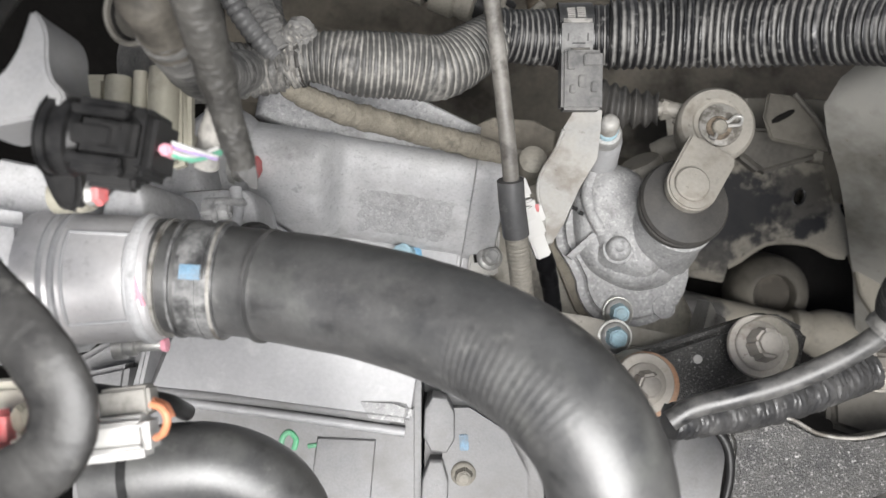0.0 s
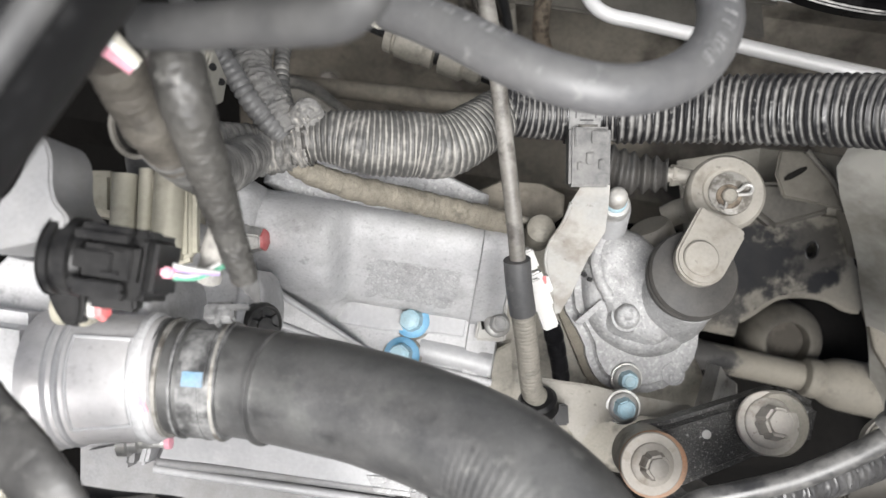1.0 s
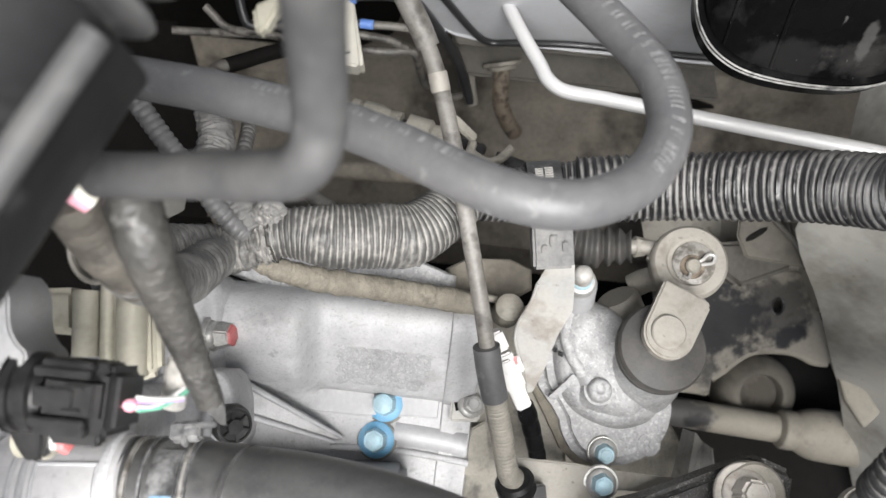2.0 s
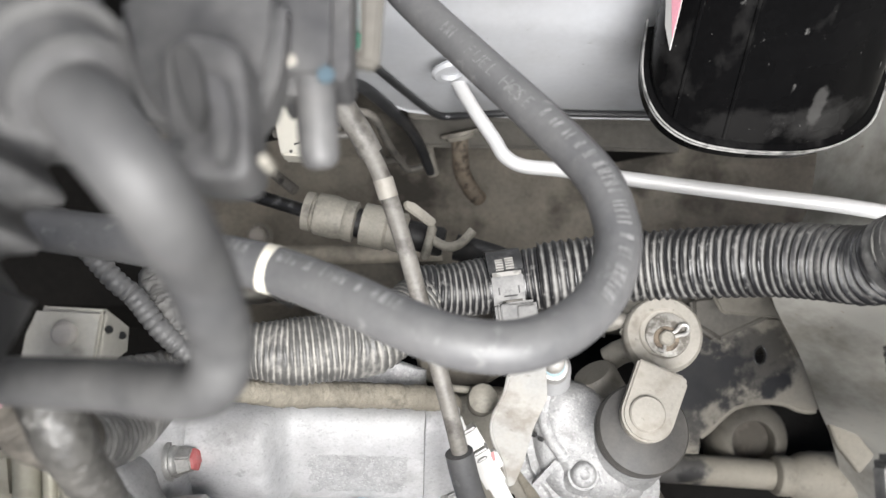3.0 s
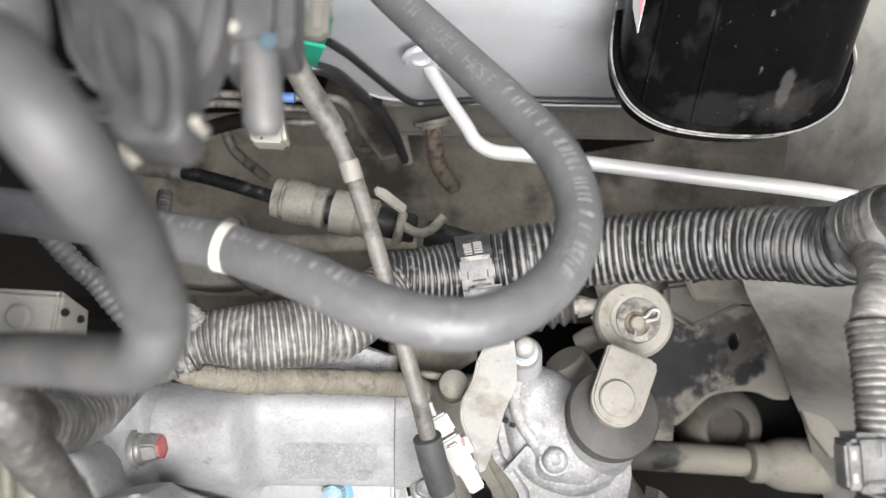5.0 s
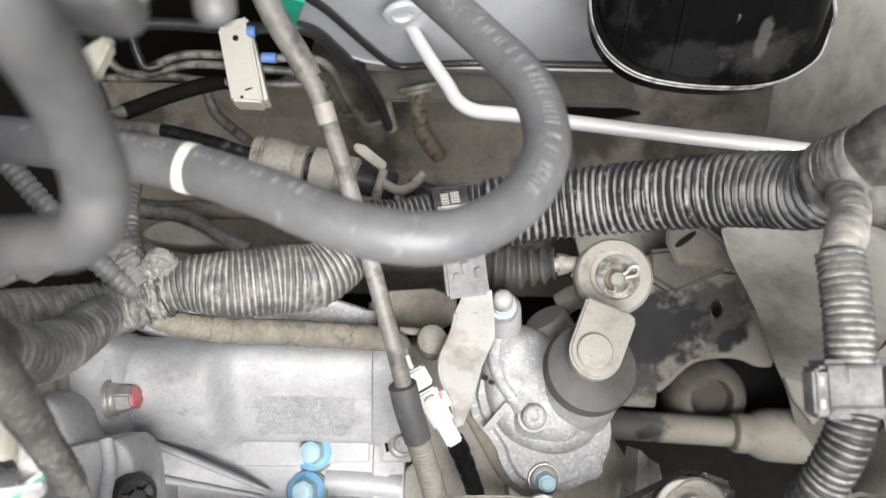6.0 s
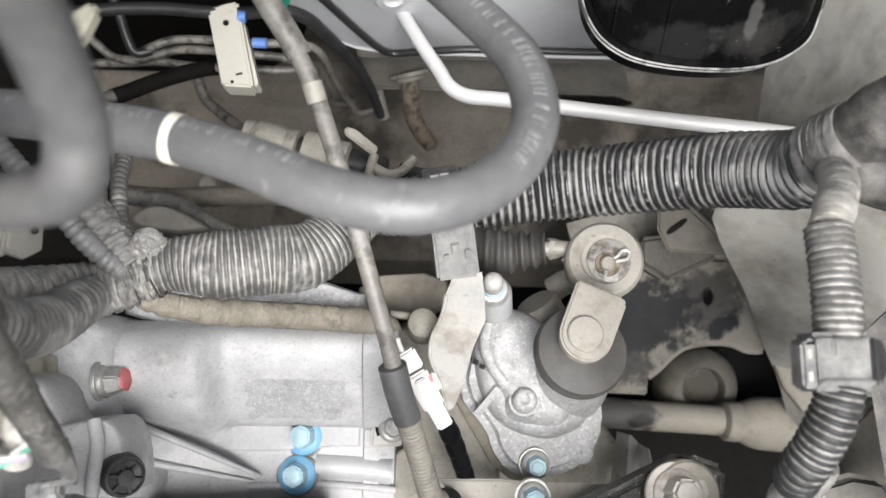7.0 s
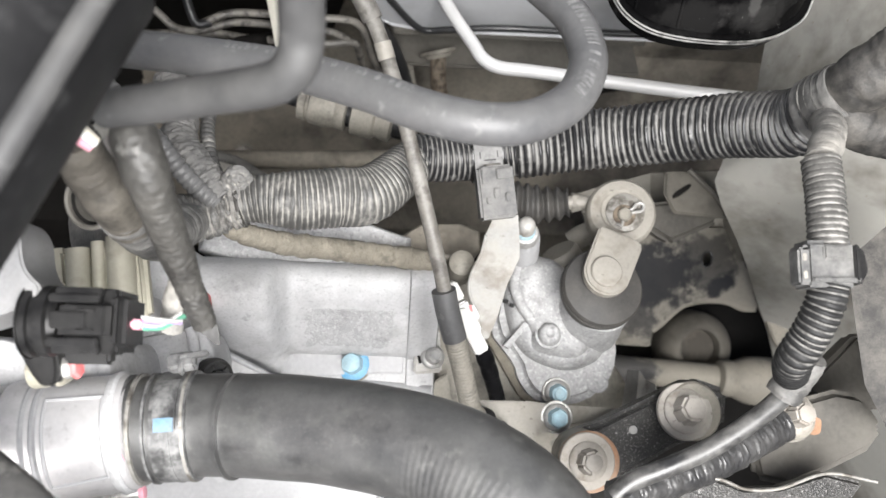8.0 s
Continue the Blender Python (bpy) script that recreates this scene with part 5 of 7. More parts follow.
part("sheath", sweep([(-0.0739, 0.0909, 0.0450), (-0.0702, 0.0844, 0.0400), (-0.0588, 0.0794, 0.0300), (-0.0428, 0.0748, 0.0180), (-0.0225, 0.0709, 0.0060), (-0.0010, 0.0662, -0.0060), (0.0250, 0.0601, -0.0160), (0.0365, 0.0556, -0.0240), (0.0386, 0.0503, -0.0400)], wrapped(0, 0.0007, lambda k: 0.0052 + 0.0014 * math.sin(min(1, k * 2.5) * 1.57)), 28, 0.0006, crease=0.0016), tan_tape, loom)

# black taped cables rising over the case
tail = thing("taped_harness_branch", (-0.0778, 0.0593, 0.1500), "black tape-wrapped harness branch with a cut end", "wiring")
part("sheath", sweep([(-0.0676, 0.0890, 0.2280), (-0.0668, 0.0815, 0.2300), (-0.0655, 0.0717, 0.2270), (-0.0652, 0.0607, 0.2160), (-0.0655, 0.0487, 0.2000), (-0.0651, 0.0351, 0.1860), (-0.0639, 0.0239, 0.1760)], lambda d, n: (0.0082 - 0.0038 * d / n) * min(1, 0.60 + 5 * d / n) + 0.0005 * noise.noise((d * 80, 2, 0)), 44, 0.0005, crease=0.0013), tail_tape, tail, "dust-dulled black tape")
part("flap", loft([[(-0.0700, 0.0290, 0.1790), (-0.0600, 0.0290, 0.1790), (-0.0600, 0.0290, 0.1770), (-0.0700, 0.0290, 0.1770)], [(-0.0662, 0.0215, 0.1760), (-0.0592, 0.0200, 0.1760), (-0.0592, 0.0200, 0.1748), (-0.0662, 0.0215, 0.1748)], [(-0.0618, 0.0160, 0.1740), (-0.0598, 0.0155, 0.1740), (-0.0598, 0.0155, 0.1732), (-0.0618, 0.0160, 0.1732)]]), vinyl, tail, "loose tape end")
part("fork", sweep([(-0.0689, 0.0408, 0.1850), (-0.0730, 0.0337, 0.1800), (-0.0768, 0.0245, 0.1740)], wrapped(0.0042, 0.0008), 24, 0.0007, crease=0.001), tape, tail)
part("sheath", sweep([(-0.0903, 0.0889, 0.2180), (-0.0905, 0.0825, 0.2050), (-0.0882, 0.0744, 0.1900), (-0.0877, 0.0700, 0.1700)], wrapped(0, 0.0008, lambda k: 0.0078 + 0.0026 * k), 36, 0.0008, crease=0.0014), brown_tape, tail, "dust-brown taped bundle")
part("lower_sheath", sweep([(-0.0880, 0.0715, 0.1800), (-0.0877, 0.0694, 0.1650), (-0.0894, 0.0709, 0.1200), (-0.0868, 0.0860, 0.0700)], ribbed(0, 0.0012, 0.0052, lambda k: 0.0100 + 0.0012 * math.sin(k * 3.14)), 36, 0.0007, crease=0.0014), joint_tape, tail, "grey-dusted conduit")
for dx, dy, m in ((-18, -6, pink_paint), (-6, -14, wire_white), (6, -8, cream_plastic), (-10, 6, pink_paint), (2, -2, wire_white)):
    a, b = Vector((-0.0862, 0.0885, 0.2240)), Vector((-0.0912, 0.0935, 0.2250))
    off = Vector((dx, -dy, 0)) * 0.00018
    part("wire", sweep([a + off * 0.6 + Vector((0.004, -0.004, -0.004)), a + off, b + off * 1.6], 0.0019, 10, 0.002), m, tail)

# ---------------------------------------------------------------- looped hose with printed marks
loop = thing("breather_hose", (0.0420, 0.0764, 0.1900), "smooth grey rubber hose in a loop with a white band", "hose")
LOOP = [(-0.0836, 0.1406, 0.1650), (-0.0594, 0.1318, 0.1720), (-0.0344, 0.1213, 0.1800), (-0.0137, 0.1123, 0.1860), (0.0080, 0.0988, 0.1960), (0.0253, 0.0863, 0.2040), (0.0404, 0.0777, 0.2090), (0.0557, 0.0738, 0.2090), (0.0712, 0.0760, 0.2030), (0.0858, 0.0839, 0.1940), (0.0959, 0.0961, 0.1850), (0.1000, 0.1090, 0.1780), (0.0992, 0.1277, 0.1680), (0.0883, 0.1546, 0.1520), (0.0722, 0.1873, 0.1340), (0.0525, 0.2257, 0.1150), (0.0366, 0.2607, 0.1000)]
part("tube", sweep(LOOP, 0.0078, 32, 0.003), soft_rubber, loop)
part("tube_end", sweep([(-0.0830, 0.1404, 0.1652), (-0.1000, 0.1462, 0.1600), (-0.1250, 0.1540, 0.1500), (-0.1600, 0.1640, 0.1350)], 0.0078, 32, 0.003), soft_rubber, loop)
part("band", sweep([(-0.0155, 0.1130, 0.1860), (-0.0136, 0.1121, 0.1862), (-0.0117, 0.1112, 0.1866)], 0.0080, 32, 0.001), cream_plastic, loop, "white paint band")



def printed(outline, start, way, lean, r):
    """Wraps flat shapes (verts, faces) onto the looped hose; lean: radians from its top towards its right-hand side."""
    line, length = spline(LOOP, 0.002)
    verts = []
    for x, y in outline[0]:
        d = (start + way * x) / length * (len(line) - 1)
        i = max(0, min(len(line) - 2, int(d)))
        p = line[i].lerp(line[i + 1], d - i)
        t = (line[i + 1] - line[i]).normalized()
        side = t.cross(Vector((0, 0, 1))).normalized()
        up = side.cross(t)
        a = lean - way * y / r
        verts.append(tuple(p + (side * math.sin(a) + up * math.cos(a)) * (r + 0.00025)))
    return verts, outline[1]


def letters(text, size):
    font = bpy.data.curves.new("print", "FONT")
    font.body, font.size, font.resolution_u = text, size, 2
    ob = new("print", font)
    mesh = bpy.data.meshes.new_from_object(ob.evaluated_get(bpy.context.evaluated_depsgraph_get()))
    fine = bmesh.new()
    fine.from_mesh(mesh)
    bmesh.ops.triangulate(fine, faces=fine.faces)
    bmesh.ops.subdivide_edges(fine, edges=fine.edges, cuts=2, use_grid_fill=True)
    fine.to_mesh(mesh)
    fine.free()
    shape = [(v.co.x, v.co.y) for v in mesh.vertices], [tuple(f.vertices) for f in mesh.polygons]
    bpy.data.objects.remove(ob)
    bpy.data.meshes.remove(mesh)
    return shape


def bars(widths, height):
    verts, faces, x = [], [], 0.0
    for w in widths:
        if w > 0:
            n = len(verts)
            for k in range(6):
                verts += [(x, height * k / 5), (x + w, height * k / 5)]
            faces += [(n + 2 * k, n + 2 * k + 1, n + 2 * k + 3, n + 2 * k + 2) for k in range(5)]
        x += abs(w)
    return verts, faces


def print_bars(widths, height, start, way, lean):
    x = 0.0
    for w in widths:
        if w > 0:
            part("print_bar", printed(bars([w], height), start + way * x, way, lean, 0.0078), print_ink, loop)
        x += abs(w)


x = 0.0
for sign in "FUEL HOSE":
    if sign != " ":
        part("letter", printed(letters(sign, 0.0074), 0.3330 - x, -1, -0.50, 0.0078), print_ink, loop, "worn white printed letter")
    x += 0.0050 if sign != " " else 0.0035
ink = random.Random(5)


def scrawl(signs):
    """Widths of unreadable signs and, negative, the gaps between them."""
    row = []
    for k in range(signs):
        row += [ink.uniform(0.0009, 0.0024), -ink.uniform(0.0007, 0.0012)]
        if ink.random() < 0.28:
            row.append(-0.0028)
    return row


print_bars(scrawl(3), 0.0050, 0.3500, -1, -0.45)
print_bars(scrawl(26), 0.0048, 0.2850, -1, -0.25)
print_bars(scrawl(13), 0.0048, 0.0838, 1, -0.30)
print_bars(scrawl(8), 0.0048, 0.0480, 1, -0.30)

# ---------------------------------------------------------------- control cable
cable = thing("control_cable", (0.0346, 0.0441, -0.0200), "grey control cable with a crimped sleeve and threaded end", "cable")
part("sheath", sweep([(0.0081, 0.2109, 0.1050), (0.0137, 0.1936, 0.0960), (0.0222, 0.1705, 0.0850), (0.0258, 0.1545, 0.0800), (0.0289, 0.1332, 0.0740), (0.0319, 0.1056, 0.0640), (0.0348, 0.0744, 0.0540), (0.0371, 0.0476, 0.0450), (0.0382, 0.0299, 0.0380)], 0.0042, 20, 0.004), cable_skin, cable)
part("upper_sheath", sweep([(0.0069, 0.2146, 0.1080), (0.0120, 0.1969, 0.0980), (0.0184, 0.1828, 0.0890), (0.0216, 0.1731, 0.0855)], 0.0056, 20, 0.003), cable_skin, cable)
part("band", sweep([(0.0247, 0.1619, 0.0820), (0.0258, 0.1533, 0.0795)], 0.0047, 20, 0.002), pale_steel, cable)
part("sleeve", sweep([(0.0376, 0.0327, 0.0400), (0.0384, 0.0202, 0.0340), (0.0403, 0.0058, 0.0260)], 0.0069, 24, 0.002), soft_rubber, cable)
part("threaded_end", sweep([(0.0400, 0.0072, 0.0260), (0.0426, -0.0124, 0.0140), (0.0451, -0.0360, 0.0000), (0.0486, -0.0414, -0.0120)], ribbed(0.0062, 0.0005, 0.0022), 24, 0.00045), dirty_steel, cable)
holder = thing("cable_bracket", (0.0608, -0.0526, -0.0300), "dusty steel cable bracket with a black holder", "bracket")
part("plate", prism([(0.0509, -0.0335), (0.0853, -0.0402), (0.1113, -0.0481), (0.1089, -0.0593), (0.0839, -0.0629), (0.0749, -0.0738), (0.0674, -0.0621)], -0.042, -0.037, 0.001), pale_steel, holder)
part("strip", loft([[(0.1089, -0.0469, -0.0400), (0.1081, -0.0583, -0.0400), (0.1088, -0.0590, -0.0440), (0.1096, -0.0475, -0.0440)], [(0.1598, -0.0596, -0.0520), (0.1576, -0.0672, -0.0520), (0.1587, -0.0679, -0.0560), (0.1610, -0.0603, -0.0560)]]), pale_steel, holder)
part("socket", lathe([(0.010, 0), (0.0115, 0.002), (0.0115, 0.009), (0.0095, 0.011), (0.0065, 0.011)], axis((0.0516, -0.0522, -0.0300), (-0.15, 0.6, 0.5)), 24), black_plastic, holder)
part("latch", block((0.012, 0.009, 0.007), axis((0.0626, -0.0548, -0.0330), (0.1, 0, 1)), 0.001), black_plastic, holder)
part("fin", prism([(0.0293, -0.0186), (0.0394, -0.0143), (0.0388, -0.0483), (0.0203, -0.0457)], -0.075, -0.068, 0.001), dirty_steel, holder)
bolt(holder, (0.1012, -0.0532, -0.0370), (0, -0.05, 1), 0.0118, 0.0085, 0.0088, teal_steel, zinc, "blue-tinted bolt", (0.0105, zinc))

# white switch plug and its taped lead
switch = thing("white_connector", (0.0522, 0.0189, -0.0200), "white plastic connector with a red mark", "connector")
a, b = Vector((0.0439, 0.0397, -0.0100)), Vector((0.0602, -0.0059, -0.0220))
sm = axis(a, b - a) @ pose(0, 0, 0, 0, 0, 0)
part("head", block((0.012, 0.010, 0.012), sm @ pose(0, 0, 0.000), 0.0012), white_plastic, switch)
part("body", block((0.012, 0.013, 0.022), sm @ pose(0, 0, 0.013), 0.0012), white_plastic, switch)
part("neck", block((0.009, 0.0085, 0.014), sm @ pose(0, 0, 0.034), 0.001), white_plastic, switch)
part("latch", block((0.004, 0.006, 0.010), sm @ pose(0.007, 0.0, 0.018), 0.0008), white_plastic, switch)
part("latch", block((0.006, 0.004, 0.008), sm @ pose(0, 0.008, 0.016), 0.0008), white_plastic, switch)
part("paint_mark", block((0.0045, 0.0022, 0.0008), axis((0.0560, 0.0228, -0.0098), (0.1, 0, 1)), 0.0002), red_paint, switch, "red mark")
part("lead", sweep([(0.0599, -0.0027, -0.0220), (0.0629, -0.0148, -0.0300), (0.0662, -0.0325, -0.0420), (0.0674, -0.0434, -0.0500)], wrapped(0.0052, 0.0012), 18, 0.001), gloss_black, switch, "black taped lead")
part("wire", sweep([(0.0421, 0.0470, -0.0060), (0.0426, 0.0429, -0.0070), (0.0438, 0.0391, -0.0100)], 0.0014, 8), wire_white, switch)

# ---------------------------------------------------------------- selector housing and linkage
gearbox = thing("selector_housing", (0.1188, -0.0062, -0.0900), "cast aluminium selector housing with rough cast lettering", "engine part")
part("flange", prism([(0.0825, 0.0380), (0.0975, 0.0458), (0.1413, 0.0325), (0.1591, -0.0058), (0.1562, -0.0260), (0.1475, -0.0398), (0.1295, -0.0499), (0.1069, -0.0490), (0.0928, -0.0412), (0.0862, -0.0264), (0.0861, -0.0162), (0.0713, 0.0106)], -0.12, -0.066, 0.006, rounds=5, smooth=1), rough_alu, gearbox)
part("gasket", prism([(0.0673, 0.0145), (0.0777, 0.0125), (0.0964, -0.0294), (0.1113, -0.0529), (0.1004, -0.0542), (0.0859, -0.0377)], -0.12, -0.079, 0.001), tan_tape, gearbox, "brown gasket edge")
part("tower", lathe([(0.030, -0.03), (0.0265, 0.0), (0.0235, 0.012), (0.0220, 0.034), (0.020, 0.036)], axis((0.1396, 0.0076, -0.0660), (0.12, 0.25, 1)), 40), rough_alu, gearbox)
part("shoulder", pillow([(0.0874, 0.0468), (0.1078, 0.0567), (0.1301, 0.0475), (0.1413, 0.0183), (0.1411, -0.0151), (0.1254, -0.0253), (0.1032, -0.0178), (0.0919, 0.0107)], -0.10, -0.048, 0.022, 0.40, lump=0.004), rough_alu, gearbox)
part("boss", lathe([(0.0130, -0.03), (0.0098, -0.006), (0.0080, 0.000), (0.0072, 0.0048), (0.0062, 0.0070), (0.0046, 0.0080), (0.0030, 0.0080), (0.0018, 0.0070), (0, 0.0068)], axis((0.1086, -0.0008, -0.0490), (-0.05, 0.1, 1)), 36), rough_alu, gearbox)
part("apron", pillow([(0.0871, 0.0452), (0.1075, 0.0467), (0.1291, 0.0015), (0.1498, -0.0070), (0.1453, -0.0245), (0.1205, -0.0287), (0.1032, -0.0206), (0.0880, -0.0078), (0.0839, 0.0156)], -0.10, -0.054, 0.016, 0.35, 2, 0.003), rough_alu, gearbox)
part("fillet", lathe([(0.0170, -0.012), (0.0135, -0.0075), (0.0112, -0.0040), (0.0100, -0.0010), (0.0092, 0.0012)], axis((0.1086, -0.0008, -0.0490), (-0.05, 0.1, 1)), 36), rough_alu, gearbox)
part("rib", sweep([(0.1004, 0.0091, -0.0520), (0.0945, 0.0229, -0.0520), (0.0931, 0.0357, -0.0540), (0.0969, 0.0470, -0.0560)], 0.0040, 16, 0.002), rough_alu, gearbox)
part("spigot", lathe([(0.0105, -0.03), (0.0100, 0.02), (0.0085, 0.024), (0.006, 0.024)], axis((0.1028, 0.0576, -0.0500), (-0.08, 0.3, 1)), 28), smooth_alu, gearbox)
part("rib", loft([[(0.0789, -0.0027, -0.0660), (0.0829, -0.0058, -0.0660), (0.0825, -0.0055, -0.0620), (0.0796, -0.0026, -0.0620)], [(0.0953, 0.0096, -0.0660), (0.0985, 0.0066, -0.0660), (0.0965, 0.0082, -0.0500), (0.0942, 0.0103, -0.0500)]]), rough_alu, gearbox)
part("cast_mark", lathe([(0.0072, 0), (0.0072, 0.0012), (0.0060, 0.0012), (0.0060, 0.0003), (0.0001, 0.0003)], axis((0.1389, -0.0381, -0.0662), (0, 0, 1)), 28), rough_alu, gearbox, "raised cast ring")
part("cast_mark", block((0.0018, 0.008, 0.0012), axis((0.1389, -0.0381, -0.0662), (0, 0, 1)) @ pose(0, 0, 0, 0, 0, 35), 0.0003), rough_alu, gearbox)
part("cast_mark", block((0.0018, 0.007, 0.0012), axis((0.1389, -0.0381, -0.0662), (0, 0, 1)) @ pose(0, 0, 0, 0, 0, -40), 0.0003), rough_alu, gearbox)
bolt(gearbox, (0.1096, -0.0396, -0.0640), (0, -0.1, 1), 0.0112, 0.0085, 0.0088, teal_steel, zinc, "blue-tinted bolt", (0.0098, zinc))
cap_at = axis((0.0986, 0.0634, -0.0140), (-0.05, 0.25, 1))
part("stud_flange", lathe([(0.0088, -0.004), (0.0088, 0.0015), (0.0078, 0.0030), (0.0062, 0.0034)], cap_at, 28), zinc, gearbox, "plated flange of a stud")
part("stud_band", lathe([(0.0058, 0.003), (0.0060, 0.0035), (0.0060, 0.0075), (0.0057, 0.0080)], cap_at, 28), teal_steel, gearbox, "blue paint band")
part("stud_cap", lathe([(0.0056, 0.002), (0.0056, 0.0120), (0.0054, 0.0150), (0.0046, 0.0172), (0.0030, 0.0184), (0, 0.0188)], cap_at, 28), leaf_steel, gearbox, "pale rounded stud cap")
for k in (0, 0.33, 0.69, 1):
    m = axis(Vector((0.0819, 0.0293, -0.0580)).lerp(Vector((0.0926, 0.0199, -0.0580)), k), (-0.3, 0, 1))
    part("print_mark", block((0.0026, 0.0034, 0.004), m @ pose(0, 0, -0.002, 0, 0, -30), 0.0003), black_plastic, gearbox)
stop = thing("rubber_stop", (0.0581, 0.0522, -0.0500), "round dirty rubber stop on the case", "stop")
part("body", lathe([(0.0088, -0.025), (0.0090, 0.0), (0.0082, 0.005), (0.005, 0.007), (0, 0.0075)], axis((0.0578, 0.0531, -0.0340), (0, 0.1, 1)), 24), dirty_steel, stop)
part("pin", sweep([(0.0407, 0.0625, -0.0400), (0.0518, 0.0592, -0.0400)], 0.0022, 10), dirty_steel, stop)

lever = thing("shift_lever", (0.1501, 0.0298, -0.0400), "dusty steel shift lever on a round rubber dust cover", "lever")
tilt = (0.10, 0.20, 1)
part("dust_cover", lathe([(0.0225, -0.010), (0.0255, -0.008), (0.0270, -0.003), (0.0270, -0.0005), (0.0262, 0.0004), (0.0262, 0.0016), (0.0268, 0.003), (0.0255, 0.0050), (0.0200, 0.0062), (0.0120, 0.0080), (0.0, 0.0085)], axis((0.1395, 0.0215, -0.0140), tilt) @ Matrix.Diagonal((0.955, 0.955, 1, 1)), 48), dust_cover, lever, "black rubber dust cover")
pm = axis((0.1412, 0.0293, -0.0030), tilt) @ pose(0, 0, 0, 0, 0, 0)
ld = (pm.inverted() @ Vector((0.1606, 0.0648, -0.0100)))
ln, la = math.hypot(ld.x, ld.y), math.atan2(ld.y, ld.x)
arc = [(0.0145 * math.cos(math.pi / 2 + math.pi * k / 14), 0.0145 * math.sin(math.pi / 2 + math.pi * k / 14)) for k in range(15)]
part("arm", prism(arc + [(0.0255, -0.0148), (0.0285, -0.0118), (0.0275, 0.0148)], -0.003, 0.004, 0.0012, pm @ pose(0, 0, 0, 0, 0, math.degrees(la) - 6)), pale_steel, lever)
part("pin", lathe([(0.0098, 0), (0.0098, 0.0056), (0.0090, 0.0064), (0, 0.0066)], pm @ pose(0.001, 0, 0), 24), pale_steel, lever)
part("neck", lathe([(0.012, -0.02), (0.012, 0.0)], pm, 24), dirty_steel, lever)
joint = thing("cable_end_joint", (0.1767, 0.0742, -0.0600), "round cable end with washer, split pin and dirt", "joint")
jm = axis((0.1702, 0.0707, -0.0400), (-0.06, 0.10, 1))
part("cup", lathe([(0.018, -0.016), (0.0222, -0.014), (0.0232, -0.002), (0.0228, 0.002), (0.0210, 0.0040), (0.0150, 0.0046), (0.0135, 0.0030), (0, 0.0028)], jm, 44), pale_steel, joint, "dusty cream cup")
part("washer", lathe([(0.0130, 0.002), (0.0130, 0.0042), (0.0120, 0.0048), (0.0, 0.0050)], jm @ pose(-0.001, 0.002, 0), 32), worn_zinc, joint, "dirty plated washer")
part("grease", lathe([(0.0075, 0.0050), (0.0070, 0.0056), (0, 0.0058)], jm @ pose(0.0015, 0.003, 0), 20), brown_rust, joint, "rust and dried grease")
part("pin", lathe([(0.0046, 0.004), (0.0046, 0.0085), (0.0036, 0.0096), (0, 0.0098)], jm @ pose(0.0015, 0.003, 0), 18), dirty_steel, joint)
part("split_pin", sweep([jm @ Vector(p) for p in ((0.001, 0.004, 0.0075), (-0.004, 0.006, 0.0075), (-0.009, 0.0085, 0.007), (-0.0125, 0.006, 0.007), (-0.010, 0.003, 0.007), (-0.005, 0.0035, 0.0075), (0.0, 0.0015, 0.0075))], 0.0011, 8, 0.001), zinc, joint, "steel split pin")
part("split_pin", sweep([jm @ Vector(p) for p in ((0.004, 0.004, 0.007), (0.008, 0.007, 0.0065), (0.0095, 0.004, 0.006))], 0.0011, 8, 0.001), zinc, joint)
part("eye", prism([(-0.016, -0.020), (0.016, -0.020), (0.017, 0.0), (-0.017, 0.0)], -0.014, -0.006, 0.002, jm), pale_steel, joint)
shift = thing("shift_cable", (0.1224, 0.0882, -0.0600), "shift cable end with a black rubber bellows", "cable")
part("bellows", sweep([(0.0987, 0.0928, -0.0620), (0.1154, 0.0888, -0.0600), (0.1289, 0.0868, -0.0580), (0.1405, 0.0854, -0.0550)], ribbed(0, 0.0045, 0.0072, lambda k: 0.0175 - 0.007 * k, 0.8), 28, 0.0007), dust_cover, shift, "black rubber bellows")
part("rod", sweep([(0.1368, 0.0855, -0.0540), (0.1485, 0.0839, -0.0520), (0.1613, 0.0799, -0.0500)], 0.0048, 16), pale_steel, shift)
part("nut", hexagon(0.012, 0.008, axis((0.1413, 0.0851, -0.0540), (1, -0.15, 0.02))), pale_steel, shift)
pivot = thing("pivot_sleeve", (0.1363, 0.0526, -0.0900), "dirty round pivot sleeve behind the lever", "joint")
part("sleeve", lathe([(0.014, -0.02), (0.0145, 0.012), (0.0125, 0.015), (0, 0.015)], axis((0.1354, 0.0427, -0.0750), (-0.35, 0.8, 0.35)), 28), pale_steel, pivot)
part("arm", sweep([(0.1448, 0.0617, -0.0850), (0.1538, 0.0651, -0.0800), (0.1637, 0.0646, -0.0750)], 0.008, 16), pale_steel, pivot)

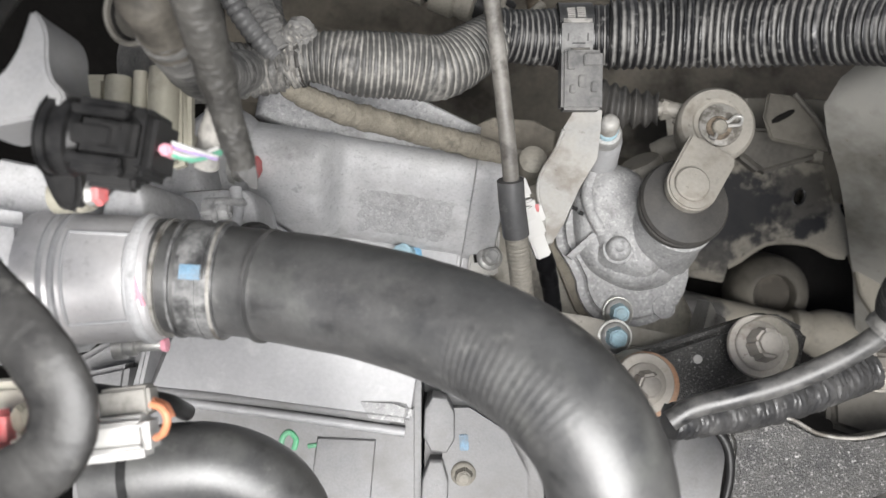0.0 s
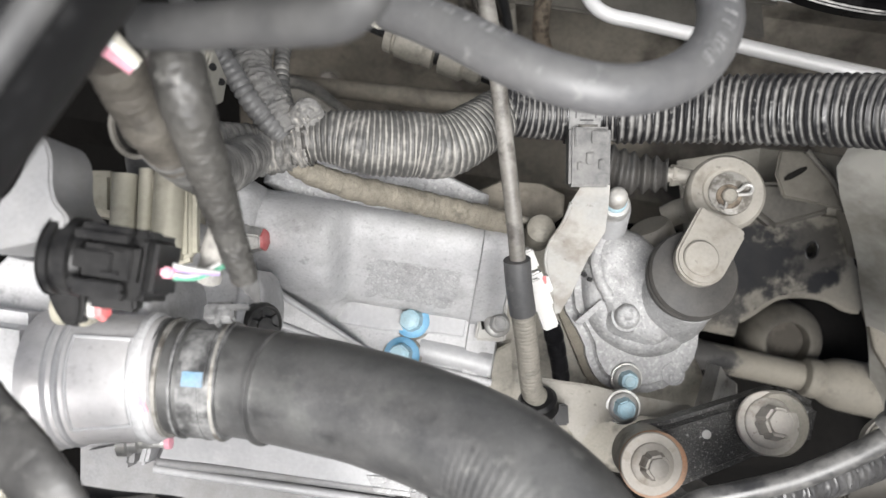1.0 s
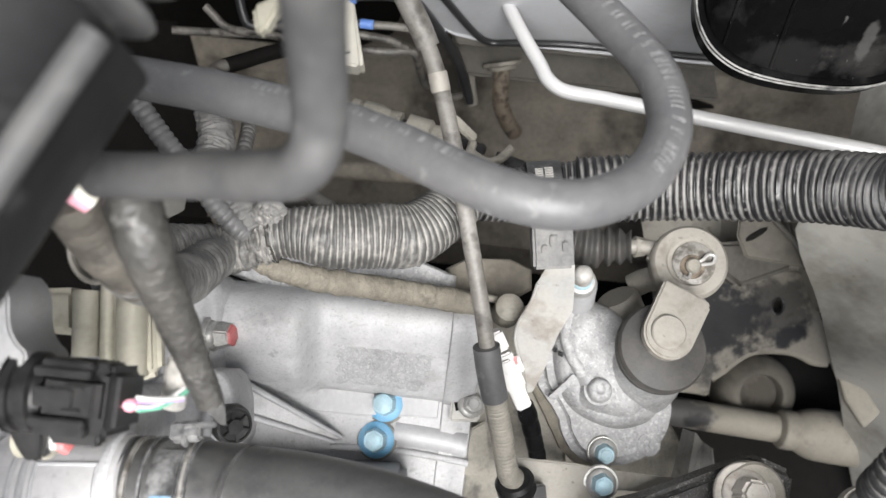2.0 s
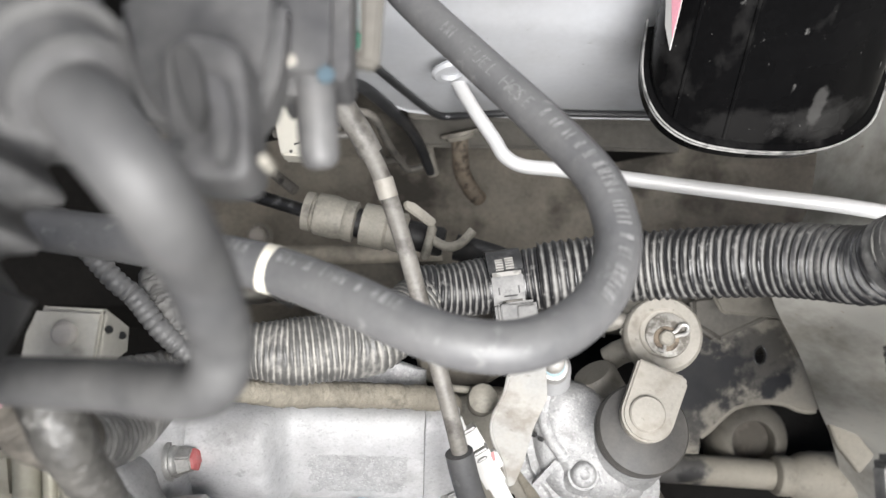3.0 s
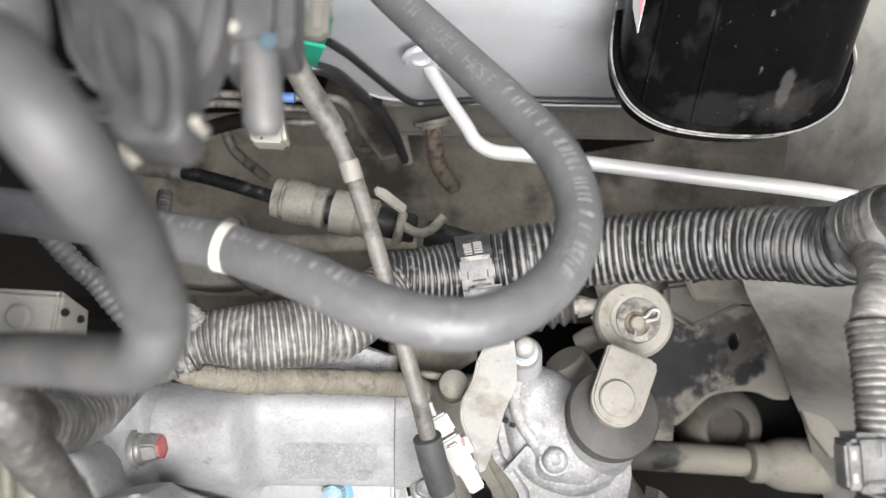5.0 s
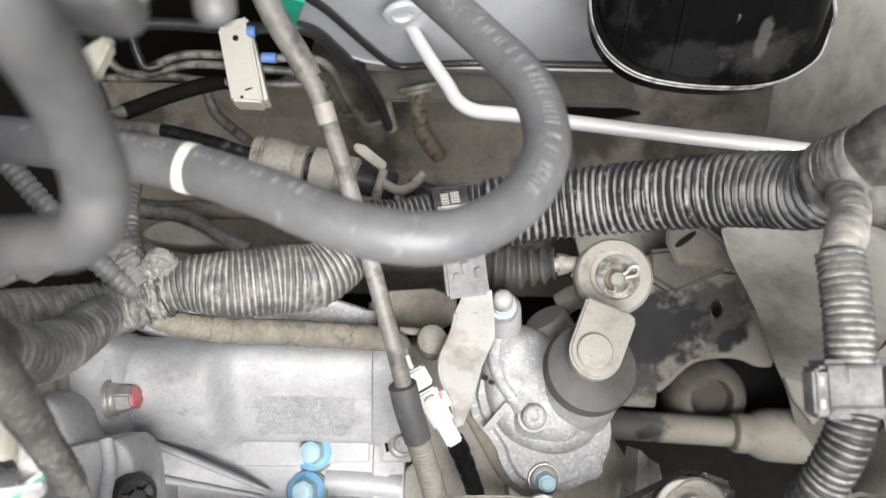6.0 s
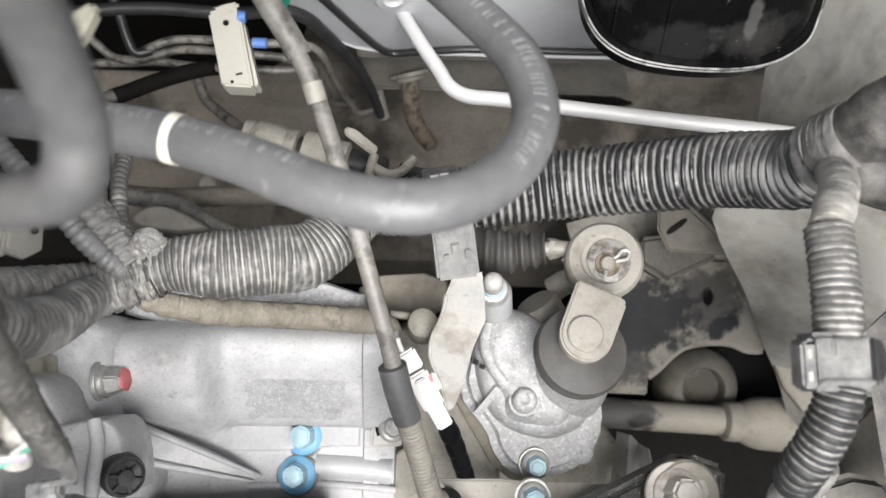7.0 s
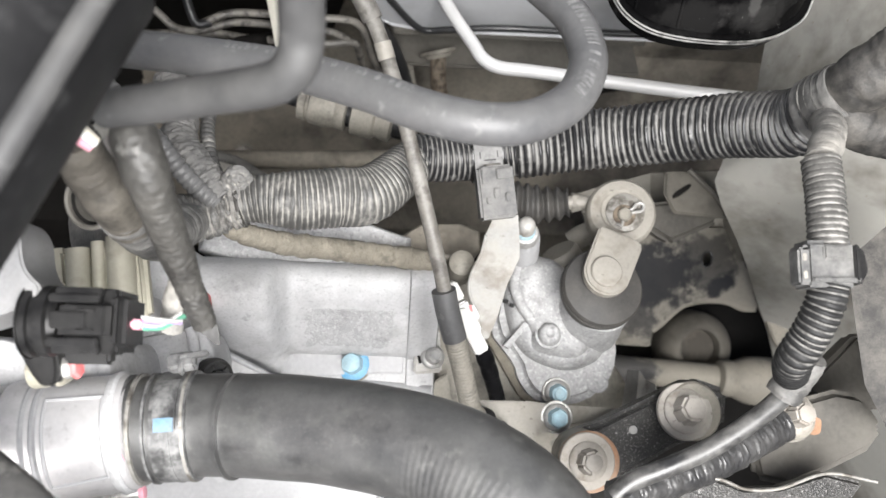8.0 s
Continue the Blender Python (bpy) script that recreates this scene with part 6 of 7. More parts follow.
# leaf-shaped bracket that carries the harness clip
leaf = thing("harness_bracket", (0.0756, 0.0428, -0.0200), "pale leaf-shaped steel bracket stained with dirt", "bracket")
LEAF_POINTS = [(0.0765, 0.0722, 0.0120), (0.0915, 0.0712, 0.0100), (0.0915, 0.0604, 0.0020), (0.0904, 0.0473, -0.0060), (0.0818, 0.0337, -0.0160), (0.0733, 0.0148, -0.0260), (0.0663, 0.0033, -0.0310), (0.0616, 0.0023, -0.0310), (0.0610, 0.0171, -0.0270), (0.0580, 0.0335, -0.0210), (0.0604, 0.0439, -0.0160), (0.0676, 0.0546, -0.0060), (0.0714, 0.0641, 0.0020)]
bm = bmesh.new()
vs = [bm.verts.new(p) for p in LEAF_POINTS]
bm.faces.new(vs)
bmesh.ops.triangulate(bm, faces=bm.faces)
made = bmesh.ops.extrude_face_region(bm, geom=list(bm.faces))
bmesh.ops.translate(bm, vec=(0, 0.0006, 0.0025), verts=[v for v in made["geom"] if isinstance(v, bmesh.types.BMVert)])
part("plate", bm, leaf_steel, leaf, sharp=60)
part("rolled_edge", sweep([(0.0715, 0.0639, 0.0040), (0.0677, 0.0544, -0.0040), (0.0606, 0.0438, -0.0140), (0.0582, 0.0334, -0.0190), (0.0612, 0.0171, -0.0250), (0.0620, 0.0030, -0.0290)], 0.0011, 10, 0.002), leaf_steel, leaf)

# ---------------------------------------------------------------- mount arm and bolts beside the housing
arm = thing("mount_arm", (0.1465, -0.0710, -0.0200), "black rough-painted steel mount arm with a paint dot", "bracket")
part("plate", prism([(0.0969, -0.0713), (0.1025, -0.0605), (0.1206, -0.0580), (0.1582, -0.0482), (0.1849, -0.0417), (0.2042, -0.0527), (0.1973, -0.0757), (0.1657, -0.0803), (0.1275, -0.0936), (0.1059, -0.0963)], -0.03, -0.008, 0.004, rounds=3), black_steel, arm)
part("paint_dot", lathe([(0.0026, 0), (0.0025, 0.0008), (0, 0.0012)], axis((0.1403, -0.0659, -0.0080), (0, 0, 1)), 14), white_plastic, arm)
bolt(arm, (0.1704, -0.0593, 0.0040), (0.10, 0.17, 1), 0.0175, 0.0125, 0.0135, bolt_steel, bolt_steel, "large dirty flange bolt", (0.0172, bolt_steel), 0.11)
part("bush", lathe([(0.0176, 0), (0.0176, 0.010), (0.016, 0.012)], axis((0.1753, -0.0608, -0.0090), (0.10, 0.05, 1)), 36), dirty_steel, arm)
bolt(arm, (0.1024, -0.0743, 0.0240), (0.06, 0.02, 1), 0.0142, 0.0105, 0.0110, dull_bolt, dull_bolt, "dirty bolt with a rusty rim", (0.0160, dull_bolt), 0.11)
part("bush", lathe([(0.0165, -0.03), (0.0165, 0.004), (0.0155, 0.0050)], axis((0.1044, -0.0757, 0.0140), (-0.05, 0, 1)), 40), dirty_steel, arm)
part("rim", lathe([(0.0160, 0), (0.0174, 0.0008), (0.0174, 0.0024), (0.0160, 0.0032)], axis((0.1042, -0.0754, 0.0172), (-0.05, 0, 1)), 40), rust, arm, "orange rusted rim")
crumple = thing("heat_shield_scrap", (0.1809, -0.0495, -0.1200), "crumpled grey metal shield edge", "shield")
part("plate", loft([[(0.1594, -0.0736, -0.1100), (0.1709, -0.0347, -0.1000), (0.1736, -0.0356, -0.1050), (0.1630, -0.0751, -0.1150)], [(0.1675, -0.0693, -0.0950), (0.1754, -0.0364, -0.0880), (0.1783, -0.0381, -0.0940), (0.1704, -0.0713, -0.1000)], [(0.1816, -0.0709, -0.1120), (0.1842, -0.0449, -0.1040), (0.1867, -0.0470, -0.1100), (0.1846, -0.0723, -0.1180)], [(0.1883, -0.0669, -0.1000), (0.1880, -0.0486, -0.0980), (0.1906, -0.0504, -0.1040), (0.1909, -0.0689, -0.1060)]]), zinc, crumple)

# ---------------------------------------------------------------- suspension seen through the gap
strut = thing("suspension_bracket", (0.2865, 0.0309, -0.2400), "beige dusty suspension bracket stained black by oil", "bracket")
OIL_HOLE = circle(0.2926, 0.0413, 0.0072, 20, 0.66, 1.15)
part("plate", prism([(0.2019, 0.0836), (0.3208, 0.0660), (0.3261, 0.0287), (0.3400, -0.0040), (0.3630, -0.0510), (0.3480, -0.0620), (0.3364, -0.0388), (0.3342, -0.0231), (0.3305, -0.0074), (0.3265, -0.0085), (0.3200, -0.0077), (0.3127, -0.0050), (0.3046, 0.0006), (0.2924, 0.0046), (0.2768, 0.0062), (0.2634, 0.0050), (0.2508, -0.0012), (0.2415, -0.0072), (0.2312, -0.0120), (0.2266, -0.0250), (0.1880, -0.0160)], -0.217, -0.210, 0.002, holes=[OIL_HOLE]), oiled_plate, strut, "beige plate with a black oil stain")
part("rolled_edge", sweep([(0.2312, -0.0120, -0.2130), (0.2415, -0.0072, -0.2130), (0.2508, -0.0012, -0.2130), (0.2634, 0.0050, -0.2130), (0.2768, 0.0062, -0.2130), (0.2924, 0.0046, -0.2130), (0.3046, 0.0006, -0.2130), (0.3127, -0.0050, -0.2130), (0.3200, -0.0077, -0.2130), (0.3265, -0.0085, -0.2130)], 0.0028, 12, 0.003), beige_dirt, strut)
part("hole_rim", sweep([(x, y, -0.2105) for x, y in OIL_HOLE + OIL_HOLE[:1]], 0.0010, 8, 0.001), oil_stain, strut, "oily rim of the hole")
upper = thing("steering_arm", (0.2901, 0.0687, -0.2000), "dark dirty steel arm behind the cable end", "bracket")
part("arm", prism([(0.2404, 0.0958), (0.2934, 0.0930), (0.3013, 0.0695), (0.2541, 0.0583), (0.2357, 0.0747)], -0.20, -0.185, 0.004, rounds=3), dim_steel, upper)
part("plate", prism([(0.2473, 0.1133), (0.2683, 0.1100), (0.2834, 0.0879), (0.2901, 0.0668), (0.2469, 0.0784), (0.2425, 0.0954)], -0.150, -0.146, 0.0015, rounds=3), disc_dirt, upper, "beige triangular plate")
part("slot", prism([(0.2478, 0.0936), (0.2655, 0.1011), (0.2654, 0.0964), (0.2487, 0.0888)], -0.1462, -0.1455, 0, smooth=1), black_and_shade, upper)
# dark bead that draws the shadow along the plate's edge
part("rolled_edge", sweep([(0.2663, 0.1110, -0.1450), (0.2747, 0.0994, -0.1450), (0.2830, 0.0878, -0.1450), (0.2882, 0.0748, -0.1450), (0.2903, 0.0652, -0.1450)], 0.0022, 12, 0.003), dim_steel, upper)
hub = thing("brake_disc", (0.3100, -0.0380, -0.3300), "dusty brake disc with a round hub opening", "wheel part")
hub_at = axis((0.3125, -0.0400, -0.3220), (-0.05, -0.12, 1))
part("disc", lathe([(0.0192, -0.02), (0.0194, -0.001), (0.0204, 0.0006), (0.0225, 0.0008), (0.0285, -0.003), (0.0340, -0.008), (0.0375, -0.016), (0.0380, -0.04)], hub_at, 64), disc_dirt, hub)
part("well", lathe([(0.0196, -0.03), (0.0191, -0.015), (0, -0.016)], hub_at, 32), floor_dirt, hub)
# added black sheet that gives the darkness of the hollow round the disc
part("back_plate", prism([(0.20, -0.16), (0.42, -0.16), (0.42, 0.06), (0.20, 0.06)], -0.372, -0.366, 0), black_and_shade, hub, "black sheet standing in for the dark hollow round the disc")
shaft = thing("drive_shaft", (0.2814, -0.0613, -0.3300), "beige dusty drive shaft with a stepped joint housing", "wheel part")
sd = Vector((0.3990, -0.0902, -0.3150)) - Vector((0.2129, -0.0414, -0.3000))
part("shaft", lathe([(0.0135, -0.05), (0.0135, 0.118), (0.0130, 0.12)], axis((0.2153, -0.0424, -0.3100), sd), 36), oiled_shaft, shaft)
part("joint", lathe([(0.0132, -0.002), (0.0168, -0.001), (0.0180, 0.001), (0.0182, 0.010), (0.0176, 0.0125), (0.0172, 0.0135), (0.0184, 0.0155), (0.0205, 0.020), (0.0228, 0.026), (0.0240, 0.034), (0.0244, 0.050), (0.0240, 0.10), (0.020, 0.11)], axis((0.3215, -0.0700, -0.3120), sd), 48), beige_dirt, shaft, "stepped cream joint housing")
lower = thing("lower_arm", (0.3212, -0.1216, -0.4000), "pale dusty lower suspension arm", "wheel part")
part("plate", prism([(0.2334, -0.0716), (0.3480, -0.0962), (0.4139, -0.1225), (0.3883, -0.1438), (0.3563, -0.1333), (0.2966, -0.1071), (0.2302, -0.0863)], -0.380, -0.368, 0.003, rounds=3), beige_dirt, lower)

# ---------------------------------------------------------------- wing-side bracket, tube and rough black tray
tray = thing("black_tray", (0.1695, -0.1152, 0.0500), "rough black wrinkle-painted steel tray with a rolled edge", "bracket")
part("plate", prism([(0.1277, -0.0872), (0.1447, -0.0855), (0.1575, -0.0879), (0.1700, -0.0952), (0.1879, -0.0981), (0.2140, -0.0953), (0.2341, -0.1040), (0.2120, -0.1207), (0.1802, -0.1306), (0.1707, -0.1542), (0.1195, -0.1517), (0.1277, -0.1141), (0.1308, -0.0989)], 0.058, 0.068, 0.002, rounds=3), black_steel, tray)
part("rolled_edge", sweep([(0.1288, -0.0911, 0.0700), (0.1430, -0.0860, 0.0710), (0.1571, -0.0877, 0.0710), (0.1695, -0.0950, 0.0710), (0.1874, -0.0979, 0.0710), (0.2135, -0.0951, 0.0710), (0.2386, -0.1040, 0.0710)], 0.0009, 10, 0.003), worn_zinc, tray, "bare worn edge")
part("rolled_edge", sweep([(0.1117, -0.0841, 0.0680), (0.1219, -0.0901, 0.0690), (0.1275, -0.0987, 0.0700), (0.1279, -0.1115, 0.0700), (0.1237, -0.1266, 0.0700), (0.1174, -0.1516, 0.0700)], 0.0022, 10, 0.003), black_plastic, tray)
side = thing("wing_bracket", (0.2502, -0.0878, 0.0000), "beige dirt-covered wing bracket with a bolt", "bracket")
part("plate", prism([(0.1918, -0.0839), (0.2102, -0.0621), (0.2480, -0.0591), (0.2635, -0.0650), (0.2719, -0.0856), (0.2591, -0.0960), (0.2340, -0.1024), (0.2097, -0.1064), (0.1916, -0.0993)], 0.025, 0.035, 0.004, rounds=3), dim_steel, side)
part("plate", prism([(0.2511, -0.0610), (0.2954, -0.0331), (0.3319, -0.0393), (0.3275, -0.0849), (0.2763, -0.0794)], -0.03, -0.012, 0.003), dim_steel, side)
bolt(side, (0.2165, -0.0674, 0.0430), (0.12, 0.10, 1), 0.0136, 0.0110, 0.0112, dull_bolt, dull_bolt, "dirty bolt on stacked washers", (0.0135, dirty_steel), 0.11)
part("washer", lathe([(0.0145, -0.008), (0.0145, -0.0035), (0.013, -0.003)], axis((0.2165, -0.0674, 0.0430), (0.12, 0.10, 1)), 32), pale_steel, side)
part("rust_stain", prism([(-0.005, -0.003), (0.002, -0.005), (0.005, -0.001), (0.004, 0.005), (-0.002, 0.006), (-0.004, 0.002)], 0, 0.0004, 0, axis((0.2303, -0.0757, 0.0352), (0, 0, 1)), smooth=2), rust, side)
lining = thing("wing_lining", (0.2844, -0.0361, 0.0300), "grey dusty plastic wing lining edge", "panel")
part("edge", loft([[(0.2335, 0.0098, 0.1000), (0.2616, 0.0255, 0.1000), (0.3154, 0.0295, 0.0300), (0.2822, 0.0110, 0.0300)], [(0.2302, -0.0180, 0.1000), (0.2624, -0.0178, 0.1000), (0.3095, -0.0204, 0.0300), (0.2742, -0.0212, 0.0300)], [(0.2330, -0.0521, 0.0900), (0.2634, -0.0631, 0.0900), (0.3030, -0.0721, 0.0300), (0.2697, -0.0598, 0.0300)], [(0.2450, -0.0774, 0.0800), (0.2805, -0.0952, 0.0800), (0.3147, -0.1065, 0.0300), (0.2766, -0.0869, 0.0300)]]), dark_tape, lining)
vac = thing("black_vacuum_tube", (0.1544, -0.0707, 0.0700), "glossy black tube sheathed where it leaves the harness", "hose")
part("tube", sweep([(0.1861, -0.0329, 0.1280), (0.1803, -0.0449, 0.1180), (0.1673, -0.0562, 0.1080), (0.1467, -0.0671, 0.0980), (0.1256, -0.0739, 0.0900), (0.1089, -0.0779, 0.0860), (0.0983, -0.0838, 0.0840)], 0.0048, 24, 0.003), shiny_tube, vac)
part("tape", sweep([(0.1885, -0.0307, 0.1280), (0.1844, -0.0383, 0.1220), (0.1780, -0.0472, 0.1160)], wrapped(0.0078, 0.0010), 28, 0.0007, crease=0.0024), joint_tape, vac, "frayed grey tape")
part("return_tube", sweep([(0.0993, -0.0846, 0.0800), (0.1136, -0.0845, 0.0760), (0.1366, -0.0831, 0.0700), (0.1609, -0.0797, 0.0640), (0.1835, -0.0741, 0.0580), (0.2034, -0.0691, 0.0520)], wrapped(0, 0.0006, lambda k: 0.0078 + 0.002 * k), 36, 0.0007, crease=0.0024), crumpled, vac, "crumpled glossy black sleeve")

# ---------------------------------------------------------------- along the bulkhead
can = thing("charcoal_canister", (0.2217, 0.1623, 0.0300), "glossy black charcoal canister with a scuffed base flange", "canister")
CAN = [(0.1760, 0.2353), (0.1704, 0.2202), (0.1670, 0.2080), (0.1661, 0.1970), (0.1676, 0.1873), (0.1716, 0.1778), (0.1793, 0.1690), (0.1899, 0.1621), (0.2067, 0.1559), (0.2269, 0.1510), (0.2447, 0.1487), (0.2600, 0.1496), (0.2735, 0.1540), (0.2825, 0.1600), (0.2905, 0.1715), (0.2970, 0.1830), (0.2980, 0.2080)]
cx, cy = 0.2260, 0.1850


def grown(k):
    return [(cx + (p[0] - cx) * k, cy + (p[1] - cy) * k) for p in CAN]


def leant(v, z):
    """The canister narrows a little and leans back to the bulkhead as it rises."""
    k = 1 - 1.5 * (z - 0.036)
    wide = k if v[0] < cx else 1 - 0.5 * (z - 0.036)
    return (cx + (v[0] - cx) * wide, cy + (v[1] - cy) * k + 0.60 * (z - 0.036), z)


bm = prism(grown(0.93), 0.036, 0.14, 0.003, rounds=3, smooth=1)
for v in bm.verts:
    v.co = leant(v.co, v.co.z)
part("body", bm, can_black, can)
part("flange", prism(grown(0.985), 0.0350, 0.0372, 0.0009, rounds=2, smooth=1), can_black, can, "scuffed flange")
part("flange", prism(grown(0.978), 0.0310, 0.0330, 0.0009, rounds=2, smooth=1), can_black, can)
for k, z in ((0.984, 0.0372), (0.977, 0.0330)):
    part("flange_edge", sweep([(*p, z) for p in grown(k)], 0.0006, 8, 0.002), scuffed_edge, can, "worn pale edge")
part("skirt", prism(grown(0.96), 0.020, 0.0300, 0.0015, rounds=2, smooth=1), can_black, can)
ridge = [Vector((*p, 0)) for p in grown(0.931)]
for i, j, k in ((5, 6, 0.3), (7, 8, 0.5)):
    q = ridge[i].lerp(ridge[j], k)
    part("corner_ridge", sweep([leant(q, z) for z in (0.040, 0.065, 0.090, 0.135)], 0.0011, 10, 0.004), can_black, can)


def wall_patch(i, j, k, low, high):
    """A thin label round the side of the canister, over the corners i to j of its outline; its lower edge rises towards i."""
    edge = [Vector((*p, 0)) for p in grown(k)[i:j + 1]]
    out = [Vector((p[0] - cx, p[1] - cy, 0)).normalized() * 0.0005 for p in edge]
    lows = [low + 0.012 * (1 - n / (j - i)) ** 1.5 for n in range(j - i + 1)]
    return loft([[leant(p, z), leant(p, high), leant(p + o, high), leant(p + o, z)] for p, o, z in zip(edge, out, lows)])


part("sticker", wall_patch(2, 4, 0.934, 0.066, 0.132), white_plastic, can, "white sticker with a pink stripe")
part("sticker_stripe", wall_patch(3, 4, 0.938, 0.072, 0.132), pink_paint, can)

pipe = thing("white_pipe", (0.1472, 0.1830, -0.0800), "white-coated metal pipe bent along the bulkhead", "pipe")
part("tube", sweep([(0.0791, 0.3068, -0.1000), (0.0822, 0.2746, -0.0950), (0.0898, 0.2457, -0.0880), (0.0995, 0.2170, -0.0800), (0.1036, 0.2039, -0.0760), (0.1137, 0.1946, -0.0740), (0.1362, 0.1870, -0.0710), (0.1859, 0.1678, -0.0600), (0.2332, 0.1492, -0.0480), (0.2879, 0.1286, -0.0350), (0.3280, 0.1111, -0.0250), (0.3760, 0.0917, -0.0200)], 0.0048, 20, 0.003), white_pipe_paint, pipe)
grommet = thing("bulkhead_grommet", (0.0756, 0.2500, -0.0442), "grey rubber grommet in the bulkhead panel", "grommet")
part("ring", lathe([(0.012, 0), (0.013, 0.002), (0.011, 0.004), (0.007, 0.0045), (0.006, 0.002)], axis((0.0767, 0.2575, -0.0459), (0, -1, 0.1)), 28), panel_paint, grommet)
stud = thing("panel_stud", (0.1284, 0.2585, -0.0613), "small painted stud on the bulkhead", "stud")
part("head", lathe([(0.0034, 0), (0.0032, 0.0015), (0, 0.0022)], axis((0.1284, 0.2585, -0.0613), (0, -1, 0)), 16), panel_paint, stud)
nipple = thing("drain_elbow", (0.0904, 0.2577, -0.2300), "rusty drain elbow under the bulkhead flange", "pipe")
part("collar", lathe([(0.0165, 0), (0.0165, 0.003), (0.012, 0.004), (0.011, 0.007), (0.007, 0.007)], axis((0.0892, 0.2655, -0.2090), (0.05, -0.95, -0.35)), 28), dirty_steel, nipple)
part("elbow", sweep([(0.0893, 0.2625, -0.2120), (0.0879, 0.2508, -0.2220), (0.0876, 0.2372, -0.2360), (0.0941, 0.2256, -0.2560), (0.1008, 0.2199, -0.2700)], lambda s, n: 0.0072 + 0.0005 * noise.noise((s * 200, 0, 1)), 20, 0.002), brown_rust, nipple)
flange = thing("bulkhead_flange", (0.1333, 0.2514, -0.1800), "dusty lower flange of the bulkhead, darkened for the shadow under the panel", "panel")
# dark colour on the lips puts in the shadowed gap under the panel
part("lip", prism([(0.05, back(0.05) - 0.006), (0.26, back(0.26) - 0.006), (0.26, back(0.26) + 0.05), (0.05, back(0.05) + 0.05)], -0.166, -0.162, 0.0015), dim_steel, flange)
part("lip", prism([(0.05, back(0.05) - 0.012), (0.27, back(0.27) - 0.012), (0.27, back(0.27) + 0.03), (0.05, back(0.05) + 0.03)], -0.222, -0.217, 0.002), dim_steel, flange)
bolt_floor = thing("floor_bolt", (-0.1175, 0.2479, -0.3900), "dirt-covered bolt head in the floor", "bolt")
part("bolt", hexagon(0.019, 0.012, axis((-0.1136, 0.2403, -0.3640), (0, -0.2, 1)), 0.11), bolt_steel, bolt_floor)
part("flange", lathe([(0.0135, 0), (0.0135, 0.003), (0.011, 0.004)], axis((-0.1136, 0.2411, -0.3680), (0, -0.2, 1)), 20), dirty_steel, bolt_floor)

lines = thing("brake_pipes", (-0.0141, 0.2596, -0.1200), "dark coated brake pipes clipped along the bulkhead", "pipe")
PIPES = [([(-0.1676, 0.3057, -0.1000), (-0.1149, 0.3038, -0.1000), (-0.0773, 0.2987, -0.1000), (-0.0457, 0.2910, -0.1000), (-0.0213, 0.2861, -0.1000), (0.0029, 0.2760, -0.0828), (0.0187, 0.2729, -0.0927), (0.0290, 0.2708, -0.1184), (0.0403, 0.2685, -0.1535), (0.0491, 0.2665, -0.1850), (0.0562, 0.2567, -0.2150), (0.0617, 0.2434, -0.2400)], 0.0044, steel_pipe),
         ([(-0.1005, 0.2770, -0.1180), (-0.0842, 0.2805, -0.1150), (-0.0723, 0.2815, -0.1150), (-0.0511, 0.2779, -0.1150), (-0.0264, 0.2712, -0.1150), (0.0043, 0.2672, -0.1180), (0.0174, 0.2660, -0.1250), (0.0238, 0.2643, -0.1400), (0.0272, 0.2625, -0.1700), (0.0310, 0.2593, -0.2000), (0.0375, 0.2545, -0.2300), (0.0431, 0.2502, -0.2450), (0.0591, 0.2525, -0.2500)], 0.0030, grimy_pipe),
         ([(-0.1322, 0.2949, -0.1180), (-0.1277, 0.2895, -0.1200), (-0.1189, 0.2803, -0.1250), (-0.1016, 0.2756, -0.1250), (-0.0875, 0.2775, -0.1250), (-0.0734, 0.2785, -0.1250), (-0.0539, 0.2747, -0.1250), (-0.0242, 0.2667, -0.1250), (-0.0021, 0.2623, -0.1300), (0.0108, 0.2587, -0.1400)], 0.0031, grimy_pipe),
         ([(-0.1616, 0.2862, -0.1350), (-0.1144, 0.2794, -0.1350), (-0.0906, 0.2762, -0.1350), (-0.0673, 0.2688, -0.1350), (-0.0270, 0.2598, -0.1350), (-0.0042, 0.2562, -0.1380), (0.0120, 0.2570, -0.1420), (0.0173, 0.2560, -0.1500), (0.0200, 0.2568, -0.1900), (0.0238, 0.2567, -0.2250), (0.0400, 0.2604, -0.2450)], 0.0031, grimy_pipe),
         ([(0.0209, 0.2728, -0.0408), (0.0309, 0.2708, -0.0592), (0.0429, 0.2684, -0.0890), (0.0563, 0.2657, -0.1225), (0.0668, 0.2636, -0.1445), (0.0766, 0.2617, -0.1528), (0.0965, 0.2577, -0.1478), (0.1332, 0.2504, -0.1405), (0.1832, 0.2404, -0.1395), (0.2332, 0.2304, -0.1385), (0.2832, 0.2204, -0.1375)], 0.0026, steel_pipe),
         ([(-0.1067, 0.3186, -0.0950), (-0.1072, 0.3136, -0.1000), (-0.1051, 0.2982, -0.1050), (-0.1036, 0.2835, -0.1100), (-0.1011, 0.2767, -0.1150), (-0.0913, 0.2779, -0.1180)], 0.0034, steel_pipe),
         ([(-0.0695, 0.2731, -0.1600), (-0.0707, 0.2674, -0.1650), (-0.0674, 0.2537, -0.1700), (-0.0459, 0.2268, -0.1600)], 0.0040, grimy_pipe),
         ([(0.0610, 0.2582, -0.2220), (0.0626, 0.2478, -0.2370), (0.0634, 0.2420, -0.2430)], 0.0052, pale_steel)]
for pts, r, m in PIPES:
    part("pipe", sweep(pts, r, 16, 0.003), m, lines)
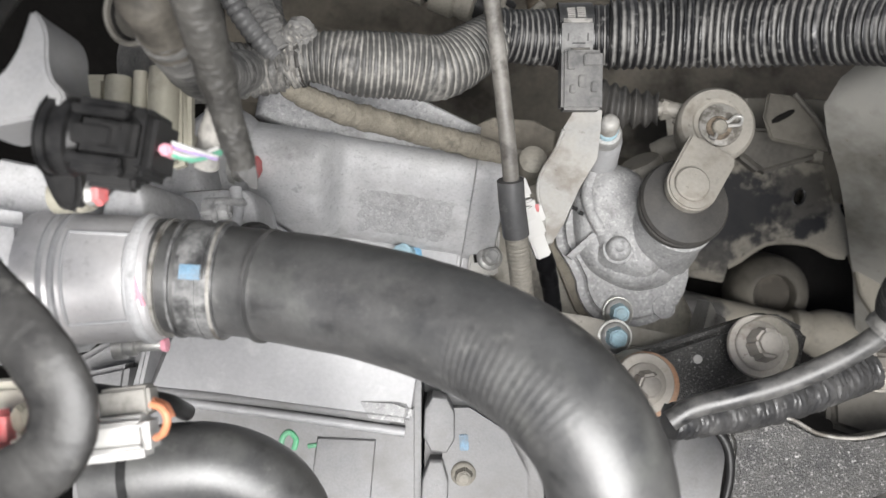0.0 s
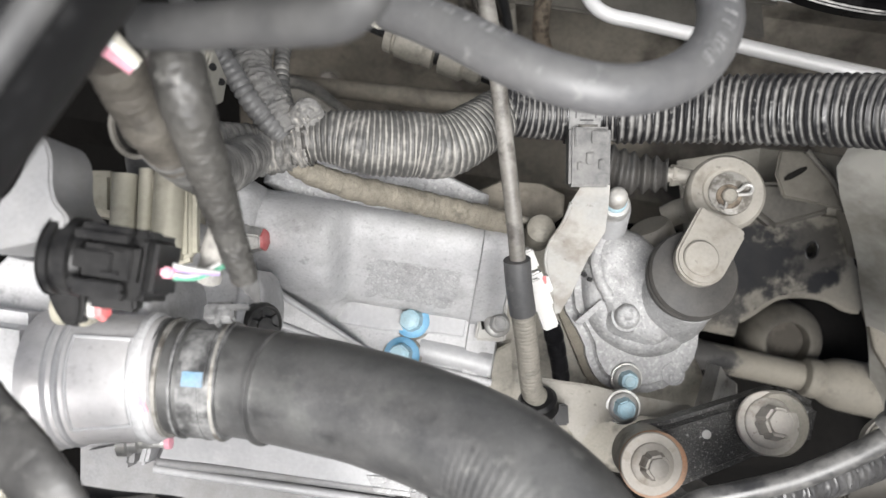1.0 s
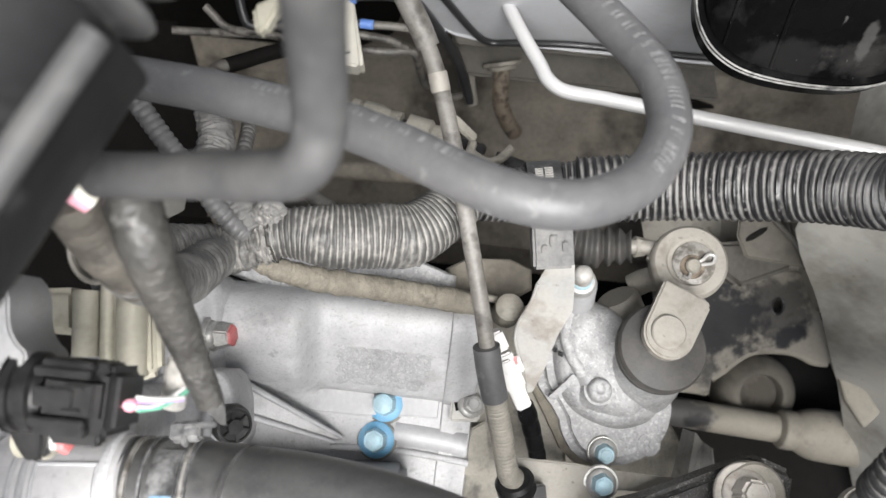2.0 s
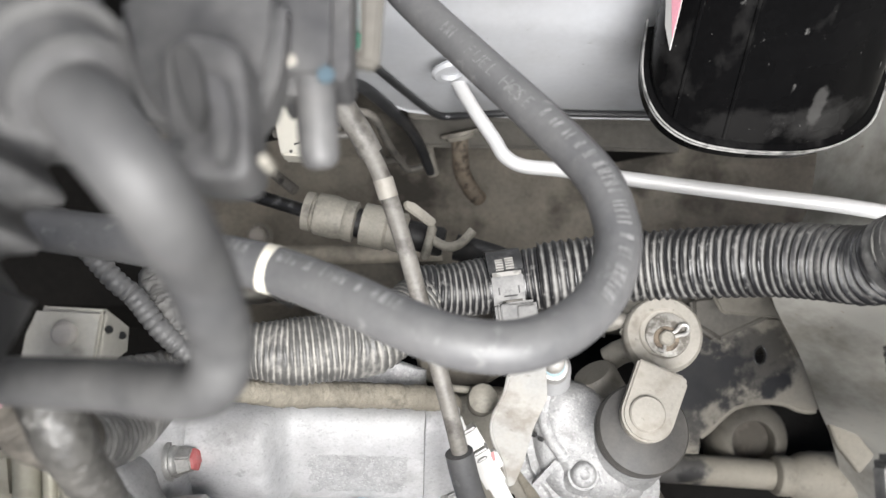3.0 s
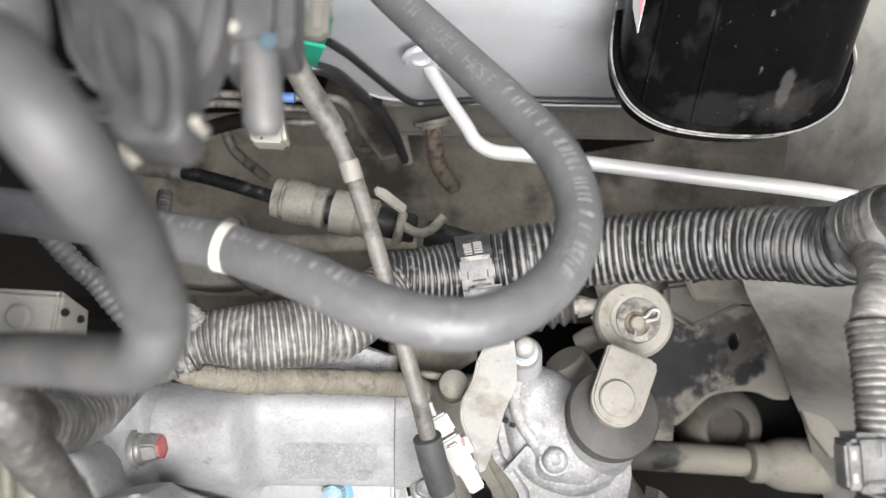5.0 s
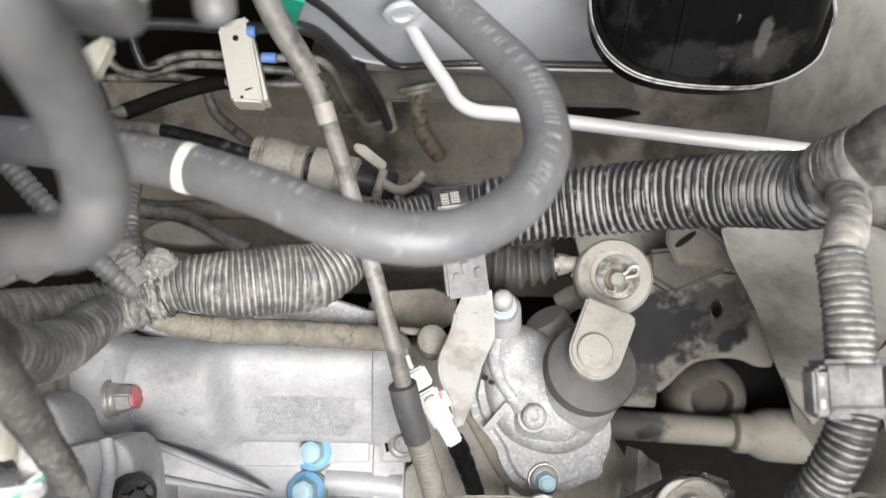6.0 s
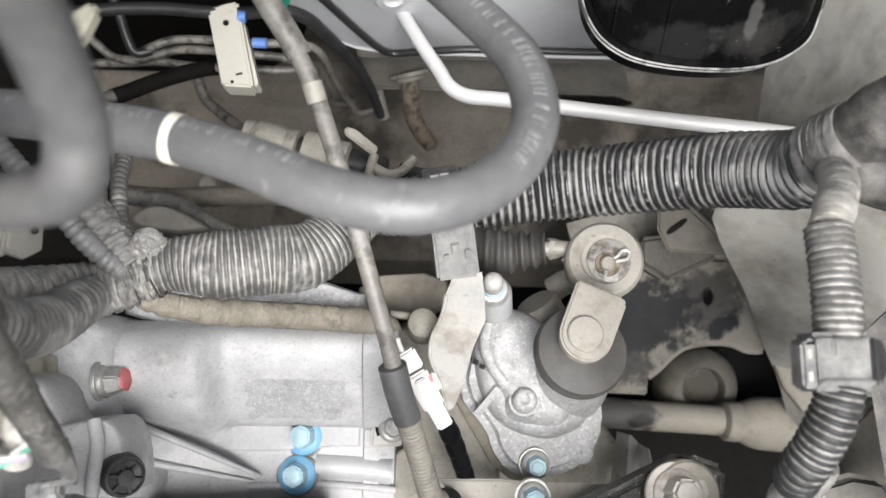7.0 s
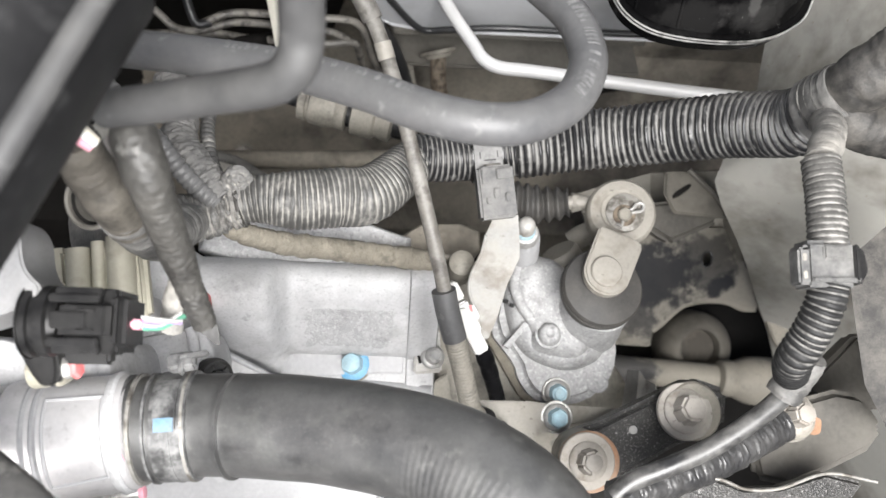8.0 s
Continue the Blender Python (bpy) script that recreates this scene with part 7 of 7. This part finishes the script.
saddle = thing("pipe_clip", (-0.0360, 0.2718, -0.1100), "cream plastic block that clips the pipes", "clip")
part("body", prism([(-0.0454, 0.2924), (-0.0244, 0.2938), (-0.0231, 0.2317), (-0.0436, 0.2364)], -0.116, -0.096, 0.0016), clip_cream, saddle)
part("side_lip", prism([(-0.0262, 0.2845), (-0.0238, 0.2849), (-0.0204, 0.2359), (-0.0236, 0.2353)], -0.122, -0.104, 0.001), clip_cream, saddle)
for sx, sy, r in ((-0.0343, 0.2791, 0.0021), (-0.0363, 0.2375, 0.0011)):
    part("slot", lathe([(r, 0), (r, 0.0006), (0, 0.0008)], pose(sx, sy, -0.0962), 12), black_plastic, saddle)
part("notch", block((0.0050, 0.0012, 0.0008), pose(-0.0310, 0.2422, -0.0962, 0, 0, 6), 0.0002), black_plastic, saddle)
part("blue_sleeve", sweep([(-0.0204, 0.2686, -0.1100), (-0.0112, 0.2666, -0.1100)], 0.0036, 14), blue_plastic, saddle, "blue plastic sleeve")
part("blue_sleeve", sweep([(-0.0260, 0.2835, -0.0980), (-0.0208, 0.2822, -0.0980)], 0.0040, 14), blue_plastic, saddle)
tag = thing("green_clip", (0.0068, 0.2893, -0.0700), "bright green plastic clip on the pipes", "clip")
part("tab", loft([[(0.0145, 0.2691, 0.0104), (0.0275, 0.2665, 0.0042), (0.0185, 0.2683, -0.0361), (0.0050, 0.2710, -0.0279)], [(0.0134, 0.2773, -0.0059), (0.0269, 0.2746, -0.0124), (0.0175, 0.2765, -0.0543), (0.0035, 0.2793, -0.0458)]]), green_plastic, tag)
part("foot", loft([[(0.0061, 0.2648, -0.0146), (0.0192, 0.2622, -0.0225), (0.0098, 0.2640, -0.0568), (-0.0037, 0.2667, -0.0432)], [(0.0037, 0.2783, -0.0435), (0.0177, 0.2755, -0.0520), (0.0076, 0.2775, -0.0885), (-0.0067, 0.2803, -0.0741)]]), green_plastic, tag)
part("hook", sweep([(0.0063, 0.2647, -0.0153), (0.0189, 0.2622, -0.0225)], 0.0016, 10, 0.002), green_plastic, tag)

valve = thing("hose_coupling", (0.0018, 0.1776, -0.0900), "dusty quick coupling between vacuum lines", "coupling")
vd = Vector((0.0605, 0.1490, -0.0660)) - Vector((-0.0306, 0.1888, -0.0680))
vm = axis((-0.0306, 0.1888, -0.0680), vd)
part("body", lathe([(0.009, 0), (0.0125, 0.001), (0.0128, 0.006), (0.0112, 0.0065), (0.0112, 0.008), (0.0135, 0.009), (0.0140, 0.020), (0.0125, 0.027), (0.0132, 0.028), (0.0132, 0.034), (0.0105, 0.035)], vm, 28), dirty_steel, valve)
part("body", lathe([(0.0105, 0.038), (0.0138, 0.039), (0.0142, 0.054), (0.0120, 0.056), (0.0120, 0.058), (0.0128, 0.060), (0.0128, 0.066), (0.0095, 0.068)], vm, 28), dirty_steel, valve)
part("neck", lathe([(0.0095, 0.030), (0.0095, 0.090), (0.008, 0.092)], vm, 20), black_plastic, valve)
part("spring_clip", prism([(-0.003, -0.008), (0.003, -0.008), (0.0035, 0.010), (0.001, 0.016), (-0.003, 0.014)], -0.002, 0.002, 0.001, axis((0.0436, 0.1678, -0.0520), (0.3, -0.2, 1)) @ pose(0, 0, 0, 0, 0, -10)), dirty_steel, valve)
part("spring_clip", sweep([(0.0437, 0.1552, -0.0520), (0.0544, 0.1467, -0.0520), (0.0634, 0.1475, -0.0500), (0.0717, 0.1538, -0.0500)], 0.0030, 12), dirty_steel, valve)
part("spring_clip", sweep([(0.0398, 0.1443, -0.0580), (0.0437, 0.1512, -0.0500), (0.0475, 0.1606, -0.0560)], 0.0030, 12), dirty_steel, valve)
part("vacuum_line", sweep([(-0.0272, 0.1868, -0.0680), (-0.0550, 0.2025, -0.0750), (-0.0769, 0.2143, -0.0820), (-0.0896, 0.2203, -0.0860)], 0.0046, 20, 0.002), scuffed_black, valve, "black vacuum line scuffed with dust")
part("vacuum_line", sweep([(-0.0881, 0.2195, -0.0855), (-0.1053, 0.2258, -0.0900), (-0.1168, 0.2298, -0.0930), (-0.1245, 0.2358, -0.0980), (-0.1231, 0.2406, -0.1020), (-0.1165, 0.2439, -0.1050)], 0.0052, 18, 0.003), cable_skin, valve, "dusty bend of the vacuum line")
part("vacuum_line", sweep([(-0.1181, 0.2434, -0.1050), (-0.1061, 0.2480, -0.1100), (-0.0889, 0.2552, -0.1180), (-0.0630, 0.2634, -0.1300), (-0.0416, 0.2707, -0.1500)], 0.0056, 18, 0.003), black_and_shade, valve)
part("vacuum_line", sweep([(0.0604, 0.1482, -0.0660), (0.0768, 0.1400, -0.0640), (0.0961, 0.1288, -0.0620)], 0.0085, 18), black_plastic, valve)
under = thing("heater_pipe", (-0.0751, 0.1795, -0.2000), "dirty pipe running behind the harness", "pipe")
part("tube", sweep([(-0.1445, 0.2009, -0.2000), (-0.1171, 0.1938, -0.2000), (-0.0653, 0.1860, -0.2000), (-0.0044, 0.1763, -0.2000), (0.0572, 0.1677, -0.2000)], 0.008, 18), floor_dirt, under)
part("tube", sweep([(-0.1270, 0.1842, -0.1400), (-0.0948, 0.1732, -0.1400), (-0.0750, 0.1555, -0.1300), (-0.0539, 0.1397, -0.1300)], 0.0058, 16), tape, under)
part("cover", pillow([(-0.1172, 0.1596), (-0.1076, 0.1656), (-0.0937, 0.1646), (-0.0784, 0.1550), (-0.0637, 0.1417), (-0.0857, 0.1426), (-0.1138, 0.1522)], -0.13, -0.10, 0.008, 0.25, 2, 0.002), pale_steel, under)

# ---------------------------------------------------------------- near side, above the rest
support = thing("valve_bracket", (-0.1037, 0.1108, 0.1300), "plated steel bracket with a screw", "bracket")
part("plate", prism([(-0.1082, 0.1218), (-0.0833, 0.1158), (-0.0887, 0.0968), (-0.1071, 0.0924), (-0.1188, 0.0967), (-0.1141, 0.1123)], 0.134, 0.1405, 0.002), bracket_zinc, support)
part("side_face", loft([[(-0.0835, 0.1159, 0.1400), (-0.0889, 0.0969, 0.1400), (-0.0919, 0.0980, 0.1180), (-0.0890, 0.1024, 0.1080), (-0.0871, 0.1118, 0.1080)], [(-0.0855, 0.1159, 0.1370), (-0.0909, 0.0969, 0.1370), (-0.0939, 0.0980, 0.1150), (-0.0910, 0.1024, 0.1050), (-0.0891, 0.1118, 0.1050)]]), bracket_zinc, support)
part("screw", lathe([(0.0046, 0), (0.0046, 0.002), (0.0034, 0.0034), (0, 0.0038)], axis((-0.0989, 0.1092, 0.1405), (0, 0, 1)), 16), bolt_steel, support)
for x, y, z in ((-0.0844, 0.1084, 0.1375), (-0.0864, 0.1076, 0.1190)):
    part("hole", lathe([(0.0016, 0), (0.0016, 0.0006), (0, 0.0008)], axis((x, y, z), (0.7, 0, 0.7)), 12), black_plastic, support)

elbow = thing("breather_pipe", (-0.0221, 0.0836, 0.2600), "matte dark grey plastic breather pipe with a sharp bend", "pipe")
part("tube", sweep([(-0.0704, 0.0870, 0.2450), (-0.0534, 0.0832, 0.2540), (-0.0367, 0.0798, 0.2640), (-0.0231, 0.0762, 0.2740), (-0.0148, 0.0750, 0.2800), (-0.0095, 0.0772, 0.2850), (-0.0068, 0.0830, 0.2900), (-0.0053, 0.0888, 0.3000), (-0.0041, 0.0937, 0.3100), (-0.0020, 0.0968, 0.3290), (-0.0030, 0.1020, 0.3380), (-0.0080, 0.1105, 0.3380), (-0.0150, 0.1200, 0.3320)], 0.0059, 28, 0.003), pipe_plastic, elbow)
throttle = thing("throttle_body", (-0.0253, 0.1414, 0.2800), "dark grey throttle body with clamp rings and a vacuum nozzle", "engine part")
part("barrel", sweep([(-0.0105, 0.1150, 0.3355), (-0.0180, 0.1260, 0.3290), (-0.0260, 0.1380, 0.3220), (-0.0320, 0.1500, 0.3150)], lambda d, n: 0.0072 + 0.0048 * min(1, d / 0.018), 36, 0.002), throttle_grey, throttle)
part("clamp_ring", sweep([(-0.0110, 0.1158, 0.3352), (-0.0122, 0.1176, 0.3342)], 0.0086, 36, 0.001), pipe_plastic, throttle, "grey clamp ring")
part("clamp_ring", sweep([(-0.0145, 0.1208, 0.3325), (-0.0156, 0.1224, 0.3315)], 0.0112, 36, 0.001), pipe_plastic, throttle, "grey clamp ring")
part("linkage", sweep([(-0.0255, 0.1652, 0.2620), (-0.0138, 0.1638, 0.2620), (-0.0016, 0.1611, 0.2620)], 0.0026, 14, 0.003), pipe_plastic, throttle)
part("linkage", prism([(-0.0261, 0.1688), (-0.0077, 0.1654), (-0.0038, 0.1490), (-0.0134, 0.1449), (-0.0225, 0.1539)], 0.246, 0.252, 0.0015, rounds=3, smooth=1), throttle_grey, throttle)
part("body", prism([(-0.0220, 0.1653), (0.0157, 0.1584), (0.0115, 0.1379), (0.0055, 0.1263), (-0.0056, 0.1242), (-0.0194, 0.1303)], 0.268, 0.284, 0.003, rounds=3, smooth=1), throttle_grey, throttle)
part("cover", pillow([(-0.0082, 0.1427), (0.0062, 0.1378), (0.0071, 0.1299), (0.0065, 0.1192), (0.0056, 0.1088), (-0.0025, 0.1093), (-0.0077, 0.1118), (-0.0102, 0.1234)], 0.288, 0.300, 0.006, 0.16, 2, 0.001), throttle_grey, throttle, "grey cover of the throttle shaft")
# stands proud of the cover; its dark colour gives the shade inside a hollow
part("hollow", prism([(-0.0063, 0.1386), (-0.0010, 0.1360), (0.0001, 0.1254), (-0.0025, 0.1179), (-0.0054, 0.1227), (-0.0066, 0.1310)], 0.2985, 0.3012, 0.0008, rounds=3, smooth=2), dark_casting, throttle, "raised dark patch painted as a shaded hollow in the cover")
part("lever", prism([(0.0003, 0.1292), (0.0043, 0.1264), (0.0044, 0.1180), (0.0026, 0.1112), (-0.0007, 0.1118), (0.0012, 0.1186)], 0.303, 0.307, 0.0012, rounds=3, smooth=2), throttle_grey, throttle, "throttle lever")
part("rod", sweep([(-0.0209, 0.1143, 0.3180), (-0.0152, 0.1136, 0.3150), (-0.0100, 0.1139, 0.3120), (-0.0046, 0.1155, 0.3080)], 0.0013, 12, 0.002), pipe_plastic, throttle, "pale linkage rod")
part("tip", lathe([(0.0011, -0.006), (0.0011, 0), (0.0008, 0.0008), (0, 0.0010)], pose(0.0082, 0.1116, 0.3042), 16), dirty_steel, throttle, "dull steel tip")
part("gusset", prism([(-0.0252, 0.1479), (-0.0243, 0.1454), (-0.0307, 0.1356), (-0.0339, 0.1353), (-0.0344, 0.1438)], 0.205, 0.212, 0.0015, rounds=3), yellow_zinc, throttle, "cream plated bracket edge")
part("valve_block", prism([(0.0065, 0.1742), (0.0300, 0.1700), (0.0246, 0.1387), (0.0207, 0.1335), (0.0041, 0.1367), (0.0018, 0.1429)], 0.250, 0.275, 0.004, rounds=4), throttle_grey, throttle)
part("nozzle", sweep([(0.0165, 0.1400, 0.2690), (0.0156, 0.1310, 0.2680), (0.0148, 0.1240, 0.2665), (0.0143, 0.1195, 0.2650)], lambda q, n: 0.0046 * min(1, 0.55 + 0.45 * math.sqrt(max(0, n - q) / 0.003)), 24, 0.001), throttle_grey, throttle)
part("label", prism(circle(0, 0, 0.0019, 16), 0, 0.0008, 0, axis((0.0195, 0.1369, 0.2748), (0, 0, 1))), dim_blue, throttle, "small blue sticker")
part("screw", lathe([(0.0014, 0), (0.0014, 0.0006), (0, 0.0010)], pose(0.0125, 0.1414, 0.2750), 14), pale_steel, throttle)
part("stay", prism([(0.0325, 0.1804), (0.0393, 0.1791), (0.0311, 0.1448), (0.0227, 0.1475), (0.0231, 0.1499), (0.0271, 0.1492)], 0.250, 0.2555, 0.0012), dim_steel, throttle, "cream stay")
duct = thing("intake_duct", (-0.0859, 0.1065, 0.2600), "smooth dark plastic intake duct with a pale seam", "duct")
DUCT = [(-0.1223, 0.0418, 0.2970), (-0.0968, 0.0761, 0.2970), (-0.0833, 0.0965, 0.2950), (-0.0700, 0.1163, 0.2930)]
part("tube", sweep(DUCT, 0.034, 40, 0.006), duct_plastic, duct)
up = Vector((0.0250, -0.0182, 0.0140))
part("bellows", sweep([(-0.0710, 0.1148, 0.2932), (-0.0620, 0.1290, 0.2926), (-0.0530, 0.1430, 0.2920), (-0.0440, 0.1560, 0.2910)], lambda d, n: 0.0275 + 0.0030 * math.cos(2 * math.pi * d / 0.0105), 48, 0.0012), pipe_plastic, duct, "ribbed rubber bellows")
part("seam", sweep([Vector(q) + up for q in DUCT], 0.0036, 14, 0.006), pipe_plastic, duct, "pale moulded seam")

# ---------------------------------------------------------------- lower left: taped branch, plug and small hose
strap = thing("taped_loom", (-0.1244, -0.0459, 0.1800), "black vinyl-taped loom folded back on itself", "wiring")
part("sheath", sweep([(-0.1536, 0.0005, 0.2000), (-0.1323, -0.0194, 0.2050), (-0.1182, -0.0350, 0.2070), (-0.1125, -0.0496, 0.2050), (-0.1166, -0.0638, 0.2030), (-0.1293, -0.0721, 0.2000), (-0.1510, -0.0773, 0.1950)], wrapped(0, 0.0003, lambda k: 0.0112 - 0.0012 * math.sin(3.14 * k)), 44, 0.001, 0.45, crease=0.0004), vinyl, strap)
part("cord", sweep([(-0.1345, -0.0508, 0.1500), (-0.1202, -0.0535, 0.1500), (-0.1053, -0.0580, 0.1400), (-0.1034, -0.0647, 0.1200)], 0.0036, 12), black_plastic, strap)
plugs = thing("cream_connector", (-0.1125, -0.0664, 0.1600), "cream plastic connector with an orange lock ring", "connector")
cmx = axis((-0.1094, -0.0648, 0.1680), (0, 0, 1)) @ pose(0, 0, 0, 0, 0, 4)
part("body", block((0.026, 0.014, 0.014), cmx @ pose(0, 0, 0), 0.0025), white_plastic, plugs)
part("rib", block((0.024, 0.003, 0.003), cmx @ pose(0, 0.004, 0.0135), 0.0010), white_plastic, plugs)
part("rib", block((0.024, 0.003, 0.003), cmx @ pose(0, -0.004, 0.0135), 0.0010), white_plastic, plugs)
part("skirt", block((0.017, 0.010, 0.010), cmx @ pose(-0.004, -0.011, -0.002), 0.0012), dusty_conduit, plugs)
part("lock_ring", sweep([(-0.0937, -0.0532, 0.1850), (-0.0903, -0.0544, 0.1860), (-0.0884, -0.0577, 0.1860), (-0.0904, -0.0624, 0.1840), (-0.0944, -0.0647, 0.1800)], 0.0013, 10, 0.001), orange_plastic, plugs, "orange lock ring")
part("lock_ring", sweep([(-0.0944, -0.0524, 0.1810), (-0.0901, -0.0543, 0.1820), (-0.0885, -0.0581, 0.1810)], 0.0011, 10, 0.001), orange_plastic, plugs)
small = thing("bypass_hose", (-0.0912, -0.0920, 0.1100), "black rubber bypass hose", "hose")
part("tube", sweep([(-0.1336, -0.0849, 0.1350), (-0.1121, -0.0834, 0.1350), (-0.0894, -0.0841, 0.1320), (-0.0718, -0.0940, 0.1250), (-0.0634, -0.1124, 0.1150), (-0.0626, -0.1422, 0.1000)], 0.0165, 36, 0.003), rubber, small)
part("ring", sweep([(-0.1194, -0.0837, 0.1350), (-0.1160, -0.0836, 0.1350)], 0.0172, 36, 0.001), black_plastic, small)
fitting = thing("brass_fitting", (-0.1390, -0.0582, 0.1600), "yellowed hexagon fitting behind the loom", "fitting")
part("nut", hexagon(0.011, 0.009, axis((-0.1302, -0.0553, 0.1800), (-0.6, -0.1, 0.8))), yellow_zinc, fitting)
part("body", block((0.030, 0.030, 0.02), axis((-0.1557, -0.0606, 0.1450), (0, 0, 1)), 0.003), cream_plastic, fitting)
part("red_plug", block((0.012, 0.012, 0.010), axis((-0.1457, -0.0589, 0.1780), (0, 0, 1)), 0.002), red_paint, fitting, "red plastic plug")
